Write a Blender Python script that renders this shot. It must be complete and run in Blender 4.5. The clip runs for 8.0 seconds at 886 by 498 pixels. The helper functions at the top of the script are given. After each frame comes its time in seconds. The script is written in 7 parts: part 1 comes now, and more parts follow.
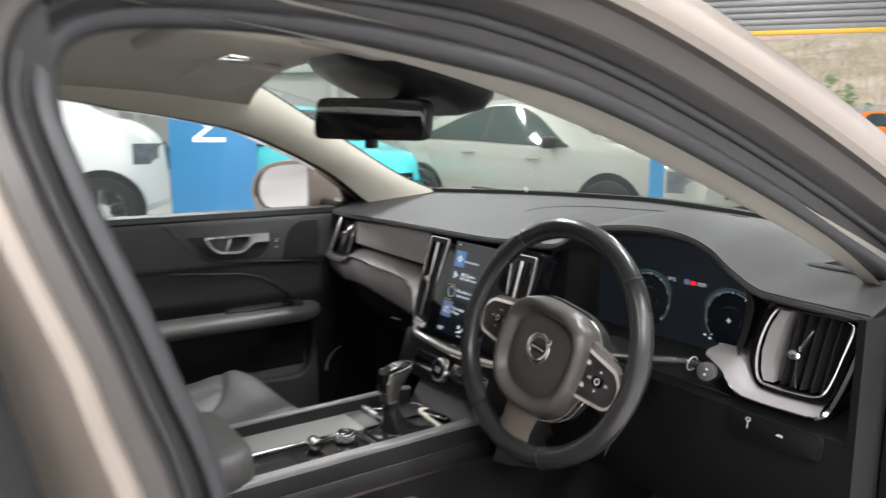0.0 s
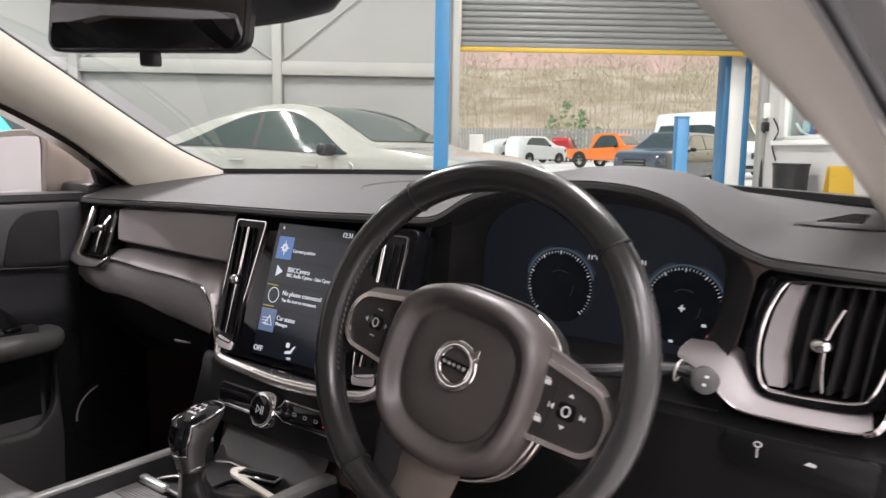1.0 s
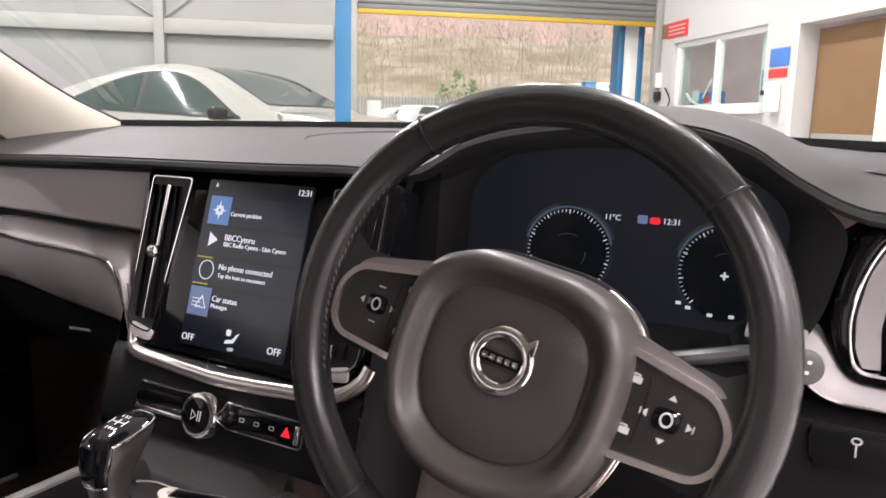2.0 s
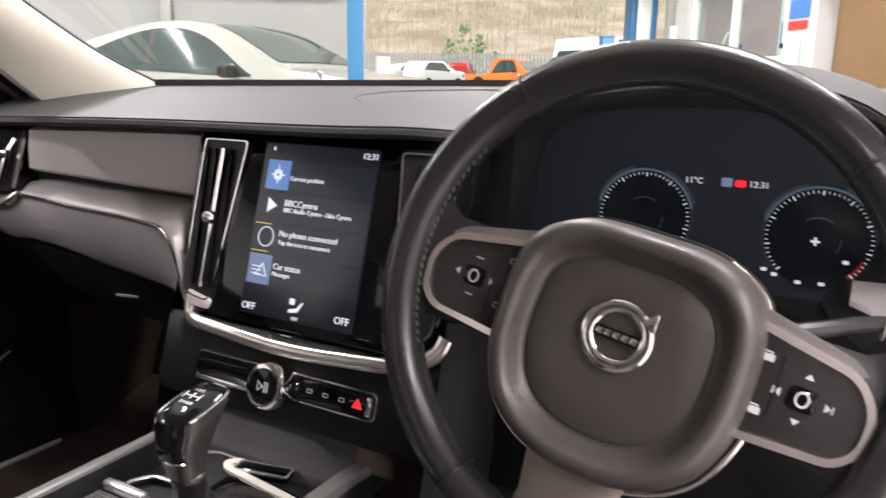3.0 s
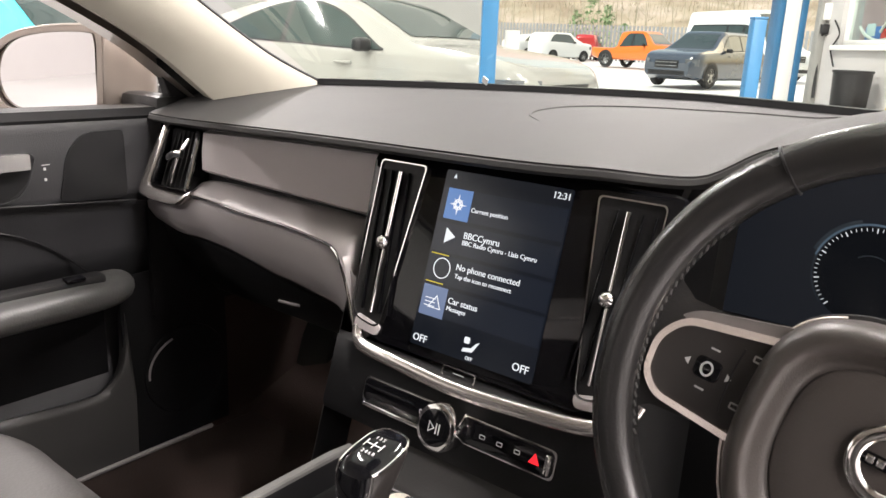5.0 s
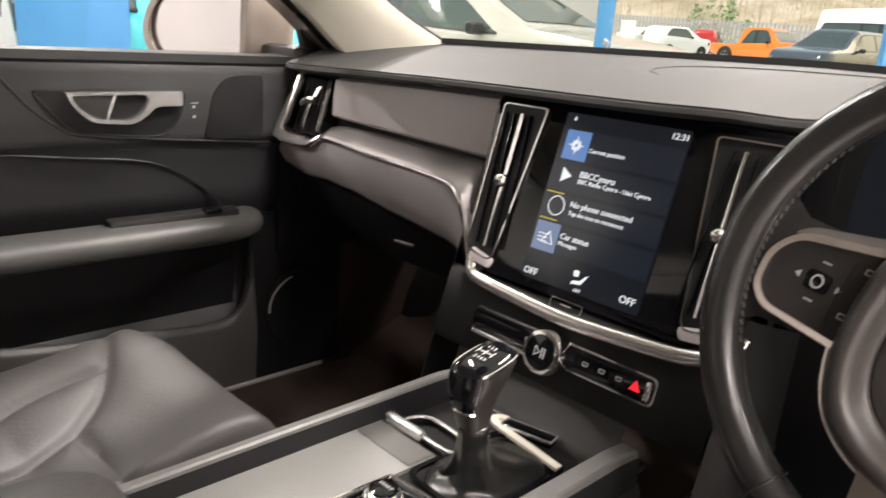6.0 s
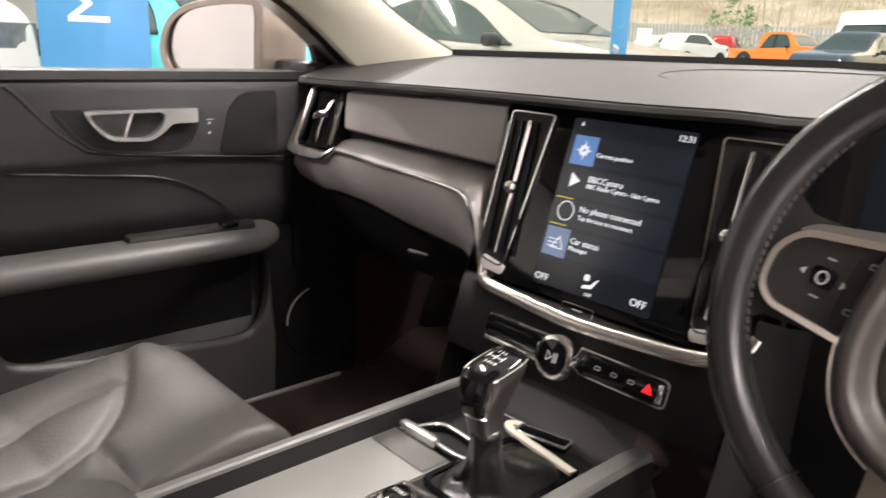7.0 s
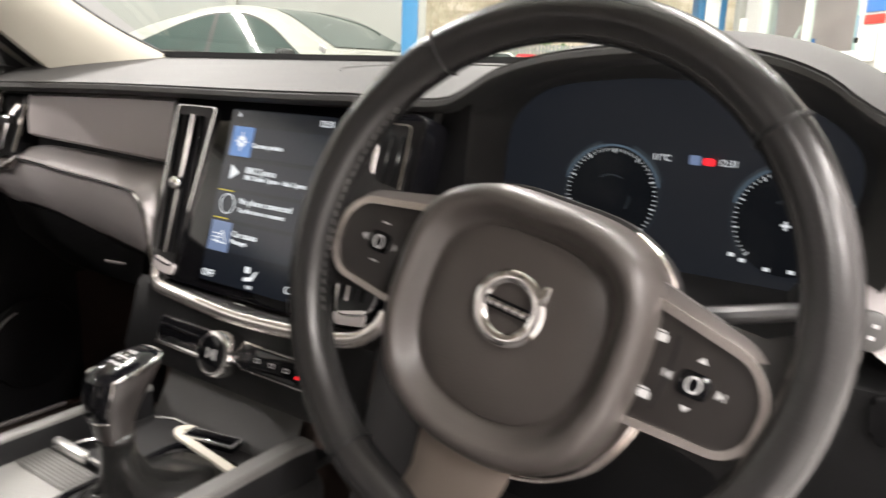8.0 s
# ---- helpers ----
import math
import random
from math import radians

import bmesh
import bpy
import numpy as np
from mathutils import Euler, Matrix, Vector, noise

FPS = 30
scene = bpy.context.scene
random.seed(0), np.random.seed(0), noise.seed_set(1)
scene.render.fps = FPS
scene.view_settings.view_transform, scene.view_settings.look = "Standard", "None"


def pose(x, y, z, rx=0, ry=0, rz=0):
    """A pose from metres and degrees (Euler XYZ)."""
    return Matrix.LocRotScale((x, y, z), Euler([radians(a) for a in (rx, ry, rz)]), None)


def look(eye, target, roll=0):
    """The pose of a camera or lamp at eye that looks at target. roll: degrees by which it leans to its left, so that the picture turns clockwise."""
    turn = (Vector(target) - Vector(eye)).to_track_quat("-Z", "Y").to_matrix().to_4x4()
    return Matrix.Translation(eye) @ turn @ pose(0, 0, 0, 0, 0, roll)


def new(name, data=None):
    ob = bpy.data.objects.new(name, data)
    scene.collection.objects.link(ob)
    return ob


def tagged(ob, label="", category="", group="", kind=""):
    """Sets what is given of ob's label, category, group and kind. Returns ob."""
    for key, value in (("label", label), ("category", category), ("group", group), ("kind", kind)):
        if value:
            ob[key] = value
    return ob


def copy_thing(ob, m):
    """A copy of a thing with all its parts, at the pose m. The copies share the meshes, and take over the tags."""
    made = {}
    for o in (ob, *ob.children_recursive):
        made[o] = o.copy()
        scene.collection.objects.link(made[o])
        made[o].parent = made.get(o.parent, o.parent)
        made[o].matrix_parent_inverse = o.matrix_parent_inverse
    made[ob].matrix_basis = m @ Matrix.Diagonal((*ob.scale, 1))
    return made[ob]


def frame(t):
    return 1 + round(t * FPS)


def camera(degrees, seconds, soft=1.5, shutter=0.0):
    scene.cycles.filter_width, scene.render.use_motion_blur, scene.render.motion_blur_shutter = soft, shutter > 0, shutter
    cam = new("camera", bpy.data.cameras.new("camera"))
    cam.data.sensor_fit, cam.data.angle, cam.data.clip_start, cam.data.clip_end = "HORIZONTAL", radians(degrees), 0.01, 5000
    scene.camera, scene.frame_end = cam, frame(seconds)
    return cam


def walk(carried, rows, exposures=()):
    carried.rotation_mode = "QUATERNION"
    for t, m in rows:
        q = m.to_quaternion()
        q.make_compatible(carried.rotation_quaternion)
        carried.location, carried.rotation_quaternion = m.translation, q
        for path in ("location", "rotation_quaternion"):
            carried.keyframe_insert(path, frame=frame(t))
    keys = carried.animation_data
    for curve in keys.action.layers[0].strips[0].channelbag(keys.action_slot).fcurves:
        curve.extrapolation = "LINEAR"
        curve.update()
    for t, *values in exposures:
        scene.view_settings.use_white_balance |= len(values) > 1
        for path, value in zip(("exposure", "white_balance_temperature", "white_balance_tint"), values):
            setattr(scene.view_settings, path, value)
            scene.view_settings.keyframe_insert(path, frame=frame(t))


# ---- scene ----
cam = camera(61.2, 8.0, shutter=0.4)
PATH = [
    (0, (1.1948, 0.0275, 1.184), (-0.8364, 1.43, 0.787), 0.26),
    (0.5, (0.9687, 0.145, 1.1119), (-0.7634, 1.9137, 0.7634), 0.03),
    (0.7, (0.886, 0.176, 1.095), (-0.386, 1.696, 0.828), 1.2),
    (1, (0.7885, 0.2113, 1.0595), (-0.7178, 2.18, 0.7331), 0.92),
    (1.5, (0.6601, 0.2838, 1.0357), (-0.6897, 2.3613, 0.7012), 0.87),
    (1.7, (0.6278, 0.305, 1.0251), (-0.6265, 2.4388, 0.6674), 1.2),
    (2.8, (0.5254, 0.3025, 1.0192), (-0.631, 2.4463, 0.4548), 0.93),
    (3, (0.5141, 0.2987, 1.0228), (-0.6838, 2.4213, 0.4662), 1.02),
    (3.5, (0.4716, 0.29, 1.027), (-0.8906, 2.3188, 0.4971), 1.17),
    (4, (0.4279, 0.28, 1.0173), (-1.0602, 2.2125, 0.4724), 1.53),
    (5.3, (0.4153, 0.3125, 1.0895), (-1.0927, 2.1863, 0.4081), 3.02),
    (5.5, (0.4319, 0.3, 1.0674), (-1.1376, 2.1288, 0.4022), 3.6),
    (6, (0.4452, 0.2475, 1.0301), (-1.2735, 1.92, 0.3231), 4.13),
    (6.5, (0.4405, 0.215, 1.0138), (-1.3657, 1.7925, 0.3063), 3.78),
    (7, (0.4591, 0.2513, 1.0267), (-1.3179, 1.8787, 0.356), 2.5),
    (7.5, (0.5202, 0.31, 1.0316), (-1.0589, 2.1438, 0.4074), 1.79),
    (8, (0.5958, 0.3762, 1.0019), (-0.7677, 2.3862, 0.4121), 2.17),
]
walk(cam, [(t, look(eye, target, roll)) for t, eye, target, roll in PATH], [(0, -.1, 6150, 6), (1.5, .05, 6450, 19), (3, .34, 6450, 17), (3.6, .41, 6520, 16), (5.5, .4, 6750, 12), (6.5, .38, 6900, 12), (8, .54, 6700, 10)])

# ---- world and light ----
world = bpy.data.worlds.new("world")
scene.world = world
world.use_nodes = True
_nt = world.node_tree
_sky = _nt.nodes.new("ShaderNodeTexSky")
_sky.sky_type = "NISHITA"
_sky.sun_disc = False
_sky.sun_elevation = radians(38)
_sky.sun_rotation = radians(30)
_sky.air_density, _sky.dust_density = 1.6, 4.0
_nt.links.new(_sky.outputs[0], _nt.nodes["Background"].inputs[0])
_nt.nodes["Background"].inputs[1].default_value = 0.15

sun_data = bpy.data.lights.new("sun", "SUN")
sun_data.energy, sun_data.angle, sun_data.color = 5.0, radians(12), (1.0, 0.96, 0.9)
sun = new("sun", sun_data)
sun.matrix_world = look((-20, -8, 40), (-8, 22, 0))


# ---- materials ----
def node_mat(name, base, rough=0.5, metal=0.0, grain=0.0, grain_scale=400.0, stain=0.12, stain_scale=6.0,
             spec=0.5, coat=0.0, alpha=1.0, aniso=0.0):
    """A principled material with two scales of variation and a fine relief, in object metres."""
    m = bpy.data.materials.new(name)
    m.use_nodes = True
    nt = m.node_tree
    b = nt.nodes["Principled BSDF"]
    b.inputs["Metallic"].default_value = metal
    b.inputs["Roughness"].default_value = rough
    b.inputs["Specular IOR Level"].default_value = spec
    b.inputs["Coat Weight"].default_value = coat
    b.inputs["Coat Roughness"].default_value = 0.05
    tc = nt.nodes.new("ShaderNodeTexCoord")
    big = nt.nodes.new("ShaderNodeTexNoise")
    big.inputs["Scale"].default_value = stain_scale
    big.inputs["Detail"].default_value = 4
    nt.links.new(tc.outputs["Object"], big.inputs["Vector"])
    ramp = nt.nodes.new("ShaderNodeMapRange")
    ramp.inputs["To Min"].default_value = 1 - stain
    ramp.inputs["To Max"].default_value = 1 + stain
    nt.links.new(big.outputs["Fac"], ramp.inputs["Value"])
    mul = nt.nodes.new("ShaderNodeVectorMath")
    mul.operation = "SCALE"
    mul.inputs[0].default_value = base
    nt.links.new(ramp.outputs[0], mul.inputs["Scale"])
    nt.links.new(mul.outputs[0], b.inputs["Base Color"])
    rr = nt.nodes.new("ShaderNodeMapRange")
    rr.inputs["To Min"].default_value = max(0.0, rough * (1 - stain))
    rr.inputs["To Max"].default_value = min(1.0, rough * (1 + stain))
    nt.links.new(big.outputs["Fac"], rr.inputs["Value"])
    nt.links.new(rr.outputs[0], b.inputs["Roughness"])
    if grain > 0:
        fine = nt.nodes.new("ShaderNodeTexNoise")
        fine.inputs["Scale"].default_value = grain_scale
        fine.inputs["Detail"].default_value = 2
        nt.links.new(tc.outputs["Object"], fine.inputs["Vector"])
        bump = nt.nodes.new("ShaderNodeBump")
        bump.inputs["Strength"].default_value = grain
        bump.inputs["Distance"].default_value = 0.0008
        nt.links.new(fine.outputs["Fac"], bump.inputs["Height"])
        nt.links.new(bump.outputs[0], b.inputs["Normal"])
    return m


def glow_mat(name, color, strength):
    m = bpy.data.materials.new(name)
    m.use_nodes = True
    nt = m.node_tree
    b = nt.nodes["Principled BSDF"]
    b.inputs["Base Color"].default_value = (*[c * 0.2 for c in color], 1)
    b.inputs["Emission Color"].default_value = (*color, 1)
    b.inputs["Emission Strength"].default_value = strength
    b.inputs["Roughness"].default_value = 0.15
    return m


def glass_mat(name, tint=(0.9, 0.95, 0.93), mix=0.03):
    """Thin glass: mostly clear, with a mirror coat that grows towards grazing."""
    m = bpy.data.materials.new(name)
    m.use_nodes = True
    nt = m.node_tree
    nt.nodes.remove(nt.nodes["Principled BSDF"])
    tr = nt.nodes.new("ShaderNodeBsdfTransparent")
    tr.inputs[0].default_value = (*tint, 1)
    gl = nt.nodes.new("ShaderNodeBsdfGlossy")
    gl.inputs["Roughness"].default_value = 0.02
    lw = nt.nodes.new("ShaderNodeLayerWeight")
    lw.inputs[0].default_value = 0.5
    pw = nt.nodes.new("ShaderNodeMath")
    pw.operation = "POWER"
    pw.inputs[1].default_value = 4.0
    nt.links.new(lw.outputs["Facing"], pw.inputs[0])
    fr = nt.nodes.new("ShaderNodeMath")
    fr.operation = "MULTIPLY_ADD"
    fr.inputs[1].default_value, fr.inputs[2].default_value = 0.35, mix
    nt.links.new(pw.outputs[0], fr.inputs[0])
    mx = nt.nodes.new("ShaderNodeMixShader")
    nt.links.new(fr.outputs[0], mx.inputs[0])
    nt.links.new(tr.outputs[0], mx.inputs[1])
    nt.links.new(gl.outputs[0], mx.inputs[2])
    nt.links.new(mx.outputs[0], nt.nodes["Material Output"].inputs[0])
    return m


M_DASH = node_mat("dash_soft_black", (0.033, 0.0325, 0.032), 0.58, grain=0.5, grain_scale=900, stain=0.08, spec=0.3)
M_LOWER = node_mat("lower_dash_black", (0.022, 0.0215, 0.022), 0.45, grain=0.5, grain_scale=900, stain=0.1, spec=0.35)
M_DOORT = node_mat("door_trim_black", (0.026, 0.026, 0.028), 0.5, grain=0.6, grain_scale=700, stain=0.1)
M_INLAY = node_mat("grey_inlay", (0.54, 0.5, 0.5), 0.5, metal=0.1, grain=0.3, grain_scale=1500, stain=0.06)
M_TRIM = node_mat("satin_trim", (0.37, 0.347, 0.345), 0.42, metal=0.35, stain=0.06, stain_scale=12)
M_CHROME = node_mat("chrome", (0.9, 0.88, 0.87), 0.1, metal=1.0, stain=0.05, stain_scale=25)
M_PIANO = node_mat("piano_black", (0.004, 0.004, 0.005), 0.06, stain=0.3, stain_scale=20, spec=0.38)
M_BLACK = node_mat("black_plastic", (0.013, 0.013, 0.0138), 0.4, grain=0.3, grain_scale=700, spec=0.3)
M_LEATHER = node_mat("black_leather", (0.021, 0.0203, 0.0203), 0.27, grain=0.2, grain_scale=420, stain=0.05, stain_scale=14)
M_SEAT = node_mat("charcoal_leather", (0.058, 0.0545, 0.053), 0.5, grain=0.5, grain_scale=240, stain=0.1, stain_scale=9)
M_AIRBAG = node_mat("airbag_cover", (0.065, 0.057, 0.053), 0.36, grain=0.25, grain_scale=700, stain=0.06)
M_HEAD = node_mat("cream_headlining", (0.45, 0.415, 0.36), 0.9, grain=0.6, grain_scale=800, stain=0.06)
# Darker copy of the cream trim; puts the driver's pillar shade into colour.
M_PILLAR_SHADED = node_mat("cream_pillar_trim_shaded", (0.33, 0.31, 0.275), 0.85, grain=0.5, grain_scale=700, stain=0.05)
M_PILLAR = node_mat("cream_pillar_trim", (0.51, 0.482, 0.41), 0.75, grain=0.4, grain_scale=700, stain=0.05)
M_PAINT = node_mat("sand_metallic_paint", (0.235, 0.2, 0.172), 0.3, metal=0.45, stain=0.05, coat=0.8)
# Body paint as it looks in shade, given to the door frame as colour.
M_FRAME_SHADE = node_mat("frame_paint_deep_shade", (0.028, 0.026, 0.026), 0.4, stain=0.12)
M_RUBBER = node_mat("rubber_seal", (0.014, 0.014, 0.016), 0.5, grain=0.4, grain_scale=300, stain=0.2)
M_CARPET = node_mat("dark_brown_carpet", (0.04, 0.024, 0.019), 0.95, grain=1.0, grain_scale=350, stain=0.25, stain_scale=18)
M_STITCH = node_mat("grey_stitching", (0.07, 0.069, 0.067), 0.8)
# Faint display glow, raised to imitate bluish haze over the black.
M_CLUSTER = glow_mat("cluster_glow_with_haze", (0.0074, 0.0088, 0.0118), 1.0)
M_CLUSTER.node_tree.nodes["Principled BSDF"].inputs["Roughness"].default_value = 0.45
M_MIRROR = node_mat("mirror_glass", (0.62, 0.62, 0.62), 0.015, metal=1.0, stain=0.02)
M_GLASS = glass_mat("window_glass")
M_WSGLASS = glass_mat("green_tinted_windscreen", (0.86, 0.92, 0.86), 0.03)
M_INK = glow_mat("screen_white", (0.62, 0.66, 0.7), 1.0)
M_SCREEN = glow_mat("screen_dark", (0.005, 0.0065, 0.010), 1.0)
M_SCREENROW = glow_mat("screen_row", (0.0085, 0.011, 0.017), 1.0)
M_SCRBLUE = glow_mat("screen_blue", (0.08, 0.17, 0.38), 1.0)
M_SCRGREY = glow_mat("screen_greyblue", (0.11, 0.15, 0.25), 1.0)
M_SCRYEL = glow_mat("screen_yellow", (0.5, 0.42, 0.03), 0.8)
M_REDLAMP = glow_mat("red_lamp", (0.9, 0.02, 0.03), 1.2)
M_DIALBLUE = glow_mat("dial_blue", (0.22, 0.33, 0.45), 0.22)
M_DIALFAINT = glow_mat("dial_faint", (0.2, 0.25, 0.3), 0.07)
M_DIALDARK = glow_mat("dial_dark", (0.003, 0.0036, 0.0048), 1.0)
M_DIALRED = glow_mat("dial_red", (0.6, 0.05, 0.05), 0.12)
M_DIALINK = glow_mat("dial_white", (0.85, 0.9, 0.95), 0.55)
M_WHITEPRINT = node_mat("white_print", (0.5, 0.5, 0.5), 0.5)

# garage and yard
# The floor is out of view; its tone is raised to bounce light.
M_FLOOR = node_mat("painted_concrete_floor", (0.5, 0.49, 0.48), 0.35, grain=0.3, grain_scale=60, stain=0.25, stain_scale=0.8)
M_WALLG = node_mat("pale_cladding", (0.24, 0.238, 0.23), 0.55, grain=0.2, grain_scale=30, stain=0.09, stain_scale=1.2)
M_WALLW = node_mat("white_block_wall", (0.5, 0.48, 0.475), 0.7, grain=0.4, grain_scale=40, stain=0.08, stain_scale=1.5)
M_STEELG = node_mat("grey_painted_steel", (0.28, 0.275, 0.26), 0.5, stain=0.1, stain_scale=2)
M_SHUTTER = node_mat("shutter_slat_grey", (0.13, 0.13, 0.128), 0.5, stain=0.15, stain_scale=2)
M_YELLOW = node_mat("yellow_safety_strip", (0.42, 0.26, 0.015), 0.5, stain=0.15)
M_BLUE = node_mat("blue_painted_steel", (0.022, 0.135, 0.285), 0.4, stain=0.15, stain_scale=3)
M_CEIL = node_mat("white_roof_sheet", (0.7, 0.7, 0.68), 0.7, stain=0.05)
M_YARD = node_mat("wet_pale_concrete", (0.68, 0.67, 0.66), 0.5, grain=0.4, grain_scale=20, stain=0.15, stain_scale=0.25)
# One white in three tones, each set for the light on its cars.
M_WCAR = node_mat("white_car_paint_dimmed", (0.262, 0.26, 0.238), 0.22, stain=0.03, coat=0.7)
M_WSUV = node_mat("white_car_paint_lit", (0.5, 0.5, 0.49), 0.25, stain=0.03, coat=0.6)
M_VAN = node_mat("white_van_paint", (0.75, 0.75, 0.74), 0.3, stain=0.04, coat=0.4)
M_OCAR = node_mat("orange_car_paint", (0.75, 0.17, 0.015), 0.28, stain=0.05, coat=0.6)
M_DCAR = node_mat("charcoal_car_paint", (0.05, 0.062, 0.082), 0.25, stain=0.08, coat=0.7)
M_RCAR = node_mat("red_car_paint", (0.5, 0.03, 0.03), 0.28, stain=0.05, coat=0.6)
M_TCAR = node_mat("turquoise_car_paint", (0.06, 0.45, 0.5), 0.28, stain=0.05, coat=0.6)
M_CGLASS = node_mat("dark_car_glass", (0.035, 0.05, 0.047), 0.05, stain=0.3, stain_scale=1.5, spec=0.8)
M_TYRE = node_mat("tyre", (0.014, 0.014, 0.014), 0.8, grain=0.4, grain_scale=80)
M_RIM = node_mat("alloy_rim", (0.4, 0.4, 0.4), 0.35, metal=0.8)
M_LAMPG = node_mat("headlamp_glass", (0.16, 0.17, 0.18), 0.08, metal=0.4, stain=0.7, stain_scale=9)
M_HILL = node_mat("winter_hillside", (0.47, 0.385, 0.31), 0.95, grain=0.5, grain_scale=2, stain=0.35, stain_scale=0.15)
_h = M_HILL.node_tree
_tc, _n, _r = _h.nodes.new("ShaderNodeTexCoord"), _h.nodes.new("ShaderNodeTexNoise"), _h.nodes.new("ShaderNodeValToRGB")
_n.inputs["Scale"].default_value, _n.inputs["Detail"].default_value = 0.16, 8
_r.color_ramp.elements[0].position, _r.color_ramp.elements[1].position = 0.35, 0.68
_r.color_ramp.elements[0].color, _r.color_ramp.elements[1].color = (0.29, 0.22, 0.155, 1), (0.58, 0.465, 0.4, 1)
_r.color_ramp.elements.new(0.5).color = (0.43, 0.35, 0.26, 1)
_h.links.new(_tc.outputs["Object"], _n.inputs["Vector"])
_h.links.new(_n.outputs["Fac"], _r.inputs[0])
_h.links.new(_r.outputs[0], _h.nodes["Principled BSDF"].inputs["Base Color"])
M_MOOR = node_mat("pink_bracken_moor", (0.55, 0.36, 0.33), 0.95, stain=0.2, stain_scale=0.05)
# Random twig tones kept pale and near the hill's, imitating haze.
M_BARK = node_mat("bare_bark_hazed", (0.4, 0.325, 0.27), 0.9, stain=0.3, stain_scale=3)
_m = M_BARK.node_tree
_g, _r = _m.nodes.new("ShaderNodeNewGeometry"), _m.nodes.new("ShaderNodeValToRGB")
_r.color_ramp.elements[0].color, _r.color_ramp.elements[1].color = (0.36, 0.29, 0.22, 1), (0.58, 0.5, 0.43, 1)
_r.color_ramp.elements.new(0.6).color = (0.42, 0.4, 0.28, 1)
_m.links.new(_g.outputs["Random Per Island"], _r.inputs[0])
_m.links.new(_r.outputs[0], _m.nodes["Principled BSDF"].inputs["Base Color"])
M_LEAF = node_mat("evergreen_leaf", (0.26, 0.36, 0.18), 0.7, stain=0.4, stain_scale=2)
M_FENCE = node_mat("grey_fence_steel", (0.3, 0.3, 0.31), 0.6, stain=0.1)
M_REDSIGN = node_mat("red_sign", (0.6, 0.04, 0.03), 0.5, stain=0.05)
M_BLUESIGN = node_mat("blue_sign", (0.05, 0.17, 0.5), 0.5, stain=0.05)
M_PAPER = node_mat("pale_blue_paper", (0.55, 0.64, 0.68), 0.7, stain=0.08)
M_BROWN = node_mat("brown_door", (0.2, 0.11, 0.05), 0.5, stain=0.15)
M_WHITE = node_mat("white_pvc", (0.78, 0.77, 0.75), 0.4, stain=0.04)
M_OFFICE = node_mat("office_room", (0.62, 0.5, 0.53), 0.7, stain=0.35, stain_scale=2.5)


# ---- mesh helpers ----
def obj(name, bm, mat, smooth=True, angle=40):
    bmesh.ops.recalc_face_normals(bm, faces=bm.faces)
    me = bpy.data.meshes.new(name)
    for f in bm.faces:
        f.smooth = smooth
    if smooth:
        for e in bm.edges:
            if len(e.link_faces) == 2 and e.calc_face_angle(0) > radians(angle):
                e.smooth = False
    bm.to_mesh(me)
    bm.free()
    me.materials.append(mat)
    return new(name, me)


def part(name, bm, mat, parent, label="", smooth=True, angle=40):
    o = obj(name, bm, mat, smooth, angle)
    o.parent = parent
    if label:
        o["label"] = label
    return o


def thing(name, label, category, group="", kind=""):
    return tagged(new(name), label, category, group, kind)


def bevel_all(bm, w, seg=2, ang=30):
    es = [e for e in bm.edges if len(e.link_faces) == 2 and e.calc_face_angle(0) > radians(ang)]
    if w > 0 and es:
        bmesh.ops.bevel(bm, geom=es, offset=w, segments=seg, affect="EDGES", profile=0.5)


def box(size, m=None, bev=0.0, seg=2, bm=None):
    """A bevelled box of that size at the pose m, as a bmesh of its own or added to bm."""
    b = bmesh.new()
    bmesh.ops.create_cube(b, size=1.0, matrix=Matrix.Diagonal((*size, 1)))
    bevel_all(b, bev, seg)
    if m is not None:
        b.transform(m)
    return b if bm is None else join(bm, b)


def join(bm, other):
    me = bpy.data.meshes.new("tmp")
    other.to_mesh(me)
    other.free()
    bm.from_mesh(me)
    bpy.data.meshes.remove(me)
    return bm


def cyl(r, h, m=None, n=32, bev=0.0, r2=None, seg=2):
    b = bmesh.new()
    bmesh.ops.create_cone(b, cap_ends=True, segments=n, radius1=r, radius2=r if r2 is None else r2, depth=h)
    bevel_all(b, bev, seg, 50)
    if m is not None:
        b.transform(m)
    return b


def loft(rings, closed=True, cap=True, loop=False):
    """A skin over rings of points. closed: each ring closes; loop: the last ring meets the first."""
    bm = bmesh.new()
    vs = [[bm.verts.new(p) for p in r] for r in rings]
    n = len(rings[0])
    pairs = list(zip(vs, vs[1:])) + ([(vs[-1], vs[0])] if loop else [])
    for a, b in pairs:
        for i in range(n if closed else n - 1):
            j = (i + 1) % n
            bm.faces.new((a[i], a[j], b[j], b[i]))
    if cap and closed and not loop:
        bm.faces.new(vs[0])
        bm.faces.new(vs[-1][::-1])
    return bm


def sheet(fn, us, vs, thick=0.0):
    """A grid over fn(u, v); thick: given depth against its normal."""
    bm = loft([[Vector(fn(u, v)) for v in vs] for u in us], closed=False)
    if thick:
        bmesh.ops.recalc_face_normals(bm, faces=bm.faces)
        bmesh.ops.solidify(bm, geom=bm.faces[:], thickness=thick)
    return bm


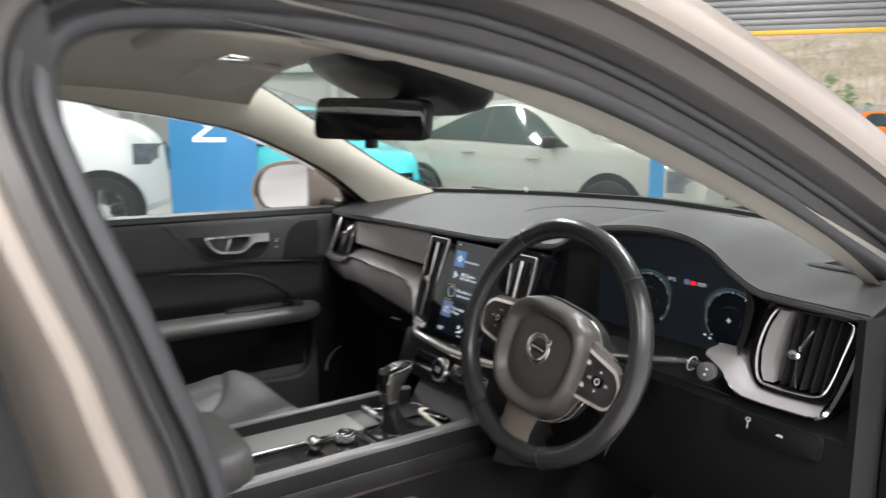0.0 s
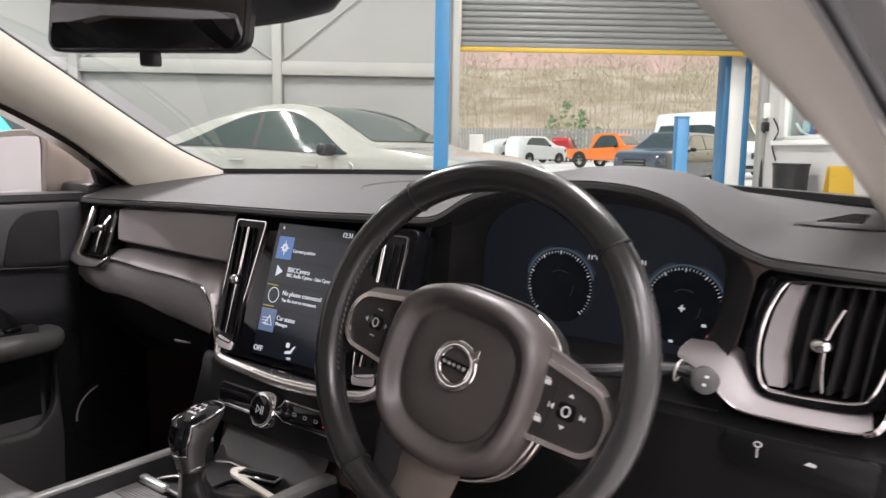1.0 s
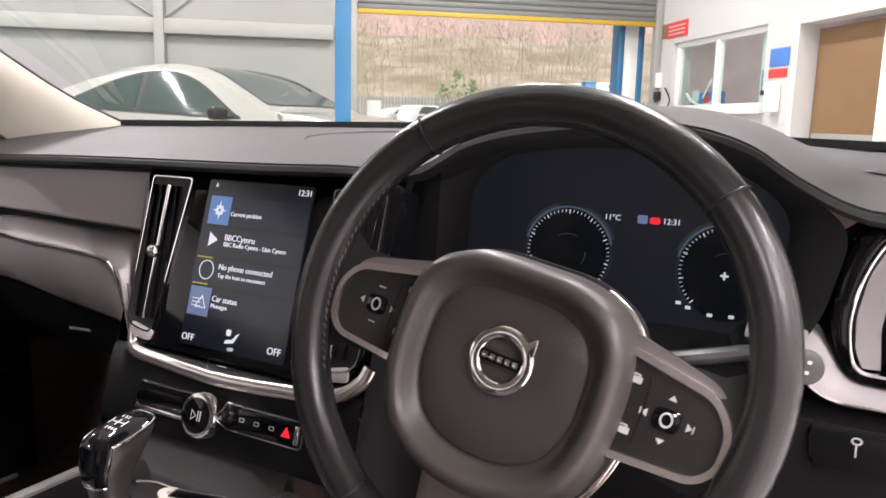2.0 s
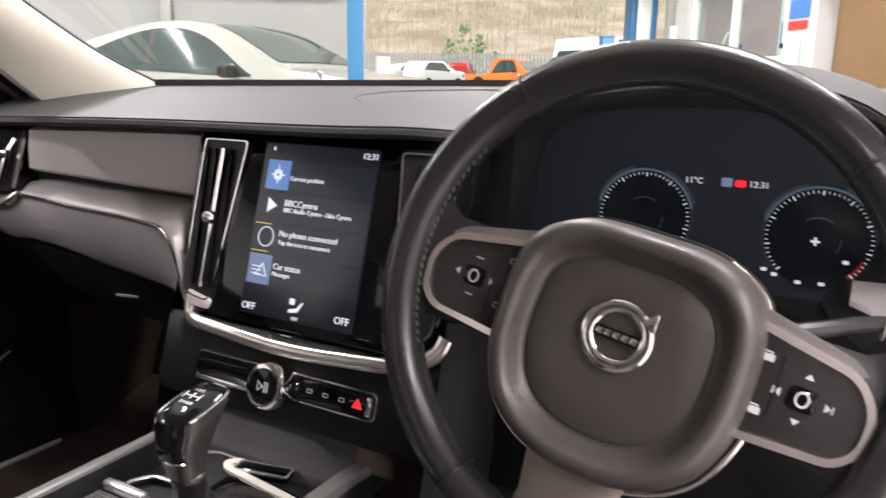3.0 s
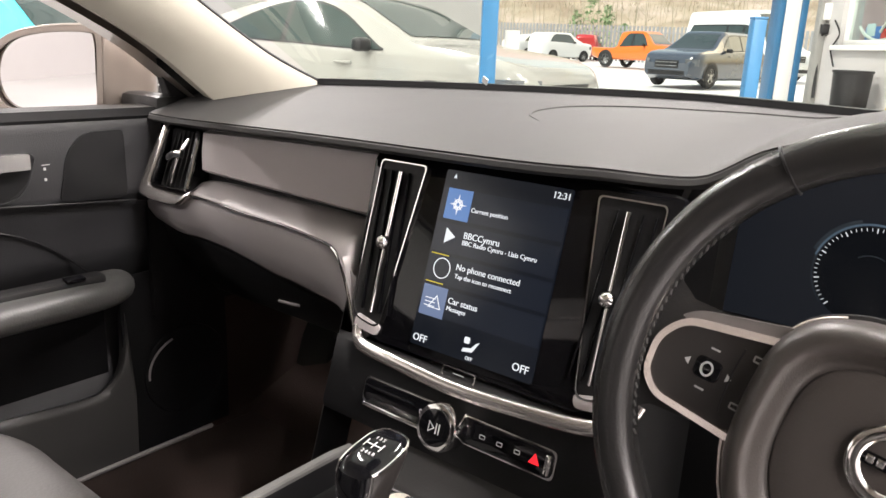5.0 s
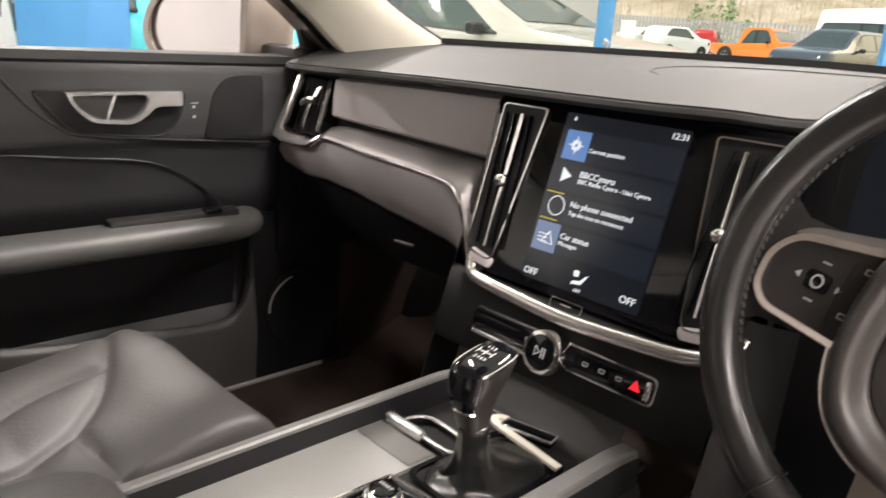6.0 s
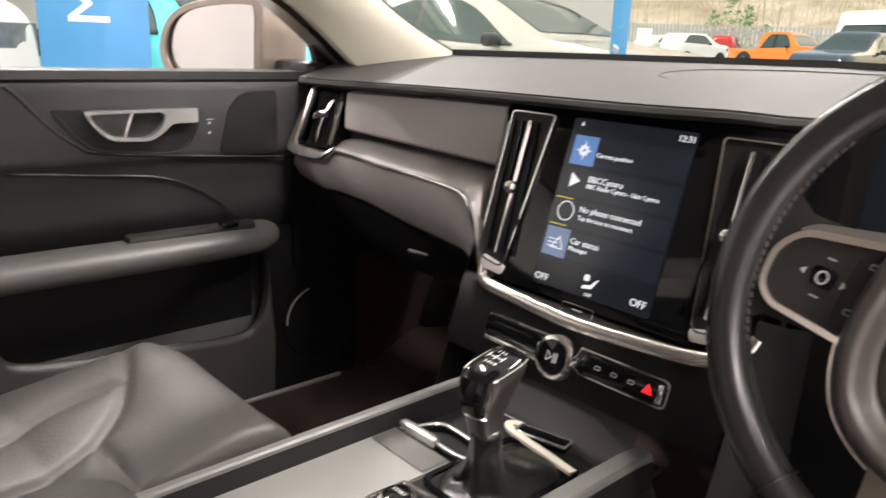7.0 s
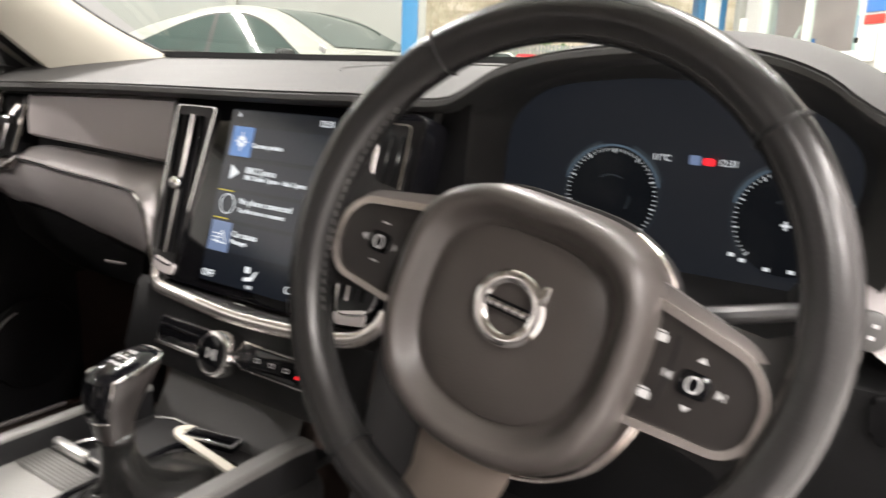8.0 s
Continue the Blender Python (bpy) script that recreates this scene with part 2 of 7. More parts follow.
def spline(pts, n, closed=False):
    """n points along a Catmull-Rom curve through pts."""
    pts = [Vector(p) for p in pts]
    k = len(pts)
    spans = k if closed else k - 1
    out = []
    for i in range(n):
        t = i / (n if closed else n - 1) * spans
        a = min(int(t), spans - 1)
        f = t - a
        g = (lambda j: pts[j % k]) if closed else (lambda j: pts[max(0, min(k - 1, j))])
        p0, p1, p2, p3 = g(a - 1), g(a), g(a + 1), g(a + 2)
        out.append(0.5 * ((2 * p1) + (p2 - p0) * f + (2 * p0 - 5 * p1 + 4 * p2 - p3) * f * f + (3 * p1 - p0 - 3 * p2 + p3) * f ** 3))
    return out


def sweep(path, section, up=(0, 0, 1), closed=False, cap=True, scale=None):
    """A section of (side, up) points carried along a path."""
    path = [Vector(p) for p in path]
    n = len(path)
    rings = []
    up = Vector(up)
    for i, p in enumerate(path):
        a, b = path[(i - 1) % n if closed else max(i - 1, 0)], path[(i + 1) % n if closed else min(i + 1, n - 1)]
        t = (b - a).normalized()
        side = t.cross(up).normalized()
        u = side.cross(t).normalized()
        k = 1.0 if scale is None else scale(i / max(1, n - 1))
        rings.append([p + side * (s * k) + u * (v * k) for s, v in section])
    return loft(rings, True, cap, closed)


def ring_section(rx, ry=None, n=12):
    ry = rx if ry is None else ry
    return [(rx * math.cos(2 * math.pi * i / n), ry * math.sin(2 * math.pi * i / n)) for i in range(n)]


def rounded(pts, r, n=5):
    """A 2D outline with rounded corners."""
    out = []
    k = len(pts)
    for i in range(k):
        p, a, b = Vector(pts[i]), Vector(pts[i - 1]), Vector(pts[(i + 1) % k])
        ri = r[i] if isinstance(r, (list, tuple)) else r
        d1, d2 = (a - p), (b - p)
        ri = min(ri, d1.length * 0.45, d2.length * 0.45)
        p1, p2 = p + d1.normalized() * ri, p + d2.normalized() * ri
        for j in range(n + 1):
            t = j / n
            out.append((1 - t) ** 2 * p1 + 2 * t * (1 - t) * p + t * t * p2)
    return [(v.x, v.y) for v in out]


def plate(outline, depth, m=None, bev=0.0, seg=2, hole=None):
    """An outline in local x, y, with depth from z = 0 down; face at z = 0. hole: an inner outline with as many points."""
    bm = bmesh.new()
    top = [bm.verts.new((x, y, 0)) for x, y in outline]
    bot = [bm.verts.new((x, y, -depth)) for x, y in outline]
    n = len(outline)
    for i in range(n):
        bm.faces.new((top[i], bot[i], bot[(i + 1) % n], top[(i + 1) % n]))
    if hole is None:
        bm.faces.new(top)
        bm.faces.new(bot[::-1])
        if bev:
            bmesh.ops.bevel(bm, geom=[e for e in bm.edges if all(v in top for v in e.verts)], offset=bev, segments=seg, affect="EDGES", profile=0.5)
    else:
        ht = [bm.verts.new((x, y, 0)) for x, y in hole]
        hb = [bm.verts.new((x, y, -depth)) for x, y in hole]
        for i in range(n):
            j = (i + 1) % n
            bm.faces.new((top[i], top[j], ht[j], ht[i]))
            bm.faces.new((bot[i], hb[i], hb[j], bot[j]))
            bm.faces.new((ht[i], ht[j], hb[j], hb[i]))
        if bev:
            es = [e for e in bm.edges if len(e.link_faces) == 2 and e.calc_face_angle(0) > radians(50) and all(abs(v.co.z) < 1e-6 for v in e.verts)]
            bmesh.ops.bevel(bm, geom=es, offset=bev, segments=seg, affect="EDGES", profile=0.5)
    if m is not None:
        bm.transform(m)
    return bm


def text_bm(body, size, m, depth=0.0003, align="LEFT"):
    c = bpy.data.curves.new("t", "FONT")
    c.body, c.size, c.extrude, c.align_x, c.align_y = body, size, depth, align, "CENTER"
    c.resolution_u = 3
    o = bpy.data.objects.new("t", c)
    me = bpy.data.meshes.new_from_object(o)
    bm = bmesh.new()
    bm.from_mesh(me)
    bpy.data.objects.remove(o)
    bpy.data.curves.remove(c)
    bpy.data.meshes.remove(me)
    bm.transform(m)
    return bm


def lerp(table, x):
    """A smooth curve through (x, value) rows."""
    if x <= table[0][0]:
        return table[0][1]
    for (a, va), (b, vb) in zip(table, table[1:]):
        if x <= b:
            t = (x - a) / (b - a)
            t = t * t * (3 - 2 * t)
            return va + (vb - va) * t
    return table[-1][1]


def line(table, x):
    """A straight-sided curve through (x, value) rows."""
    if x <= table[0][0]:
        return table[0][1]
    for (a, va), (b, vb) in zip(table, table[1:]):
        if x <= b:
            return va + (vb - va) * (x - a) / (b - a)
    return table[-1][1]


def frange(a, b, n):
    return [a + (b - a) * i / (n - 1) for i in range(n)]


# Lighter step of the door frame's shaded body paint.
M_FRAME_SHADE2 = node_mat("frame_paint_shade", (0.05, 0.044, 0.041), 0.4, metal=0.2, stain=0.08)
M_SATIN = node_mat("satin_chrome", (0.85, 0.84, 0.83), 0.18, metal=0.8, stain=0.06, stain_scale=20)
M_LOWGREY = node_mat("soft_grey_lower_dash", (0.31, 0.288, 0.289), 0.5, grain=0.4, grain_scale=900, stain=0.07)
# Auto-dimming glass, made darker still to imitate a dark cabin's reflection.
M_MIRROR_DIM = node_mat("dimmed_mirror_dark_reflection", (0.16, 0.165, 0.17), 0.02, metal=1.0, stain=0.02)
M_SPOKE = node_mat("satin_spoke_silver", (0.82, 0.75, 0.71), 0.22, metal=0.9, stain=0.05)
M_POCKET = node_mat("charcoal_pocket", (0.04, 0.039, 0.038), 0.45, grain=0.2, grain_scale=500, stain=0.1)
M_SEATD = node_mat("charcoal_trim", (0.088, 0.087, 0.085), 0.42, grain=0.6, grain_scale=300, stain=0.1)
# Darker copy of the black plastic, for low places that lie in shade.
M_BLACK_SHADE = node_mat("black_plastic_shade", (0.007, 0.007, 0.0075), 0.5, grain=0.3, grain_scale=700, spec=0.2)


# ---- garage ----
M_LAMP = glow_mat("lamp_diffuser", (1.0, 0.97, 0.92), 6.0)
GO, GW, GN = Vector((-5.30, 8.39, 0)), Vector((0.783, 0.622, 0)).normalized(), Vector((-0.622, 0.783, 0)).normalized()


def gp(s, n, z=0.0):
    """A place in the garage: s along the shutter wall, n metres out from it into the hall."""
    return GO + GW * s - GN * n + Vector((0, 0, z))


def gm(s, n, z=0.0, turn=0.0):
    """A pose there: local x along the wall, local y out through it."""
    return Matrix.Translation(gp(s, n, z)) @ Matrix.Rotation(math.atan2(GW.y, GW.x) + radians(turn), 4, "Z")


def gbox(s0, s1, n0, n1, z0, z1, bev=0.0, bm=None):
    return box((s1 - s0, abs(n1 - n0), z1 - z0), gm((s0 + s1) / 2, (n0 + n1) / 2, (z0 + z1) / 2), bev, bm=bm)


SHW, SHZ = 4.12, 2.36          # shutter opening: width, height of its lower edge
S_LEFT, S_RIGHT, N_BACK, H_HALL = -9.0, 4.17, 19.0, 5.2


def yard_z(n):
    return .011 * max(0, min(n, 64) - 4)


def build_hall():
    ground = obj("ground", sheet(lambda u, v: gp(u, v, yard_z(-v) - 0.03), [-400, -60, -20, 0, 20, 60, 400], [-420, -64, -34, -4, -0.2, 60, 400]), M_YARD)
    tagged(ground, "pale wet concrete yard", "ground", kind="structure")
    floor = obj("floor", gbox(S_LEFT - .2, S_RIGHT + 4, -0.2, N_BACK, -0.2, 0.0), M_FLOOR)
    tagged(floor, "grey painted concrete workshop floor", "floor", kind="structure")
    w = bmesh.new()
    gbox(S_LEFT - .2, 0, -0.2, 0, 0, H_HALL, bm=w)
    gbox(S_RIGHT, S_RIGHT + 4, -0.2, 0, 0, H_HALL, bm=w)
    gbox(0, SHW, -0.2, 0, 3.6, H_HALL, bm=w)
    wall = tagged(obj("wall_north", w, M_WALLG, False), "pale metal clad workshop wall", "wall", kind="structure")
    for s in (-8.6, -5.0, -2.35):
        part("column", gbox(s - .06, s + .06, 0, 0.14, 0, H_HALL, 0.008), M_STEELG, wall)
    for z in (2.1, 3.9):
        part("rail", gbox(S_LEFT, -0.25, 0.0, 0.1, z - .09, z + .09, 0.01), M_STEELG, wall)
    for a, b in (((-4.9, 2.2), (-2.4, 3.8)), ((-2.3, 2.2), (-0.3, 3.8)), ((-2.4, 2.2), (-4.9, 3.8))):
        pth = [gp(a[0], .03, a[1]), gp(b[0], .03, b[1])]
        part("brace", sweep(pth, ring_section(.012, n=6), up=GN), M_STEELG, wall)
    w = bmesh.new()
    gbox(S_LEFT - .2, S_LEFT, 0, N_BACK, 0, H_HALL, bm=w)
    tagged(obj("wall_west", w, M_WALLW, False), "white painted workshop wall", "wall", kind="structure")
    w = bmesh.new()
    gbox(S_LEFT - .2, S_RIGHT + 4, N_BACK, N_BACK + .2, 0, H_HALL, bm=w)
    tagged(obj("wall_south", w, M_WALLW, False), "white painted workshop wall", "wall", kind="structure")
    # office wall with its window and doorway: a = metres from the corner
    w = bmesh.new()
    for n0, n1, z0, z1 in ((0, .457, 0, H_HALL), (.457, 2.594, 0, 1.25), (.457, 2.594, 2.11, H_HALL), (2.594, 3.14, 0, H_HALL),
                           (3.14, 4.3, 2.04, H_HALL), (4.3, N_BACK, 0, H_HALL)):
        gbox(S_RIGHT, S_RIGHT + .25, n0, n1, z0, z1, bm=w)
    tagged(obj("wall_east", w, M_WALLW, False), "white painted block wall of the workshop office", "wall", kind="structure")
    win = thing("window_1", "white framed office window with a deep sill", "window", kind="structure")
    for n0, n1, z0, z1 in ((.457, .51, 1.25, 2.11), (2.54, 2.594, 1.25, 2.11), (1.45, 1.53, 1.25, 2.11), (.457, 2.594, 2.05, 2.11), (.457, 2.594, 1.25, 1.31)):
        part("window_frame", gbox(S_RIGHT + .06, S_RIGHT + .14, n0, n1, z0, z1, .006), M_WHITE, win)
    part("window_sill", gbox(S_RIGHT - .07, S_RIGHT + .06, .40, 2.66, 1.19, 1.25, .01), M_WHITE, win)
    for n0, n1 in ((.51, 1.45), (1.53, 2.54)):
        part("pane", gbox(S_RIGHT + .095, S_RIGHT + .101, n0, n1, 1.31, 2.05), M_GLASS, win)
    part("blind_strip", gbox(S_RIGHT + .16, S_RIGHT + .17, 2.28, 2.53, 1.31, 2.05), M_PAPER, win, "pale blue notice behind the glass")
    part("blind_mark", gbox(S_RIGHT + .154, S_RIGHT + .159, 2.32, 2.50, 1.44, 1.66), M_BLUESIGN, win)
    # Made-up objects standing in for unclear blue and white marks in the pane.
    fo = thing("folder", "made-up blue shape behind the office window", "folder")
    part("cover", gbox(S_RIGHT + .22, S_RIGHT + .25, .62, 1.42, 1.25, 1.47, .006), M_BLUESIGN, fo)
    part("paper", gbox(S_RIGHT + .213, S_RIGHT + .219, .66, .84, 1.36, 1.5), M_PAPER, fo, "pale made-up patch")
    part("tag", gbox(S_RIGHT + .21, S_RIGHT + .219, .98, 1.1, 1.32, 1.44), M_REDSIGN, fo)
    cb = thing("cable", "made-up white loop behind the office window", "cable")
    part("loop", sweep(spline([gp(S_RIGHT + .19, n, z) for n, z in ((.55, 1.47), (.7, 1.37), (.95, 1.31), (1.2, 1.34), (1.4, 1.45))], 20), ring_section(.018, n=8)), M_WHITE, cb)
    part("tail", sweep([gp(S_RIGHT + .19, 1.0, 1.4), gp(S_RIGHT + .19, 1.18, 1.62)], ring_section(.016, n=8)), M_WHITE, cb)
    desk = thing("desk", "made-up desk below the office window", "desk")
    part("top", gbox(S_RIGHT + .26, S_RIGHT + 1.0, .3, 2.9, 1.2, 1.24, .006), M_WHITE, desk)
    for n in (.4, 2.8):
        part("leg", gbox(S_RIGHT + .3, S_RIGHT + .95, n - .03, n + .03, 0, 1.2, .004), M_STEELG, desk)
    room = bmesh.new()
    gbox(S_RIGHT + 3.6, S_RIGHT + 3.8, 0, 6, 0, 3, bm=room)
    gbox(S_RIGHT + .25, S_RIGHT + 3.8, 5.9, 6, 0, 3, bm=room)
    gbox(S_RIGHT + .25, S_RIGHT + 3.8, 0, .1, 0, 3, bm=room)
    gbox(S_RIGHT + .25, S_RIGHT + 3.8, 0, 6, 2.9, 3, bm=room)
    tagged(obj("wall_office", room, M_OFFICE, False), "dim office room behind the window", "wall", kind="structure")
    # Unseen lamp, added to brighten the room behind the window.
    ol = thing("office_fill_lamp", "flat fill lamp added on the office ceiling", "lamp")
    part("panel", gbox(S_RIGHT + 1.4, S_RIGHT + 2.0, 1.5, 2.7, 2.86, 2.9, .01), M_LAMP, ol)
    l = bpy.data.lights.new("office", "AREA")
    l.shape, l.size, l.size_y, l.energy, l.color = "RECTANGLE", .55, 1.1, 45, (1.0, .95, .93)
    new("office_fill_light", l).matrix_world = gm(S_RIGHT + 1.7, 2.1, 2.84)
    dr = thing("door_1", "brown office door standing ajar in a white frame", "door", kind="structure")
    part("door_leaf", gbox(S_RIGHT + .2, S_RIGHT + .24, 3.16, 4.2, 0.01, 2.0, .01), M_BROWN, dr)
    part("kick_plate", gbox(S_RIGHT + .19, S_RIGHT + .199, 3.2, 4.16, 0.05, 1.0, .003), M_STEELG, dr, "grey lower panel")
    for n0, n1, z0, z1 in ((3.08, 3.14, 0, 2.1), (4.3, 4.36, 0, 2.1), (3.08, 4.36, 2.04, 2.1)):
        part("door_frame", gbox(S_RIGHT - .012, S_RIGHT + .004, n0, n1, z0, z1, .004), M_WHITE, dr)
    ceil = obj("ceiling", gbox(S_LEFT - .2, S_RIGHT + 4, -.2, N_BACK + .2, H_HALL, H_HALL + .15), M_CEIL, False)
    tagged(ceil, "white sheet metal workshop roof", "ceiling", kind="structure")

    # roller shutter, half open
    sh = thing("roller_shutter", "grey slatted roller shutter raised above a yellow bottom strip", "shutter")
    z = SHZ + .12
    while z < 3.6:
        sec = [(0, 0), (.012, .01), (.022, .04), (.012, .07), (0, .079), (-.006, .079), (-.006, 0)]
        r = [[gp(s, .06 + a, z + b) for a, b in sec] for s in (.06, SHW - .06)]
        part("slat", loft(r), M_SHUTTER, sh)
        z += .08
    part("bottom_strip", gbox(.05, SHW - .05, .03, .09, SHZ, SHZ + .06, .01), M_YELLOW, sh, "yellow and black bottom strip")
    part("bottom_rail", gbox(.05, SHW - .05, .035, .085, SHZ + .06, SHZ + .12, .006), M_SHUTTER, sh)
    for s in (.0, SHW):
        part("guide", gbox(s - .05, s + .05, 0, .12, 0, 3.7, .008), M_STEELG, sh)
    # steel lift post in front of the white saloon
    post = thing("lift_post", "blue painted steel lift post bolted to the floor", "lift post")
    pm = Matrix.Translation((-3.0, 5.11, 0)) @ Matrix.Rotation(math.atan2(GW.y, GW.x), 4, "Z")
    part("post", box((.12, .14, 4.2), pm @ Matrix.Translation((0, 0, 2.1)), .01), M_BLUE, post)
    part("base_plate", box((.4, .45, .02), pm @ Matrix.Translation((0, 0, .01)), .004), M_BLUE, post)
    # frame post by the opening
    post = thing("door_post", "white post with blue edges beside the shutter opening", "post")
    part("post", gbox(3.80, 4.01, -.55, -.3, 0, 3.4, .01), M_WHITE, post)
    part("edge", gbox(3.72, 3.80, -.56, -.28, 0, 3.4, .008), M_BLUE, post, "blue edge strip")
    part("edge", gbox(4.01, 4.09, -.56, -.28, 0, 3.4, .008), M_BLUE, post, "blue edge strip")
    bol = thing("bollard", "short square blue steel bollard on the workshop floor", "bollard")
    bx = Matrix.Translation((-1.217, 5.686, 0)) @ Matrix.Rotation(math.atan2(GW.y, GW.x), 4, "Z")
    part("post", box((.09, .09, 1.32), bx @ Matrix.Translation((0, 0, .66)), .01), M_BLUE, bol)
    part("cap", box((.094, .094, .015), bx @ Matrix.Translation((0, 0, 1.327)), .005), M_BLUE, bol)
    part("base_plate", box((.24, .24, .015), bx @ Matrix.Translation((0, 0, .0075)), .004), M_BLUE, bol)
    sg = thing("yard_sign", "white sign box on a dark post just outside the shutter", "sign")
    part("board", gbox(.24, .44, -.9, -.84, .95, 1.3, .01), M_WHITE, sg)
    part("post", gbox(.32, .36, -.89, -.85, -.03, .95, .006), M_BLACK, sg)
    # signs on the office wall
    sg = thing("wall_sign", "red notice board fixed above the office window", "sign")
    part("board", gbox(S_RIGHT - .015, S_RIGHT - .002, .27, .84, 2.18, 2.38, .003), M_REDSIGN, sg)
    part("side_panel", gbox(S_RIGHT - .014, S_RIGHT - .002, .12, .26, 2.19, 2.38, .003), M_BROWN, sg, "brown end of the notice")
    for k in range(3):
        part("text_bar", gbox(S_RIGHT - .019, S_RIGHT - .0155, .33, .78, 2.22 + k * .05, 2.23 + k * .05), M_PAPER, sg)
    sg = thing("notice", "blue and white notice on the office wall", "sign")
    part("board", gbox(S_RIGHT - .012, S_RIGHT - .002, 2.70, 3.02, 1.66, 1.84, .003), M_BLUESIGN, sg)
    sg = thing("notice", "small red notice on the office wall", "sign")
    part("board", gbox(S_RIGHT - .012, S_RIGHT - .002, 2.70, 3.01, 1.55, 1.635, .003), M_REDSIGN, sg)
    # wet floor sign
    ws = thing("floor_sign", "yellow folding warning sign standing on the floor", "sign")
    for k in (-1, 1):
        pm = gm(S_RIGHT - .27, 2.5, 0.49) @ pose(0, k * .1, 0, 10 * k, 0, 0)
        part("panel", plate(rounded([(-.16, -.48), (.16, -.48), (.12, .48), (-.12, .48)], .03), .012, pm @ pose(0, 0, 0, 90, 0, 0), .003), M_YELLOW, ws)
    hs = thing("hose", "thin dark hose hanging on the office wall by the shutter", "hose")
    part("pipe", sweep(spline([gp(S_RIGHT - .04, n, z) for n, z in ((.17, 1.45), (.1, 1.36), (.08, 1.25), (.1, 1.0), (.13, .6))], 16), ring_section(.022, n=8)), M_BLACK, hs)
    part("nozzle", gbox(S_RIGHT - .09, S_RIGHT, .13, .2, 1.38, 1.5, .012), M_BLACK, hs, "black nozzle")
    part("line", sweep(spline([gp(S_RIGHT - .03, n, z) for n, z in ((.36, 1.54), (.48, 1.44), (.52, 1.36), (.42, 1.26), (.36, 1.2), (.5, 1.0))], 16), ring_section(.011, n=6)), M_BLACK, hs)
    ds = thing("soap_dispenser", "white wall dispenser with a dark nozzle", "dispenser")
    part("body", gbox(S_RIGHT - .11, S_RIGHT, 2.79, 2.93, 1.2, 1.5, .02), M_WHITE, ds)
    part("button", gbox(S_RIGHT - .13, S_RIGHT - .105, 2.76, 2.81, 1.37, 1.42, .008), M_BLACK, ds)
    sw = thing("switch_box", "small white switch box on the shutter guide", "switch")
    part("case", gbox(SHW - .02, SHW + .07, .12, .18, 1.55, 1.75, .008), M_WHITE, sw)
    bin_ = thing("waste_bin", "dark plastic bin standing against the office wall", "bin")
    part("body", loft([[gp(S_RIGHT - .3 + r * math.cos(a), 1.5 + r * math.sin(a), z) for a in frange(0, 6.0, 20)] for r, z in ((.16, 0), (.2, .95))]), M_BLACK, bin_)
    part("rim", cyl(.21, .03, gm(S_RIGHT - .3, 1.5, .96), bev=.008), M_BLACK, bin_)
    # tool cabinet with a blue banner board
    cab = thing("banner_board", "tall blue board with white lettering turned on its side", "sign board")
    eye = Vector((1.19, .03))
    pa, pb = (Vector((-math.sin(radians(a)), math.cos(radians(a)))) * 7.5 + eye for a in (75.3, 69.3))
    mid, dv = (pa + pb) / 2, (pb - pa)
    bmx = Matrix.Translation((mid.x, mid.y, 0)) @ Matrix.Rotation(math.atan2(dv.y, dv.x), 4, "Z")
    part("board", box((dv.length, .3, 1.9), bmx @ Matrix.Translation((0, 0, .98)), .015), M_BLUE, cab)
    part("foot", box((dv.length * .8, .4, .06), bmx @ Matrix.Translation((0, 0, .03)), .01), M_BLACK, cab)
    part("lettering", text_bm("Mo", .42, bmx @ pose(-.02, -.153, 1.02, 90, 0, 0) @ pose(0, 0, 0, 0, 0, 90)), M_WHITE, cab)


def ceiling_lamps():
    """Rows of batten lamps under the roof, out of view, spaced to light the cabin."""
    first = None
    k = 0
    # The last column is added to brighten the cabin off the east wall.
    for s, rows in ((-6.5, (2.5, 8.0, 13.0)), (-2.6, (2.5, 6.4, 15.5)), (1.4, (2.5, 7.9, 11.5, 15.5)), (3.2, (8.6, 12.0, 15.5))):
        for n in rows:
            m = gm(s, n, H_HALL - .5)
            if first is None:
                first = thing("ceiling_lamp", "white batten lamp hanging from the workshop roof", "lamp", "workshop lamps")
                part("housing", box((.16, 1.5, .07), Matrix.Translation((0, 0, .06)), .01), M_WHITE, first)
                part("diffuser", box((.13, 1.46, .03), Matrix.Translation((0, 0, .012)), .008), M_LAMP, first)
                for y in (-.6, .6):
                    part("hanger", cyl(.006, .42, Matrix.Translation((0, y, .29)), 8), M_STEELG, first)
                first.matrix_world = m
            else:
                copy_thing(first, m)
            l = bpy.data.lights.new("batten", "AREA")
            l.shape, l.size, l.size_y, l.energy, l.color = "RECTANGLE", .12, 1.4, LAMP_W, (1.0, 0.955, 0.94)
            lo = new("batten_light", l)
            lo.matrix_world = gm(s, n, H_HALL - .52)
            k += 1


LAMP_W = 240
build_hall()
ceiling_lamps()


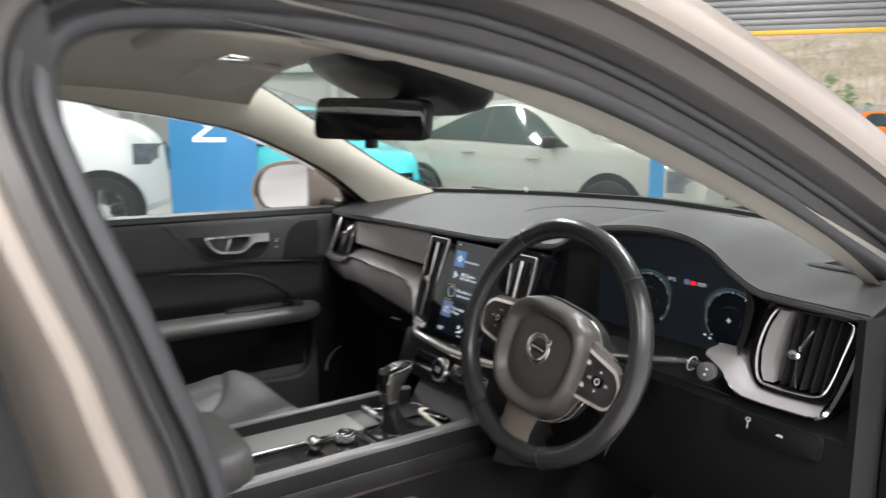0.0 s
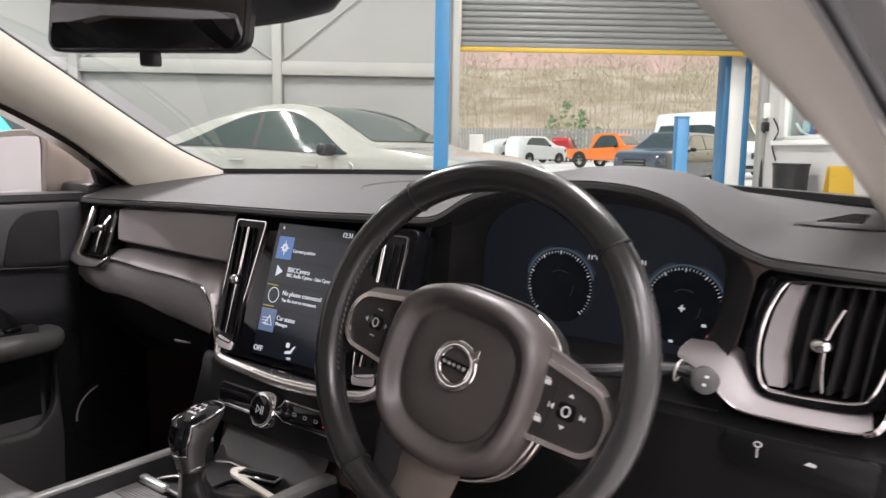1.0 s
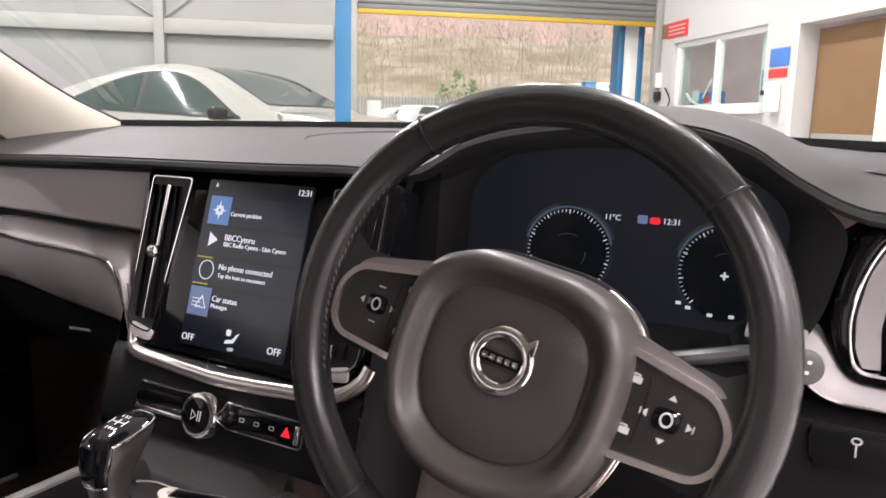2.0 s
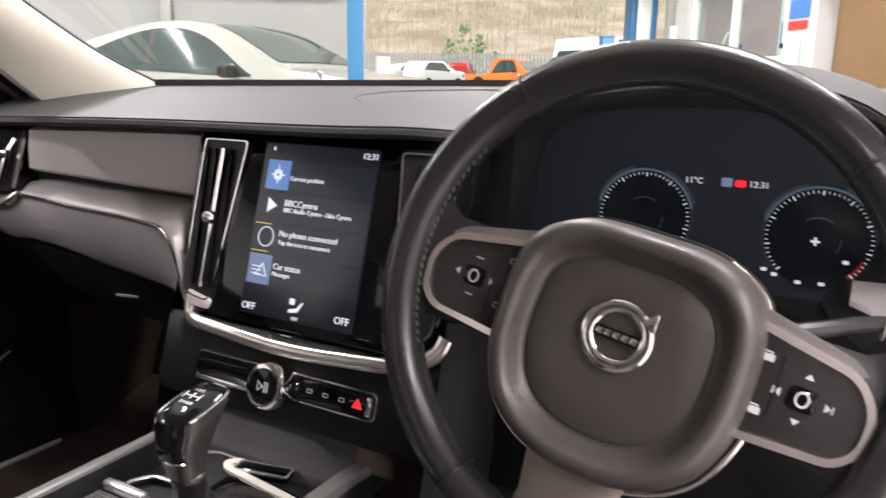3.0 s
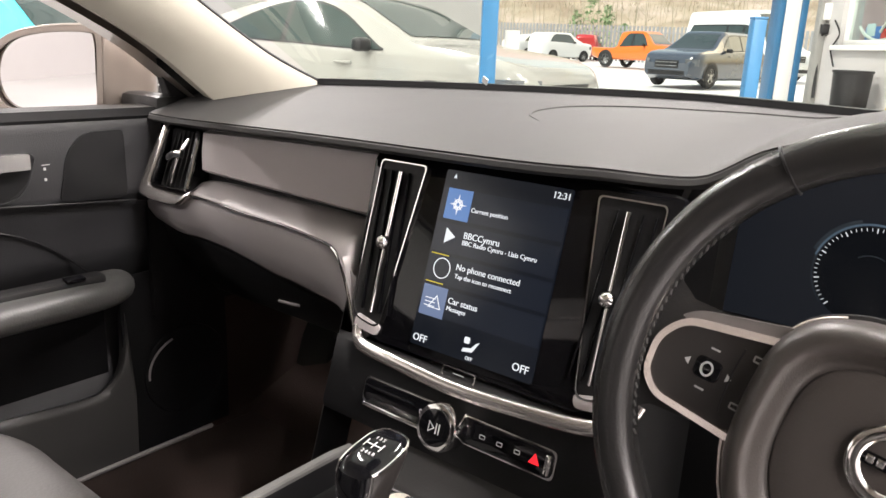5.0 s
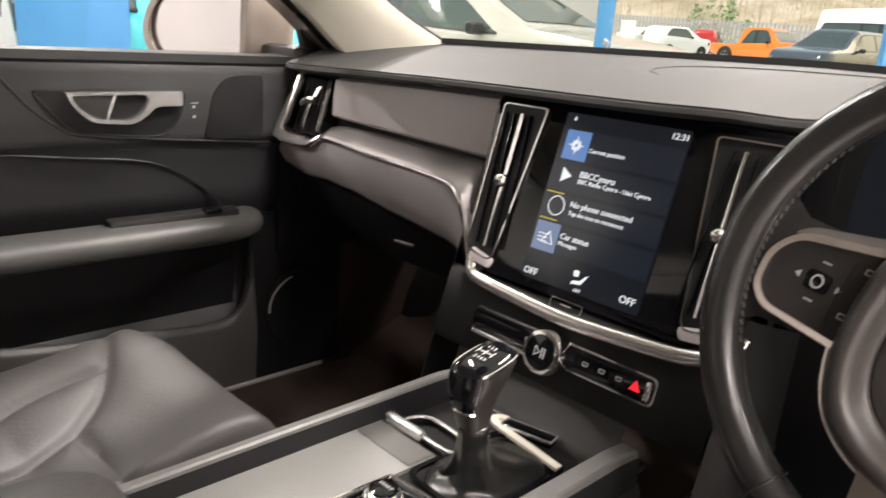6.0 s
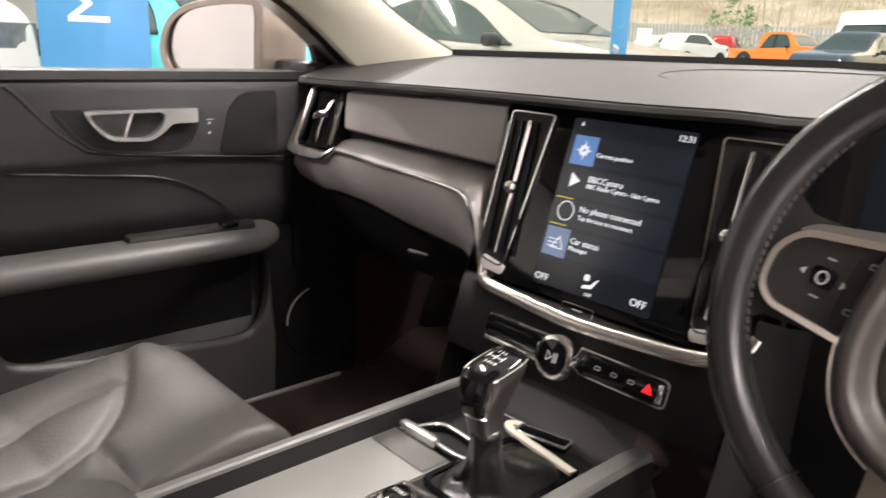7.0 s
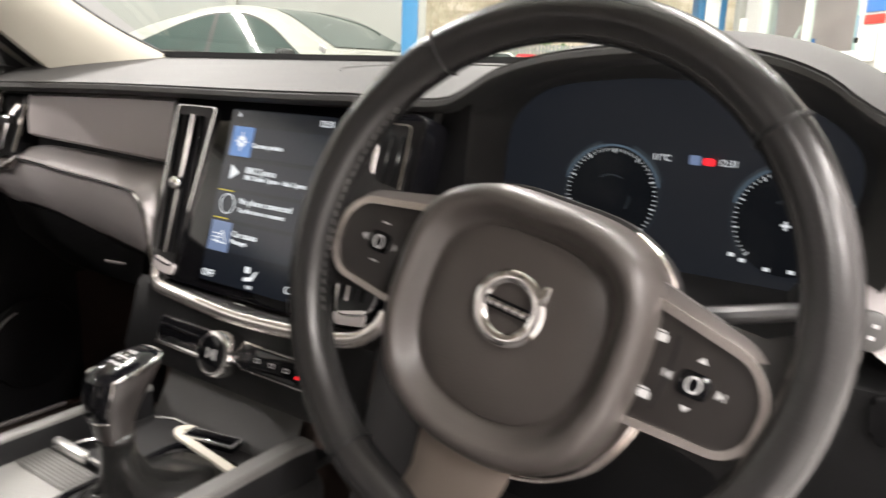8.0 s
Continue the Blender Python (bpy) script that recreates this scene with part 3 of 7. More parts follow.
# ---- vehicles ----
def wheel_at(parent, m, r=.32, w=.2):
    prof = [(r * .62, -w / 2), (r * .93, -w / 2), (r, -w * .3), (r, w * .3), (r * .93, w / 2), (r * .62, w / 2)]
    t = loft([[m @ Vector((math.cos(a) * q, h, math.sin(a) * q)) for q, h in prof] for a in frange(0, 2 * math.pi * 31 / 32, 32)], True, False, True)
    ty = part("wheel", t, M_TYRE, parent)
    b = bmesh.new()
    for i in range(5):
        sp = plate([(-.035, .04), (.035, .04), (.028, r * .62), (-.028, r * .62)], .03, Matrix.Rotation(i * math.tau / 5, 4, "Z") @ pose(0, 0, .0))
        join(b, sp)
    join(b, cyl(.06, .03, n=16))
    join(b, plate([(r * .64 * math.cos(a), r * .64 * math.sin(a)) for a in frange(0, math.tau * 23 / 24, 24)], .03, None, 0, 2,
                  [(r * .57 * math.cos(a), r * .57 * math.sin(a)) for a in frange(0, math.tau * 23 / 24, 24)]))
    b.transform(m @ pose(0, -w * .42, 0, 90, 0, 0))
    part("rim", b, M_RIM, ty)


def vehicle(name, m, paint, label, length, width, roofline, belt, glass, wheels, r=.32, low=.22, taper=.86, screens=(), doors=(), cat="car", grille=True, arch=(.3, .3), top=.86):
    """A car: nose at +x. roofline, belt: rows of x, height. glass: (x0, x1) of the side windows. screens: (x0, x1) of the sloping panes."""
    car = thing(name, label, cat)
    hw = width / 2
    xs = frange(-length / 2, length / 2, 121)
    roof_c = [(v.x, v.y) for v in spline([(a, b, 0) for a, b in roofline], 160)]
    belt_c = [(v.x, v.y) for v in spline([(a, b, 0) for a, b in belt], 80)]

    def half(x):
        u = abs(x) / (length / 2)
        return hw * (1 - .2 * max(0, (u - .72) / .28) ** 2.2)

    def section(x, k=0.0):
        w, zr, zb = half(x), line(roof_c, x), line(belt_c, x)
        zb = min(zb, zr - .02)
        g = max(0.0, min(1.0, (zr - zb) / .45))
        wr = w * (1 - (1 - .74) * g) - .06 * (1 - g)
        lo = low + .12 * max(0, (abs(x) / (length / 2) - .8) / .2)
        return [(w * .86 - k, lo), (w * .97 + k, lo + .06), (w + k, lo + .22), (w + k, (lo + zb) / 2 + .1), (w * .985 + k, zb - .04), (w * .965 + k, zb),
                (wr + (w * .965 - wr) * .08 + k, zb + (zr - zb) * .86), (wr * .9, zb + (zr - zb) * .975 + k), (wr * .5, zr + k), (0, zr + .004 + k)]

    rings = []
    for x in xs:
        s = section(x)
        rings.append([m @ Vector((x, -y, z)) for y, z in s] + [m @ Vector((x, y, z)) for y, z in s[-2::-1]])
    part("body", loft(rings), paint, car, "", True, 30)
    g0, g1 = (glass[0][0], glass[-1][1]) if glass else (0, 0)

    def on_side(x, t, sd, out):
        (y0, z0), (y1, z1) = section(x, .004)[5:7]
        return m @ Vector((x, sd * (y0 + (y1 - y0) * t + out), z0 + (z1 - z0) * t))

    def glass_top(x):
        # the window line arches down to the belt at both ends
        u = max(0.0, min(1.0, (x - g0) / (g1 - g0)))
        return .07 + top * min(1, (1 - (1 - min(1, u / arch[0])) ** 2)) * min(1, (1 - (1 - min(1, (1 - u) / arch[1])) ** 2)) ** .8
    for sd in (-1, 1):
        if glass:
            part("window_surround", loft([[on_side(x, t, sd, .004) for t in frange(.03, min(.97, glass_top(x) + .05), 4)] for x in frange(g0 - .03, g1 + .03, 40)], False), M_BLACK, car, "black window surround")
        for x0, x1 in glass:
            rows = [[on_side(x, t, sd, .008) for t in frange(.07, max(.075, glass_top(x)), 5)] for x in frange(x0, x1, 28)]
            part("side_window", loft(rows, False), M_CGLASS, car)
    for x0, x1 in screens:
        rows = []
        for x in frange(x0, x1, 10):
            s = section(x, .006)
            pts = s[7:]
            full = [(-y, z) for y, z in pts] + [(y, z) for y, z in pts[-2::-1]]
            rows.append([m @ Vector((x, y * .96, z + .004)) for y, z in full])
        part("windscreen", loft(rows, False), M_CGLASS, car)
    for x in wheels:
        for sd in (-1, 1):
            y = sd * (half(x) - .08)
            wheel_at(car, m @ Matrix.Translation((x, y, r)) @ Matrix.Rotation(0 if sd < 0 else math.pi, 4, "Z"), r)
            ar = [(math.cos(a) * (r + .06), math.sin(a) * (r + .06)) for a in frange(-.35, math.pi + .35, 20)]
            b = loft([[m @ Vector((x + px * k, sd * (half(x) + .004), r + pz * k)) for px, pz in ar] for k in (.1, 1.0)], False)
            part("wheel_arch", b, M_BLACK, car)
    zb = line(belt, length / 2 - .2)
    for sd in (-1, 1):
        hx = length / 2
        rows = [[m @ Vector((x + .012, sd * (half(x) * .995 * f), z)) for z in frange(zb - .26, zb - .07, 3)] for x, f in ((hx - .32, 1.003), (hx - .2, 1.004), (hx - .1, .99), (hx - .02, .8))]
        part("headlamp", loft(rows, False), M_LAMPG, car)
    if grille:
        part("grille", box((.03, width * .42, .22), m @ Matrix.Translation((length / 2 + .002, 0, zb - .22)), .01), M_BLACK, car)
        for k in (-1, 1):
            part("grille_bar", box((.016, width * .38, .016), m @ Matrix.Translation((length / 2 + .02, 0, zb - .22 + .05 * k)), .005), M_RIM, car)
        part("bumper_intake", box((.03, width * .66, .14), m @ Matrix.Translation((length / 2 - .012, 0, low + .2)), .01), M_BLACK, car)
    for sd in (-1, 1):
        x = glass[-1][1] - .22 if glass else 0
        part("door_mirror", box((.11, .19, .12), m @ Matrix.Translation((x + .08, sd * (half(x) + .07), lerp(belt, x) + .05)), .04, 3), M_BLACK, car)
        for dx in doors:
            part("door_handle", box((.2, .025, .025), m @ Matrix.Translation((dx, sd * (half(dx) + .008), lerp(belt, dx) - .11)), .01), paint, car)
    return car


def at_az(eye, az, d):
    """A place on the ground, which climbs gently away from the hall."""
    p = Vector((eye[0] - math.sin(radians(az)) * d, eye[1] + math.cos(radians(az)) * d, 0))
    p.z = yard_z((p - GO).dot(GN))
    return p


def stand(p, heading):
    return Matrix.Translation(p) @ Matrix.Rotation(radians(heading), 4, "Z")


E1 = (0.79, 0.21)
E5 = (0.43, 0.30)
SALOON_ROOF = [(-2.32, .8), (-2.25, 1.0), (-1.95, 1.1), (-1.55, 1.24), (-1.1, 1.39), (-.65, 1.485), (-.2, 1.52), (.15, 1.5), (.45, 1.425), (.8, 1.26), (1.15, 1.1), (1.5, 1.05), (1.9, 1.0), (2.15, .94), (2.27, .87), (2.32, .74)]
SALOON_BELT = [(-2.32, .78), (-1.95, 1.02), (-1.5, 1.06), (-.6, 1.04), (.5, 1.0), (1.12, 1.0), (1.6, .97), (2.05, .92), (2.25, .83), (2.32, .70)]
SUV_ROOF = [(-2.1, 1.0), (-2.0, 1.2), (-1.75, 1.58), (-1.2, 1.64), (0, 1.65), (.35, 1.6), (1.05, 1.13), (1.5, 1.07), (2.05, .95), (2.2, .7)]
SUV_BELT = [(-2.1, .98), (-1.5, 1.1), (.6, 1.04), (1.2, 1.03), (2.0, .93), (2.2, .68)]
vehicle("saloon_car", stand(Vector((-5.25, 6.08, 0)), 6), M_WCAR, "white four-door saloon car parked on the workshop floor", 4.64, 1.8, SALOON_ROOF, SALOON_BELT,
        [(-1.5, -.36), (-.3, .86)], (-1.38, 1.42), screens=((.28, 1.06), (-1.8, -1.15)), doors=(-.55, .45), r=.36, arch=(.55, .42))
TALL_ROOF = [(-2.1, 1.0), (-2.0, 1.2), (-1.75, 1.66), (-1.2, 1.72), (0, 1.72), (.75, 1.67), (1.55, 1.2), (1.8, 1.12), (1.98, 1.02), (2.08, .85), (2.1, .6)]
TALL_BELT = [(-2.1, .98), (-1.5, 1.12), (.6, 1.1), (1.5, 1.1), (1.9, .98), (2.08, .8), (2.1, .58)]
vehicle("white_suv", stand(Vector((-8.33, 0.07, 0)), 76) @ Matrix.Scale(1.12, 4), M_WSUV, "white off-road car parked in the workshop", 4.2, 1.78, TALL_ROOF, TALL_BELT,
        [(-1.6, -.5), (-.42, 1.2)], (-1.2, 1.52), screens=((.8, 1.52),), doors=(-.6, .3), r=.31, arch=(.3, .45))
vehicle("turquoise_car", stand(at_az((1.19, .03), 66.5, 10.2), 15), M_TCAR, "small turquoise car parked beside the workshop wall", 3.6, 1.65,
        [(-1.8, .9), (-1.6, 1.35), (-.6, 1.47), (.2, 1.42), (.9, 1.0), (1.6, .88), (1.8, .6)], [(-1.8, .88), (.6, .95), (1.5, .86), (1.8, .58)],
        [(-1.3, .4)], (-1.15, 1.15), screens=((.25, .85),), r=.3)
vehicle("suv", stand(at_az(E5, 19.9, 25.5), -100), M_DCAR, "dark grey off-road car parked in the yard", 4.47, 1.85, SUV_ROOF, SUV_BELT,
        [(-1.7, -.5), (-.42, .65)], (-1.35, 1.3), screens=((.4, 1.05),), doors=(-.6, .3), r=.35)
PICK_ROOF = [(-2.6, .98), (-1.05, 1.0), (-.95, 1.62), (-.6, 1.78), (.3, 1.8), (.6, 1.7), (1.2, 1.2), (1.7, 1.14), (2.4, 1.05), (2.6, .75)]
PICK_BELT = [(-2.6, .96), (-1.0, 1.0), (1.2, 1.1), (2.3, 1.0), (2.6, .73)]
vehicle("pickup_truck", stand(at_az(E5, 24.3, 40), -12), M_OCAR, "orange double-cab pickup truck parked in the yard", 5.3, 1.86, PICK_ROOF, PICK_BELT,
        [(-.75, -.1), (0, .85)], (-1.6, 1.62), screens=((.65, 1.2),), r=.4, low=.4)
VAN_ROOF = [(-2.7, 1.5), (-2.65, 2.45), (-2.3, 2.6), (.9, 2.6), (1.3, 2.45), (2.0, 1.35), (2.6, 1.1), (2.75, .7)]
VAN_BELT = [(-2.7, 1.45), (1.5, 1.4), (2.1, 1.2), (2.6, 1.05), (2.75, .65)]
vehicle("van", stand(at_az(E5, 17.6, 33), -30), M_VAN, "tall white panel van parked in the yard", 5.5, 2.0, VAN_ROOF, VAN_BELT,
        [(-2.3, -.1), (0, .8), (.9, 1.6)], (-1.7, 1.8), screens=((1.3, 1.95),), r=.36, cat="van", arch=(.05, .2), top=.5)
vehicle("red_car", stand(at_az(E5, 28.2, 54), 112), M_RCAR, "red hatchback parked in the yard", 3.8, 1.7, SUV_ROOF[:], SUV_BELT, [(-1.4, .5)], (-1.2, 1.2), screens=((.4, 1.0),), r=.3)
vehicle("white_hatchback", stand(at_az(E5, 30.2, 48), 70), M_VAN, "white hatchback parked by the fence", 3.9, 1.7, SUV_ROOF, SUV_BELT, [(-1.4, .5)], (-1.2, 1.2), screens=((.4, 1.0),), r=.3)
vehicle("white_estate_car", stand(at_az(E5, 32.2, 50), 75), M_VAN, "white car parked by the fence", 4.0, 1.7, SALOON_ROOF, SALOON_BELT, [(-1.4, .5)], (-1.2, 1.2), screens=((.3, 1.0),), r=.3)


# ---- yard ----
def build_yard():
    fence = thing("fence", "grey steel palisade fence along the yard", "fence")
    a, b = at_az(E5, 42, 62), at_az(E5, 6, 50)
    dv = (b - a)
    n = 140
    ang = math.degrees(math.atan2(dv.y, dv.x))
    me = None
    for i in range(n):
        p = a + dv * (i / (n - 1))
        if me is None:
            o = part("pale", box((.16, .03, 2.3), Matrix.Translation((0, 0, 1.15))), M_FENCE, fence)
            me = o.data
        else:
            o = new("pale", me)
            o.parent = fence
        o.matrix_basis = stand(p, ang)
    for z in (.5, 1.9):
        part("rail", sweep([a + Vector((0, 0, z)), b + Vector((0, 0, z))], ring_section(.04, n=6)), M_FENCE, fence)
    # wooded slope

    def hill(az, k):
        d = 66 + k * 70
        p = at_az(E5, az, d)
        h = 15 * k ** 1.1 * (1 + .15 * noise.noise((az * .12, k * 3, 0)))
        return (p.x, p.y, p.z + h - .05 + 1.2 * noise.noise((p.x * .1, p.y * .1, 0)) * min(1, k * 6))
    tagged(obj("hillside", sheet(hill, frange(52, -12, 50), frange(0, 1, 24)), M_HILL), "brown wooded winter hillside", "hillside", kind="structure")
    def moor(az, k):
        p = at_az(E5, az, 150 + k * 120)
        return (p.x, p.y, 14 + 42 * k * (1 + .1 * noise.noise((az * .08, k * 2, 3))))
    tagged(obj("far_hill", sheet(moor, frange(60, -20, 40), frange(0, 1, 10)), M_MOOR), "pinkish bare winter hill beyond the wood", "hillside", kind="structure")
    rnd = random.Random(4)

    def tree(p, h, rr):
        """Bare tree: a tapered trunk, limbs, and a crown of many fine twigs."""
        b = bmesh.new()
        lean = Vector((rr.uniform(-.1, .1), rr.uniform(-.1, .1), 1))
        pts = [p + Vector((lean.x * h * t, lean.y * h * t, h * t)) for t in frange(-.02, .8, 4)]
        join(b, sweep(pts, ring_section(.004 * h, n=4), up=(1, 0, 0), scale=lambda t: 1 - .85 * t))
        for k in range(170):
            t = rr.uniform(.12, 1.0) ** .8
            spread = h * .3 * math.sin(math.pi * min(1, t * .8 + .12))
            a = rr.uniform(0, 6.28)
            q = p + Vector((lean.x * h * t + math.cos(a) * spread * rr.random(), lean.y * h * t + math.sin(a) * spread * rr.random(), h * t))
            d = Vector((math.cos(a), math.sin(a), rr.uniform(.3, 1.6))).normalized() * rr.uniform(.06, .16) * h
            s = Vector((-math.sin(a), math.cos(a), rr.uniform(-.6, .6))) * .0017 * h
            b.faces.new([b.verts.new(v) for v in (q - s, q + s, q + d)])
        return b
    base = []
    for i in range(8):
        t = tree(Vector((0, 0, 0)), rnd.uniform(7, 11), rnd)
        t.verts.index_update()
        base.append(([v.co.copy() for v in t.verts], [[v.index for v in f.verts] for f in t.faces]))
        t.free()
    verts, faces = [], []
    for i in range(300):
        az, k = rnd.uniform(-3, 46), rnd.uniform(.0, .75) ** 1.3
        x, y, z = hill(az, k)
        vs, fs = base[i % 8]
        m = Matrix.Translation((x, y, z)) @ Matrix.Rotation(rnd.uniform(0, 6.28), 4, "Z") @ Matrix.Scale(rnd.uniform(.7, 1.15), 4)
        o = len(verts)
        verts += [m @ v for v in vs]
        faces += [[o + j for j in f] for f in fs]
    me = bpy.data.meshes.new("woodland")
    me.from_pydata(verts, [], faces)
    me.materials.append(M_BARK)
    tagged(new("woodland", me), "dense bare winter woodland on the slope", "woodland", kind="stuff")
    bush = thing("evergreen_bush", "green conifer bush behind the fence", "bush")
    c = at_az(E5, 28.1, 66)
    b = bmesh.new()
    for i in range(1300):
        stem = rnd.choice(((-1.5, 3.6, 1.3), (0, 4.8, 1.5), (1.5, 4.0, 1.2), (3.0, 2.6, 1.0)))
        a, hh = rnd.uniform(0, 6.28), rnd.uniform(.2, stem[1])
        r = rnd.uniform(.2, 1.0) * stem[2] * (1.05 - hh / stem[1]) ** .6 * (1 + .3 * math.sin(3 * a))
        q = c + Vector((stem[0] + math.cos(a) * r, math.sin(a) * r, hh))
        s = rnd.uniform(.12, .3)
        n1, n2 = Vector((rnd.uniform(-1, 1), rnd.uniform(-1, 1), rnd.uniform(-.3, 1))), Vector((rnd.uniform(-1, 1), rnd.uniform(-1, 1), rnd.uniform(-1, 1)))
        vs = [b.verts.new(q + v * s) for v in (n1, n2, -n1 * .4)]
        b.faces.new(vs)
    part("foliage", b, M_LEAF, bush)
    part("trunk", cyl(.12, 1.2, Matrix.Translation(c + Vector((0, 0, .5))), 8), M_BARK, bush)


build_yard()


# ---- the car that the camera enters ----
CAR = thing("car", "sand metallic estate car with a black and cream cabin", "car")
CX = -0.01                     # middle of the centre display


def face(x, z, out=0.0):
    """A place on the raked plane of the centre display."""
    return Vector((x, 0.935 + 0.3 * (z - 0.88) - out * 0.958, z + out * 0.287))


RAKE = math.degrees(math.atan(0.3))


def face_m(x, z, out=0.0):
    """A pose on that plane: local x to the right, local y up along it, local z towards the seats."""
    return Matrix.Translation(face(x, z, out)) @ Matrix.Rotation(radians(90 - RAKE), 4, "X")


LIP = [(-.76, .985, .952), (-.6, .955, .957), (-.3, .935, .967), (0, .93, .972), (.1, .945, .974), (.155, .968, .972), (.185, .98, .975), (.207, .987, .988), (.232, .99, 1.003),
       (.28, .99, 1.017), (.34, .99, 1.025), (.4, .99, 1.028), (.46, .99, 1.023), (.505, .99, 1.009), (.535, .988, .99), (.56, .987, .976), (.585, .985, .965), (.62, .985, .959), (.76, .985, .955)]
LIP_CURVE = [Vector(p) for p in spline(LIP, 240)]
LIP_Y, LIP_Z = [(p.x, p.y) for p in LIP_CURVE], [(p.x, p.z) for p in LIP_CURVE]


def lip(x):
    return Vector((x, line(LIP_Y, x), line(LIP_Z, x)))


def far_edge(x):
    u = abs(x) / .72
    return Vector((x, 1.47 - .27 * u ** 2.2, 1.012 - .012 * u))


def build_dash():
    dash = part("dashboard", sheet(dash_top, frange(-.75, .75, 150), frange(0, 1, 26), .004), M_DASH, CAR, "black soft-touch dashboard top with an instrument hood")
    # rounded front edge under the top
    rows = []
    for x in frange(-.75, .75, 150):
        p = lip(x)
        rows.append([p + Vector((0, .004 + a, b)) for a, b in ((0, 0), (-.006, -.003), (-.008, -.008), (-.004, -.012), (.02, -.015), (.06, -.018))])
    part("front_edge", loft(rows, False), M_DASH, dash)
    # dark gap and the structure behind the face
    rows = []
    for x in frange(-.75, .2, 40):
        p = lip(x)
        rows.append([Vector((x, 1.0, p.z - .015)), Vector((x, .99, .86)), Vector((x, .985, .80)), Vector((x, 1.02, .70)), Vector((x, 1.1, .62))])
    part("face_backing", loft(rows, False), M_BLACK, dash)
    # grey inlay panel beside the display, with a dark recess under it
    rows = []
    for x in frange(-.575, -.185, 24):
        zt, zb = lip(x).z - .021, line([(-.6, .882), (-.41, .8785), (-.185, .8735)], x)
        y = line([(-.6, .968), (-.185, .962)], x)
        rows.append([Vector((x, y + .016, zt + .004)), Vector((x, y + .004, zt)), Vector((x, y, (zt + zb) / 2)), Vector((x, y - .001, zb)), Vector((x, y + .006, zb - .005)), Vector((x, y + .03, zb - .006))])
    part("inlay_panel", loft(rows, False), M_INLAY, dash, "matt grey inlay panel")
    # satin strip: a ledge that turns down beside the display
    edge = spline([(-.60, .951, .838), (-.578, .951, .844), (-.516, .948, .843), (-.441, .943, .841), (-.355, .937, .841), (-.287, .928, .840), (-.252, .922, .839), (-.234, .918, .836), (-.222, .916, .827), (-.209, .912, .81),
                   (-.192, .905, .785), (-.178, .899, .759), (-.168, .895, .742)], 90)
    back = spline([(-.606, .978, .852), (-.584, .976, .859), (-.507, .972, .861), (-.418, .968, .859), (-.324, .962, .857), (-.251, .955, .857), (-.228, .951, .855), (-.213, .945, .844), (-.203, .935, .817),
                   (-.19, .922, .786), (-.174, .908, .762), (-.162, .90, .742)], 90)
    rows = []
    for p, q in zip(edge, back):
        mid = p.lerp(q, .5)
        rows.append([p + Vector((0, .016, -.012)), p + Vector((0, .002, -.005)), p, p.lerp(q, .12) + Vector((0, -.001, .0015)), mid + Vector((0, .0, .001)), q, q + Vector((.004, .03, .004))])
    part("satin_strip", loft(rows, False), M_TRIM, dash, "satin silver strip", True, 30)
    part("bright_edge", sweep([p + Vector((0, -.0015, -.002)) for p in edge[3:]], ring_section(.0017, n=8)), M_CHROME, dash)
    # lower dash on the passenger side: grey face, dark underside
    led = [(-.74, .966, .828), (-.66, .958, .826), (-.60, .951, .838), (-.516, .948, .843), (-.355, .937, .841), (-.25, .922, .839), (-.22, .916, .826), (-.2, .912, .81)]
    for nm, mt, prof in (("glovebox_lid", M_LOWGREY, ((.002, -.002), (-.003, .01), (-.001, .05), (.012, .085), (.02, .092))),
                         ("dash_underside", M_BLACK, ((.02, .092), (.05, .12), (.11, .15), (.2, .17), (.4, .18)))):
        rows = []
        for x in frange(-.74, -.185, 48):
            z0 = line([(a, c) for a, b, c in led], x) - .005
            y0 = line([(a, b) for a, b, c in led], x) + .004
            k = line([(-.74, .55), (-.54, .76), (-.4, .9), (-.185, .95)], x)
            rows.append([Vector((x, y0 + a, z0 - b * k)) for a, b in prof])
        part(nm, loft(rows, False), mt, dash, "grey glove box lid" if nm[0] == "g" else "")
    part("glovebox_handle", box((.04, .004, .005), pose(-.40, .985, .705, 20, 0, 10), .002), M_LOWGREY, dash)
    # driver's side face: around the cluster and the outer vent
    rows = []
    for x in frange(.19, .75, 40):
        top = line([(.19, .80), (.55, .80), (.58, .945), (.75, .945)], x)
        rows.append([Vector((x, 1.05, top)), Vector((x, 1.035, top - .003)), Vector((x, 1.03, min(top - .004, .815))), Vector((x, .99, .796)), Vector((x, .972, .784)), Vector((x, .968, .74)), Vector((x, .958, .66)), Vector((x, .99, .58)), Vector((x, 1.1, .55))])
    part("driver_face", loft(rows, False), M_BLACK_SHADE, dash)
    part("knee_panel", plate(rounded([(-.066, -.019), (.068, -.017), (.072, .019), (-.07, .019)], .01), .008, Matrix.Translation((.642, .966, .766)) @ pose(0, 0, 0, 84, 0, 0), .0025), M_BLACK_SHADE, dash)
    key_m = Matrix.Translation((.608, .9605, .774)) @ pose(0, 0, 0, 84, 0, 0)
    part("key_symbol", plate([(.0042 * math.cos(a), .0032 * math.sin(a) + .004) for a in frange(0, math.tau * 11 / 12, 12)], .0006, key_m, 0, 2, [(.0026 * math.cos(a), .0019 * math.sin(a) + .004) for a in frange(0, math.tau * 11 / 12, 12)]), M_WHITEPRINT, dash)
    part("key_stem", box((.0014, .010, .0006), key_m @ Matrix.Translation((0, -.004, 0))), M_WHITEPRINT, dash)
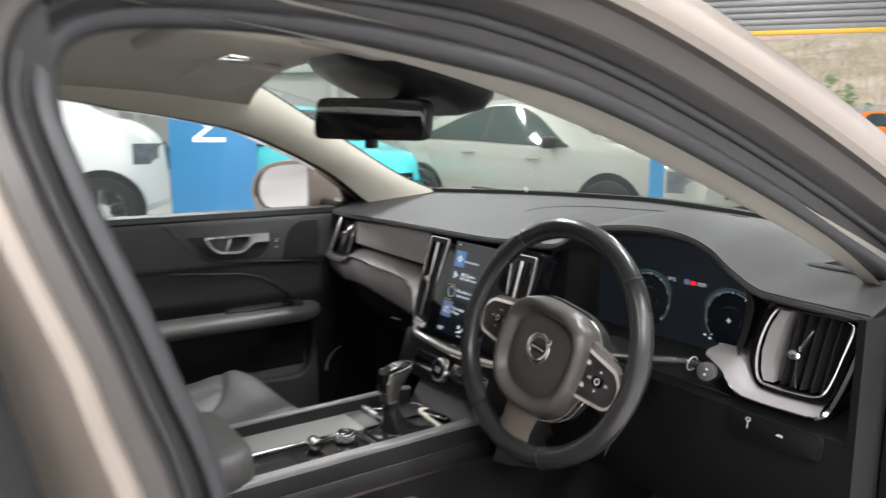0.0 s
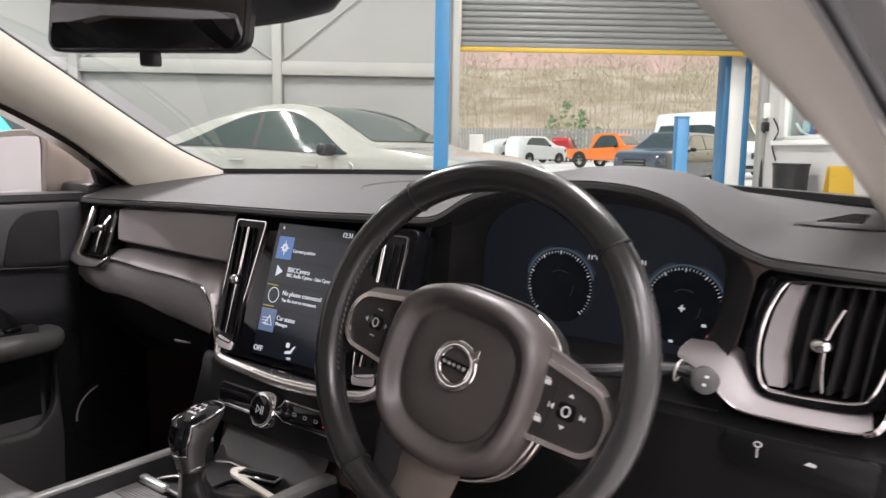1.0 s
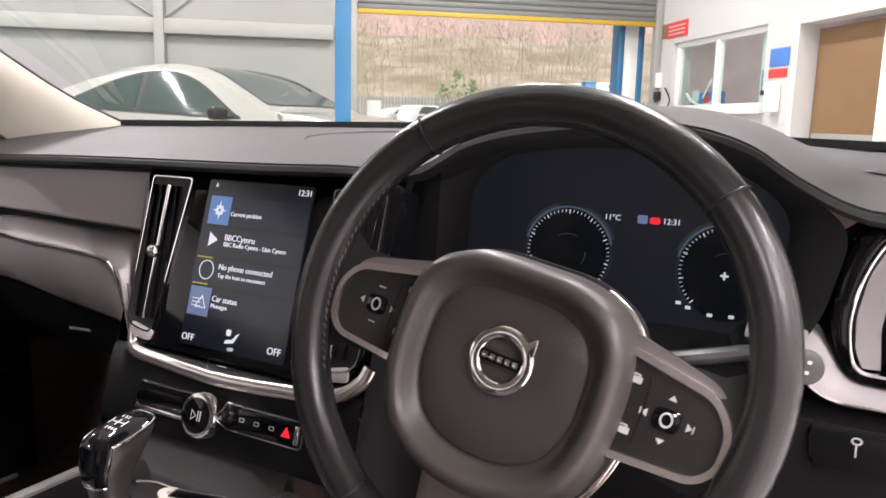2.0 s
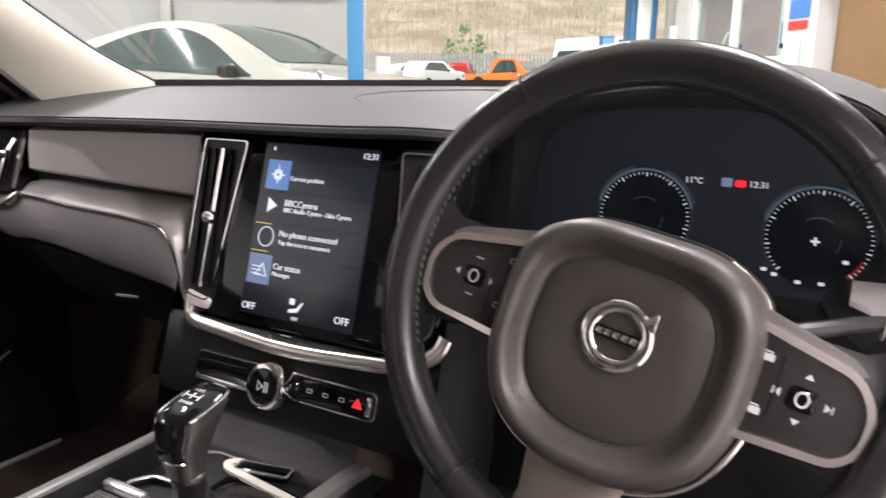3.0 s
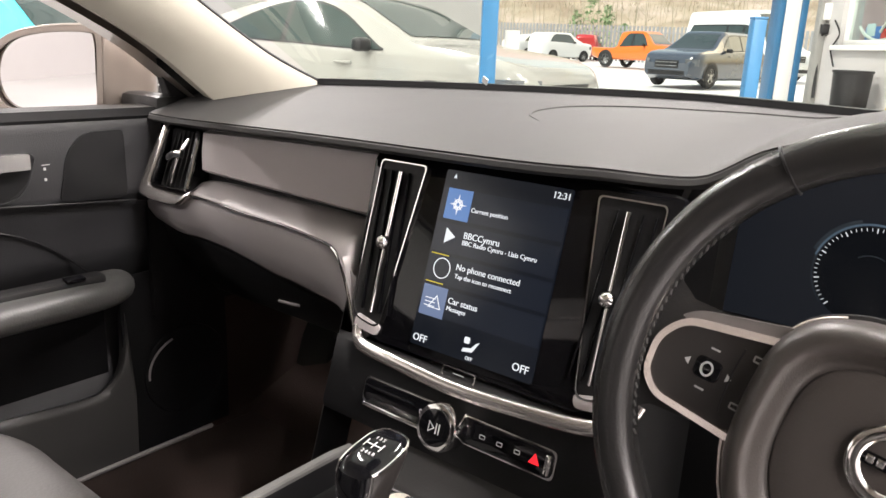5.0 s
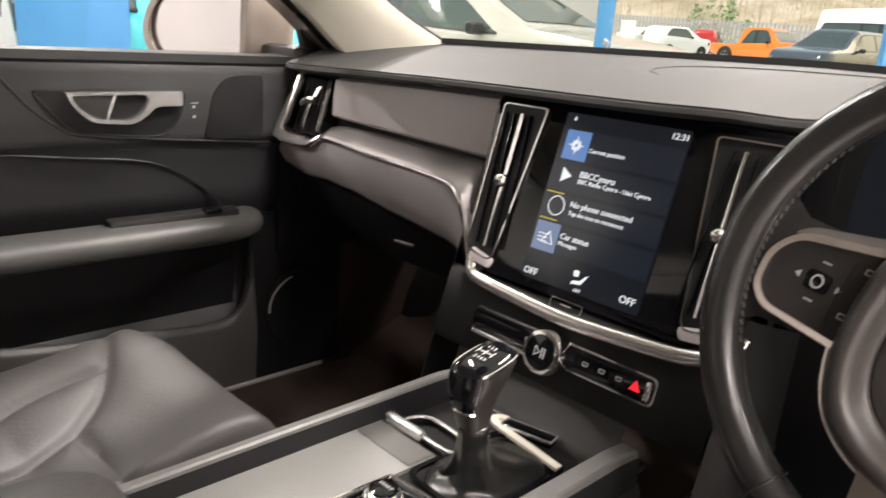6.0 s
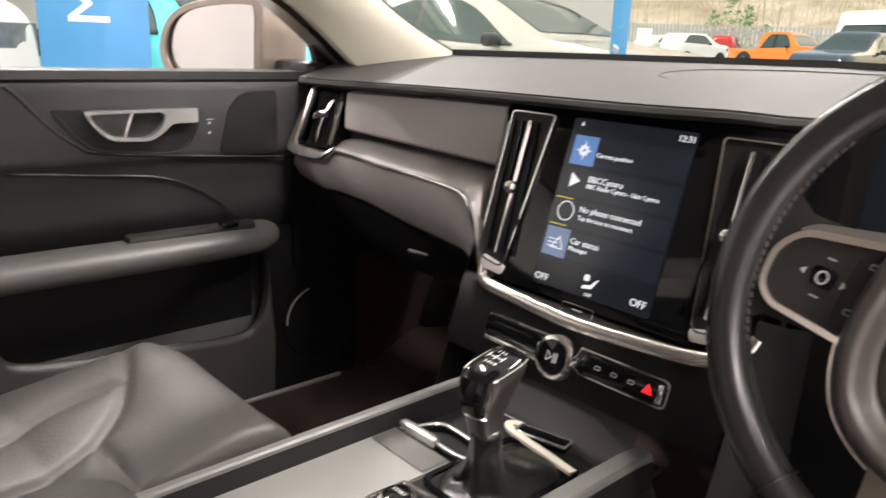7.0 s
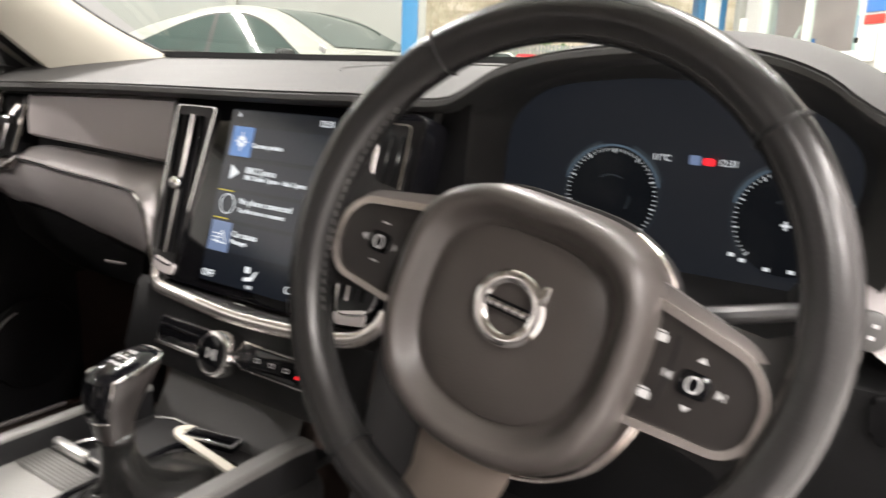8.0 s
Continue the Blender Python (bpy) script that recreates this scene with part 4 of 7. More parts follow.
    part("boot_symbol", plate(rounded([(-.0055, -.0012), (.005, -.0018), (.0055, .001), (-.001, .0022)], .0008), .0006, Matrix.Translation((.656, .9605, .770)) @ pose(0, 0, 0, 84, 0, 0)), M_WHITEPRINT, dash)
    part("far_trim", sweep([far_edge(x) + Vector((0, -.004, .004)) for x in frange(-.68, .68, 50)], [(-.012, -.004), (.012, -.004), (.012, .006), (-.012, .006)]), M_BLACK, dash, "black windscreen edge seal")
    part("screen_tag", box((.012, .002, .012), pose(-.325, 1.345, 1.024, 20, 30, 0), .0005), M_WHITEPRINT, dash)
    def on_top(x, y):
        lo, hi = 0.0, 1.0
        for _ in range(24):
            t = (lo + hi) / 2
            lo, hi = (t, hi) if dash_top(x, t).y < y else (lo, t)
        return dash_top(x, lo)
    # edge of the speaker panel near the windscreen
    lid = spline([(-.085, 1.13, 0), (-.12, 1.165, 0), (-.133, 1.21, 0), (-.115, 1.265, 0), (-.06, 1.303, 0), (.05, 1.334, 0), (.12, 1.356, 0), (.2, 1.37, 0), (.32, 1.37, 0)], 50)
    part("speaker_panel_edge", sweep([on_top(p.x, p.y) for p in lid], [(-.003, -.002), (.003, -.002), (.0016, .0018), (-.0016, .0018)], scale=lambda u: min(1, u * 5 + .15)), M_DASH, dash)
    # demister grille at the driver's side
    o = rounded([(.588, 1.11), (.64, 1.19), (.682, 1.178), (.684, 1.098)], .008, 3)
    h = rounded([(.612, 1.118), (.642, 1.167), (.660, 1.163), (.664, 1.114)], .004, 3)
    bm = bmesh.new()
    lift = Vector((0, 0, .004))
    vo = [bm.verts.new(on_top(*p) + lift * .3) for p in o]
    vm = [bm.verts.new(on_top(*(Vector(p).lerp(Vector(q), .4))) + lift) for p, q in zip(o, h)]
    vh = [bm.verts.new(on_top(*p) + lift) for p in h]
    vd = [bm.verts.new(on_top(*p) + lift * .2) for p in h]
    n = len(o)
    for ra, rb in ((vo, vm), (vm, vh), (vh, vd)):
        for i in range(n):
            bm.faces.new((ra[i], ra[(i + 1) % n], rb[(i + 1) % n], rb[i]))
    part("demister_frame", bm, M_DASH, dash)
    bm = bmesh.new()
    bm.faces.new([bm.verts.new(on_top(*p) + lift * .25) for p in h])
    part("demister_well", bm, M_BLACK, dash)
    for k in range(5):
        t = .15 + .17 * k
        pa, pb = Vector(h[0]).lerp(Vector(h[4]), t), Vector(h[-1]).lerp(Vector(h[8]), t)
        part("demister_slat", sweep([on_top(*pa) + lift * .7, on_top(*pb) + lift * .7], ring_section(.0016, n=5)), M_BLACK, dash)
    return dash


def dash_top(x, t):
    a, b = lip(x), far_edge(x)
    p = a.lerp(b, t)
    p.z = a.z * (1 - t) + b.z * t + .006 * math.sin(math.pi * t)
    k = max(0, 1 - ((x - .39) / .2) ** 2)
    p.z += .018 * k * math.sin(math.pi * min(1, t * 1.5)) ** 1.2
    return p


def side_vent(name):
    """The driver's outer air vent: bowed black bezel, chrome frame, cheek greyed for its reflection, blades and slider.
    """
    def at(x, z, out=0.0):
        return Vector((x, 1.003 + .12 * (z - .885) - out, z))
    inner = [(v.x, v.y) for v in spline([(.625, .9365, 0), (.613, .932, 0), (.6005, .905, 0), (.594, .871, 0), (.5965, .842, 0), (.604, .828, 0), (.62, .8255, 0), (.655, .826, 0), (.685, .829, 0), (.697, .837, 0), (.706, .86, 0),
                                         (.7135, .89, 0), (.722, .925, 0), (.718, .936, 0), (.70, .938, 0), (.66, .9375, 0)], 80, True)]
    bez = [(v.x, v.y) for v in spline([(.61, .945, 0), (.592, .937, 0), (.582, .908, 0), (.5785, .876, 0), (.584, .845, 0), (.598, .821, 0), (.62, .8165, 0), (.655, .8165, 0), (.69, .819, 0), (.708, .83, 0), (.717, .858, 0),
                                       (.725, .89, 0), (.735, .93, 0), (.73, .944, 0), (.70, .946, 0), (.66, .946, 0)], 80, True)]

    def loop(k, out):
        return [at(b[0] + (i[0] - b[0]) * k, b[1] + (i[1] - b[1]) * k, out) for b, i in zip(bez, inner)]
    v = part(name, loft([loop(0, -.04), loop(0, .002), loop(.12, .005), loop(.8, .006), loop(.97, .004), loop(1.0, -.05)], True, False), M_PIANO, CAR, "air vent with a chrome slider in a bowed gloss black bezel", True, 50)
    part("frame", sweep([at(x, z, .0055) for x, z in inner], ring_section(.0017, .0022, 8), up=(0, -1, 0), closed=True), M_CHROME, v, "thin chrome frame")
    part("back", loft([loop(1.0, -.046), [at(.655 + (x - .655) * .3, .88 + (z - .88) * .3, -.047) for x, z in inner]]), M_BLACK, v)
    for k in range(6):
        x = .634 + .0145 * k
        part("blade", loft([[at(x + lean + a, z, o) for a, o in ((-.0016, -.004), (.0012, -.003), (.009, -.034), (.006, -.034))] for z, lean in ((.829, -.004), (.86, .0), (.90, .005), (.934, .0105))]), M_LOWER, v)
    rows = []
    for t in frange(0, 1, 14):
        z = .829 + .104 * t
        x0 = line([(.829, .604), (.842, .598), (.871, .5958), (.905, .602), (.933, .615)], z)
        x1 = line([(.829, .6195), (.86, .6165), (.90, .621), (.933, .6305)], z)
        rows.append([at(x0, z, -.006), at(x0 + .002, z, .001), at(x1, z, .0), at(x1 + .001, z, -.03)])
    # Grey paints the hall's reflection on this gloss black cheek.
    part("vent_cheek", loft(rows, False), M_LOWGREY, v, "vent cheek, grey imitating a reflection")
    part("slider", sweep(spline([at(.6545, .831, .0), at(.6525, .85, .003), at(.6535, .878, .005), at(.6585, .895, .004), (at(.667, .914, .001))], 16), ring_section(.0026, .002, 8), up=(0, -1, 0), scale=lambda u: 1 - .7 * abs(u - .5)), M_CHROME, v)
    part("slider_knob", loft([[at(.652 + (.0105 * math.cos(a)) * q, .879 + (.0072 * math.sin(a)) * q, o) for a in frange(0, math.tau * 19 / 20, 20)] for q, o in ((.7, .002), (.95, .006), (1.0, .010), (.9, .014), (.6, .0165), (.2, .0172))]), M_CHROME, v)
    return v


LV = (Vector((-.716, 1.0, .940)), Vector((-.594, .990, .941)), Vector((-.582, .951, .842)), Vector((-.722, .958, .834)))


def on_vent(u, v, out=0.0):
    """A place on the raked passenger vent: u across from the door, v up, out towards the seats."""
    p = LV[3].lerp(LV[2], u).lerp(LV[0].lerp(LV[1], u), v)
    return p + Vector((.06, -.91, .4)) * out


def build_vents():
    side_vent("air_vent")
    # satin strip that runs from the column under the driver's vent, and its bright corner
    lower = spline([(.515, .985, .845), (.548, .975, .834), (.562, .972, .822), (.574, .972, .8115), (.590, .972, .8055), (.62, .972, .8045), (.657, .972, .805), (.69, .972, .807), (.703, .972, .811)], 60)
    upper = spline([(.515, .995, .854), (.553, .995, .8545), (.569, .994, .852), (.5805, .993, .838), (.592, .992, .822), (.608, .992, .8155), (.65, .992, .8145), (.688, .992, .8165), (.699, .992, .82)], 60)
    rows = [[p + Vector((0, .02, -.005)), p + Vector((0, .003, -.002)), p, p.lerp(q, .25) + Vector((0, -.002, .0015)), p.lerp(q, .6) + Vector((0, -.001, .002)), q, q + Vector((0, .03, .003))] for p, q in zip(lower, upper)]
    # Plain grey in place of the satin metal tones down lamp glare.
    part("driver_strip", loft(rows, False), M_LOWGREY, CAR, "satin silver strip toned down for glare", True, 30)
    part("strip_edge", sweep([p + Vector((0, -.001, -.001)) for p in lower[12:]], ring_section(.0014, n=6)), M_CHROME, CAR)
    pth = spline([(.745, .995, .945), (.739, .992, .915), (.727, .987, .866), (.714, .98, .825), (.707, .973, .812), (.697, .972, .806)], 24)
    part("vent_bracket", sweep(pth, [(-.0035, -.0015), (.0035, -.0015), (.0025, .0015), (-.0025, .0015)], up=(0, -1, 0)), M_CHROME, CAR)
    # passenger vent
    def ring(k, out, n=6):
        c = rounded([(.08, .04), (.95, .03), (.97, .95), (.10, .96)], .09, n)
        return [on_vent(.52 + (u - .52) * k, .5 + (v - .5) * k, out) for u, v in c]
    v = part("air_vent", loft([ring(1.0, -.05), ring(1.0, .002), ring(.97, .004), ring(.93, .001), ring(.92, -.05)], True, False), M_PIANO, CAR, "air vent with a chrome slider in a gloss black bezel")
    bm = loft([ring(.95, -.045), ring(.5, -.046)], True, True)
    part("back", bm, M_BLACK, v)
    for k in range(6):
        u = .24 + .1 * k
        part("blade", loft([[on_vent(u + a, w, o) for a, o in ((-.012, -.006), (.006, -.006), (.03, -.03), (.012, -.03))] for w in (.07, .35, .65, .93)]), M_LOWER, v)
    part("slider", sweep([on_vent(u, w, o) for u, w, o in ((.50, .12, 0), (.53, .3, .004), (.57, .5, .006), (.62, .68, .004), (.66, .8, 0))], ring_section(.0034, .0026, 8), up=(0, -1, 0)), M_CHROME, v)
    part("slider_knob", sweep([on_vent(.40, .47, .008), on_vent(.5, .5, .012), on_vent(.60, .53, .012), on_vent(.68, .55, .008)], ring_section(.0065, .005, 10), up=(0, -1, 0)), M_CHROME, v)
    part("vent_cheek", loft([[on_vent(u + .02 * math.sin(w * 3), w, o) for u, o in ((.80, -.004), (.845, .005), (.91, .006), (.94, .002))] for w in frange(.08, .92, 10)], False), M_CHROME, v, "polished cheek of the vent")
    # bright blade that frames the vent and runs into the strip
    out_e = spline([on_vent(.02, 1.0, .002), on_vent(-.03, .75, .004), on_vent(-.06, .4, .005), on_vent(-.075, .08, .006), on_vent(-.06, -.06, .006), on_vent(.03, -.13, .008), on_vent(.35, -.19, .01), on_vent(.78, -.20, .011), on_vent(.9, -.12, .008), on_vent(1.0, .0, .004)], 60)
    in_e = spline([on_vent(.10, 1.0, .003), on_vent(.11, .75, .004), on_vent(.10, .4, .004), on_vent(.085, .12, .004), on_vent(.10, .055, .004), on_vent(.16, .02, .003), on_vent(.4, -.01, .003), on_vent(.8, -.02, .002), on_vent(.93, .04, .0), on_vent(1.02, .12, -.006)], 60)
    rows = [[p + Vector((-.002, .014, -.002)), p + Vector((0, .002, 0)), p.lerp(q, .12) + Vector((0, -.003, .001)), p.lerp(q, .5) + Vector((0, -.0045, .002)), p.lerp(q, .88) + Vector((0, -.002, .001)), q, q + Vector((.001, .02, .0))] for p, q in zip(out_e, in_e)]
    part("vent_bracket", loft(rows, False), M_CURVE, CAR, "polished satin vent bracket", True, 35)


M_CURVE = node_mat("polished_satin_metal", (0.66, 0.62, 0.6), 0.2, metal=0.9, stain=0.05)


def build_centre():
    cen = part("centre_display", plate(rounded([(-.175, -.125), (.175, -.125), (.19, .093), (-.19, .093)], [.05, .05, .012, .012]), .04, face_m(CX, .868, .0), .003), M_PIANO, CAR,
               "gloss black centre stack with a portrait touch screen")
    # screen
    part("screen", plate(rounded([(-.079, -.098), (.079, -.098), (.079, .098), (-.079, .098)], .003), .002, face_m(CX, .853, .0022)), M_SCREEN, cen)

    def sc(x, z, o=.003):
        return face_m(x, z, o)
    zr = [(.929, .8955), (.8925, .8605), (.858, .827), (.8245, .793)]
    for i, (a, b) in enumerate(zr):
        h = (a - b) / 2
        part("screen_panel", plate([(-.078, -h), (.078, -h), (.078, h), (-.078, h)], .0004, sc(CX, (a + b) / 2, .0028)), M_SCREENROW, cen)
    for x, z, mt in ((-.064, .912, M_SCRBLUE), (-.069, .8085, M_SCRGREY)):
        part("screen_icon", plate([(-.0165, -.0168), (.0165, -.0168), (.0165, .0168), (-.0165, .0168)], .0004, sc(x, z, .0033)), mt, cen)
    b = bmesh.new()
    for k in range(8):
        join(b, plate([(-.0016, .002), (.0016, .002), (0, .0115 if k % 2 == 0 else .008)], .0003, sc(-.064, .912, .0038) @ pose(0, 0, 0, 0, 0, 45 * k)))
    join(b, plate([(.0062 * math.cos(a), .0062 * math.sin(a)) for a in frange(0, math.tau * 15 / 16, 16)], .0003, sc(-.064, .912, .0037), 0, 2, [(.005 * math.cos(a), .005 * math.sin(a)) for a in frange(0, math.tau * 15 / 16, 16)]))
    part("compass_symbol", b, M_INK, cen)
    part("play_symbol", plate([(-.005, -.0085), (.0085, 0), (-.005, .0085)], .0004, sc(-.067, .8785, .0036)), M_INK, cen)
    part("phone_symbol", plate([(.0115 * math.cos(a), .0115 * math.sin(a)) for a in frange(0, math.tau * 23 / 24, 24)], .0004, sc(-.067, .844, .0036), 0, 2,
                               [(.0105 * math.cos(a), .0105 * math.sin(a)) for a in frange(0, math.tau * 23 / 24, 24)]), M_INK, cen)
    part("status_symbol", plate([(-.008, -.007), (.010, -.007), (.002, .008)], .0004, sc(-.067, .808, .0038), 0, 2, [(-.0065, -.0061), (.0085, -.0061), (.002, .006)]), M_INK, cen)
    for k in range(3):
        part("status_line", plate([(-.012, -.0005), (.002, -.0005), (.002, .0005), (-.012, .0005)], .0003, sc(-.068, .803 + .004 * k, .0037)), M_INK, cen)
    for z in (.858, .828):
        part("row_line", plate([(-.011, -.0006), (.013, -.0006), (.013, .0006), (-.011, .0006)], .0003, sc(-.074, z, .0036)), M_SCRYEL, cen)
    for txt, x, z, s in (("Current position", -.0455, .909, .0072), ("BBCCymru", -.048, .882, .0105), ("BBC Radio Cymru - Llais Cymru", -.048, .8745, .0074), ("No phone connected", -.0485, .849, .0098),
                         ("Tap the icon to reconnect", -.048, .8395, .0071), ("Car status", -.0495, .8135, .0098), ("Messages", -.0495, .8055, .0071), ("12:31", .0475, .939, .0098),
                         ("OFF", -.0855, .767, .0118), ("OFF", .0445, .7705, .0118), ("OFF", -.0125, .763, .0055)):
        part("screen_text", text_bm(txt, s * .96, sc(x, z, .0036)), M_INK, cen)
    part("fan_symbol", plate(rounded([(-.0035, -.0035), (.0035, -.0035), (.0035, .0035), (-.0035, .0035)], .002), .0003, sc(-.0145, .7805, .0036)), M_INK, cen)
    part("seat_symbol", plate([(-.010, -.006), (.003, -.004), (.010, .008), (.006, .006), (.001, .0), (-.009, -.002)], .0003, sc(-.0085, .774, .0036)), M_INK, cen)
    part("status_mark", plate([(-.002, -.002), (.002, -.002), (0, .003)], .0003, sc(-.075, .9405, .0036)), M_INK, cen)
    part("home_button", plate(rounded([(-.022, -.006), (.022, -.006), (.022, .006), (-.022, .006)], .004), .001, face_m(-.016, .744, .0035), .0008, 2,
                              rounded([(-.0205, -.0048), (.0205, -.0048), (.0205, .0048), (-.0205, .0048)], .0035)), M_CHROME, cen)
    part("home_mark", box((.014, .0012, .0006), face_m(-.016, .744, .003)), M_WHITEPRINT, cen)
    # tall vents either side
    for sd in (-1, 1):
        o = rounded([(-.031, -.105), (.016, -.112), (.037, .082), (-.033, .082)], [.02, .012, .006, .006])
        if sd > 0:
            o = [(-x, y) for x, y in o][::-1]
        m = face_m(CX + sd * .143, .868, .004)
        v = part("tall_vent_surround", plate(o, .006, m, .001, 2, [(x * .95 + (-.0003 if sd < 0 else .0003), y * .982) for x, y in o]), M_CHROME, cen)
        part("tall_vent_well", plate([(x * .95, y * .98) for x, y in o], .001, face_m(CX + sd * .143, .868, .001)), M_BLACK, cen)
        for k in range(4):
            part("tall_vent_blade", box((.002, .165, .004), m @ pose(-.02 + .013 * k, -.012, -.001, 0, 20 * sd, -4 * sd), .0007, 1), M_PIANO, cen)
        part("tall_vent_slider", sweep([m @ Vector((sd * -.002 + .006 * t * 0, y, .003)) for y, t in ((-.095, 0), (-.035, 1), (.02, 1), (.07, 0))], ring_section(.0021, .0018, 8), up=(0, -1, 0)), M_CHROME, cen)
        part("tall_vent_foot", plate(rounded([(-.022, -.012), (.014, -.016), (.018, -.004), (-.02, .004)], .004), .003, face_m(CX + sd * .143, .768, .0035) @ (Matrix.Identity(4) if sd < 0 else Matrix.Diagonal((-1, 1, 1, 1))), .001), M_INLAY, cen)
        kb = bmesh.new()
        bmesh.ops.create_uvsphere(kb, u_segments=16, v_segments=10, radius=.0085)
        kb.transform(m @ Matrix.Translation((sd * -.002, -.013, .007)))
        part("tall_vent_knob", kb, M_CHROME, cen)
    # bright curve under the display
    pth = spline([(-.172, .899, .757), (-.166, .893, .744), face(-.148, .7385, .008), face(-.10, .735, .01), (face(-.01, .731, .012)), face(.08, .735, .01), face(.145, .742, .008), face(.172, .758, .006), face(.18, .775, .004)], 60)
    part("chrome_curve", sweep(pth, [(.008 * math.cos(q), .005 * math.sin(q)) for q in frange(0, math.tau * 15 / 16, 16)], up=(0, -1, .3)), M_CURVE, cen, "bright curved strip")
    # lower panel, button strip, knob
    rows = []
    for x in frange(-.2, .175, 24):
        e = 1 - abs((x - CX) / .19) ** 6
        rows.append([face(x, .745, -.004), face(x, .738, .006 * e), face(x, .70, .004 * e), face(x, .662, .001), face(x, .654, -.003), Vector((x, .90, .655)), Vector((x, .93, .66))])
    part("lower_panel", loft(rows, False), M_BLACK_SHADE, cen)
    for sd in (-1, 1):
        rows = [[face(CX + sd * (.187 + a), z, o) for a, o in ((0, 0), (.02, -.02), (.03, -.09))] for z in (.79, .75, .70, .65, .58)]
        part("stack_cheek", loft(rows, False), M_BLACK_SHADE, cen)
    st = part("button_strip", plate(rounded([(-.124, -.013), (.124, -.013), (.124, .013), (-.124, .013)], .006), .006, face_m(CX, .696, .008), .002), M_PIANO, cen)
    part("strip_edge", plate(rounded([(-.126, -.015), (.126, -.015), (.126, .015), (-.126, .015)], .007), .004, face_m(CX, .696, .0065), .001, 2, rounded([(-.123, -.012), (.123, -.012), (.123, .012), (-.123, .012)], .006)), M_CHROME, cen)
    part("volume_knob", cyl(.0255, .028, face_m(CX - .002, .693, .017), 40, .005), M_CHROME, cen, "chrome volume knob")
    part("volume_face", cyl(.0195, .003, face_m(CX - .002, .693, .0305), 40, .001), M_PIANO, cen)
    part("pause_symbol", plate([(-.007, -.006), (.001, 0), (-.007, .006)], .0004, face_m(CX - .002, .693, .0322), 0, 2, [(-.0062, -.0042), (-.001, 0), (-.0062, .0042)]), M_WHITEPRINT, cen)
    for dx in (.003, .0065):
        part("pause_bar", box((.0015, .011, .0006), face_m(CX - .002 + dx, .693, .032)), M_WHITEPRINT, cen)
    for dx in (-.038, .042, .063, .084):
        part("button_mark", plate(rounded([(-.0034, -.0022), (.0034, -.0022), (.0034, .0022), (-.0034, .0022)], .0008), .0005, face_m(CX + dx, .696, .0086), 0, 2, rounded([(-.0026, -.0014), (.0026, -.0014), (.0026, .0014), (-.0026, .0014)], .0006)), M_WHITEPRINT, cen)
    part("hazard_light", plate([(-.006, -.0045), (.006, -.0045), (0, .006)], .0006, face_m(CX + .104, .696, .0088)), M_REDLAMP, cen, "lit red hazard triangle")
    part("disc_slot", box((.062, .003, .003), face_m(CX - .083, .700, .0085), .001), M_PIANO, cen)
    part("slot_edge", box((.088, .0055, .006), face_m(CX - .074, .6815, .012), .002), M_CHROME, cen, "bright lower edge of the strip")
    part("strip_end", box((.006, .02, .004), face_m(CX + .119, .696, .0095), .0015), M_CHROME, cen)


WC = Vector((.386, .776, .871))
W_TILT, W_YAW, W_TURN = 16.0, 2.5, -11.5
WM = Matrix.Translation(WC) @ Matrix.Rotation(radians(W_YAW), 4, "Z") @ Matrix.Rotation(radians(90 - W_TILT), 4, "X") @ Matrix.Rotation(radians(W_TURN), 4, "Z")


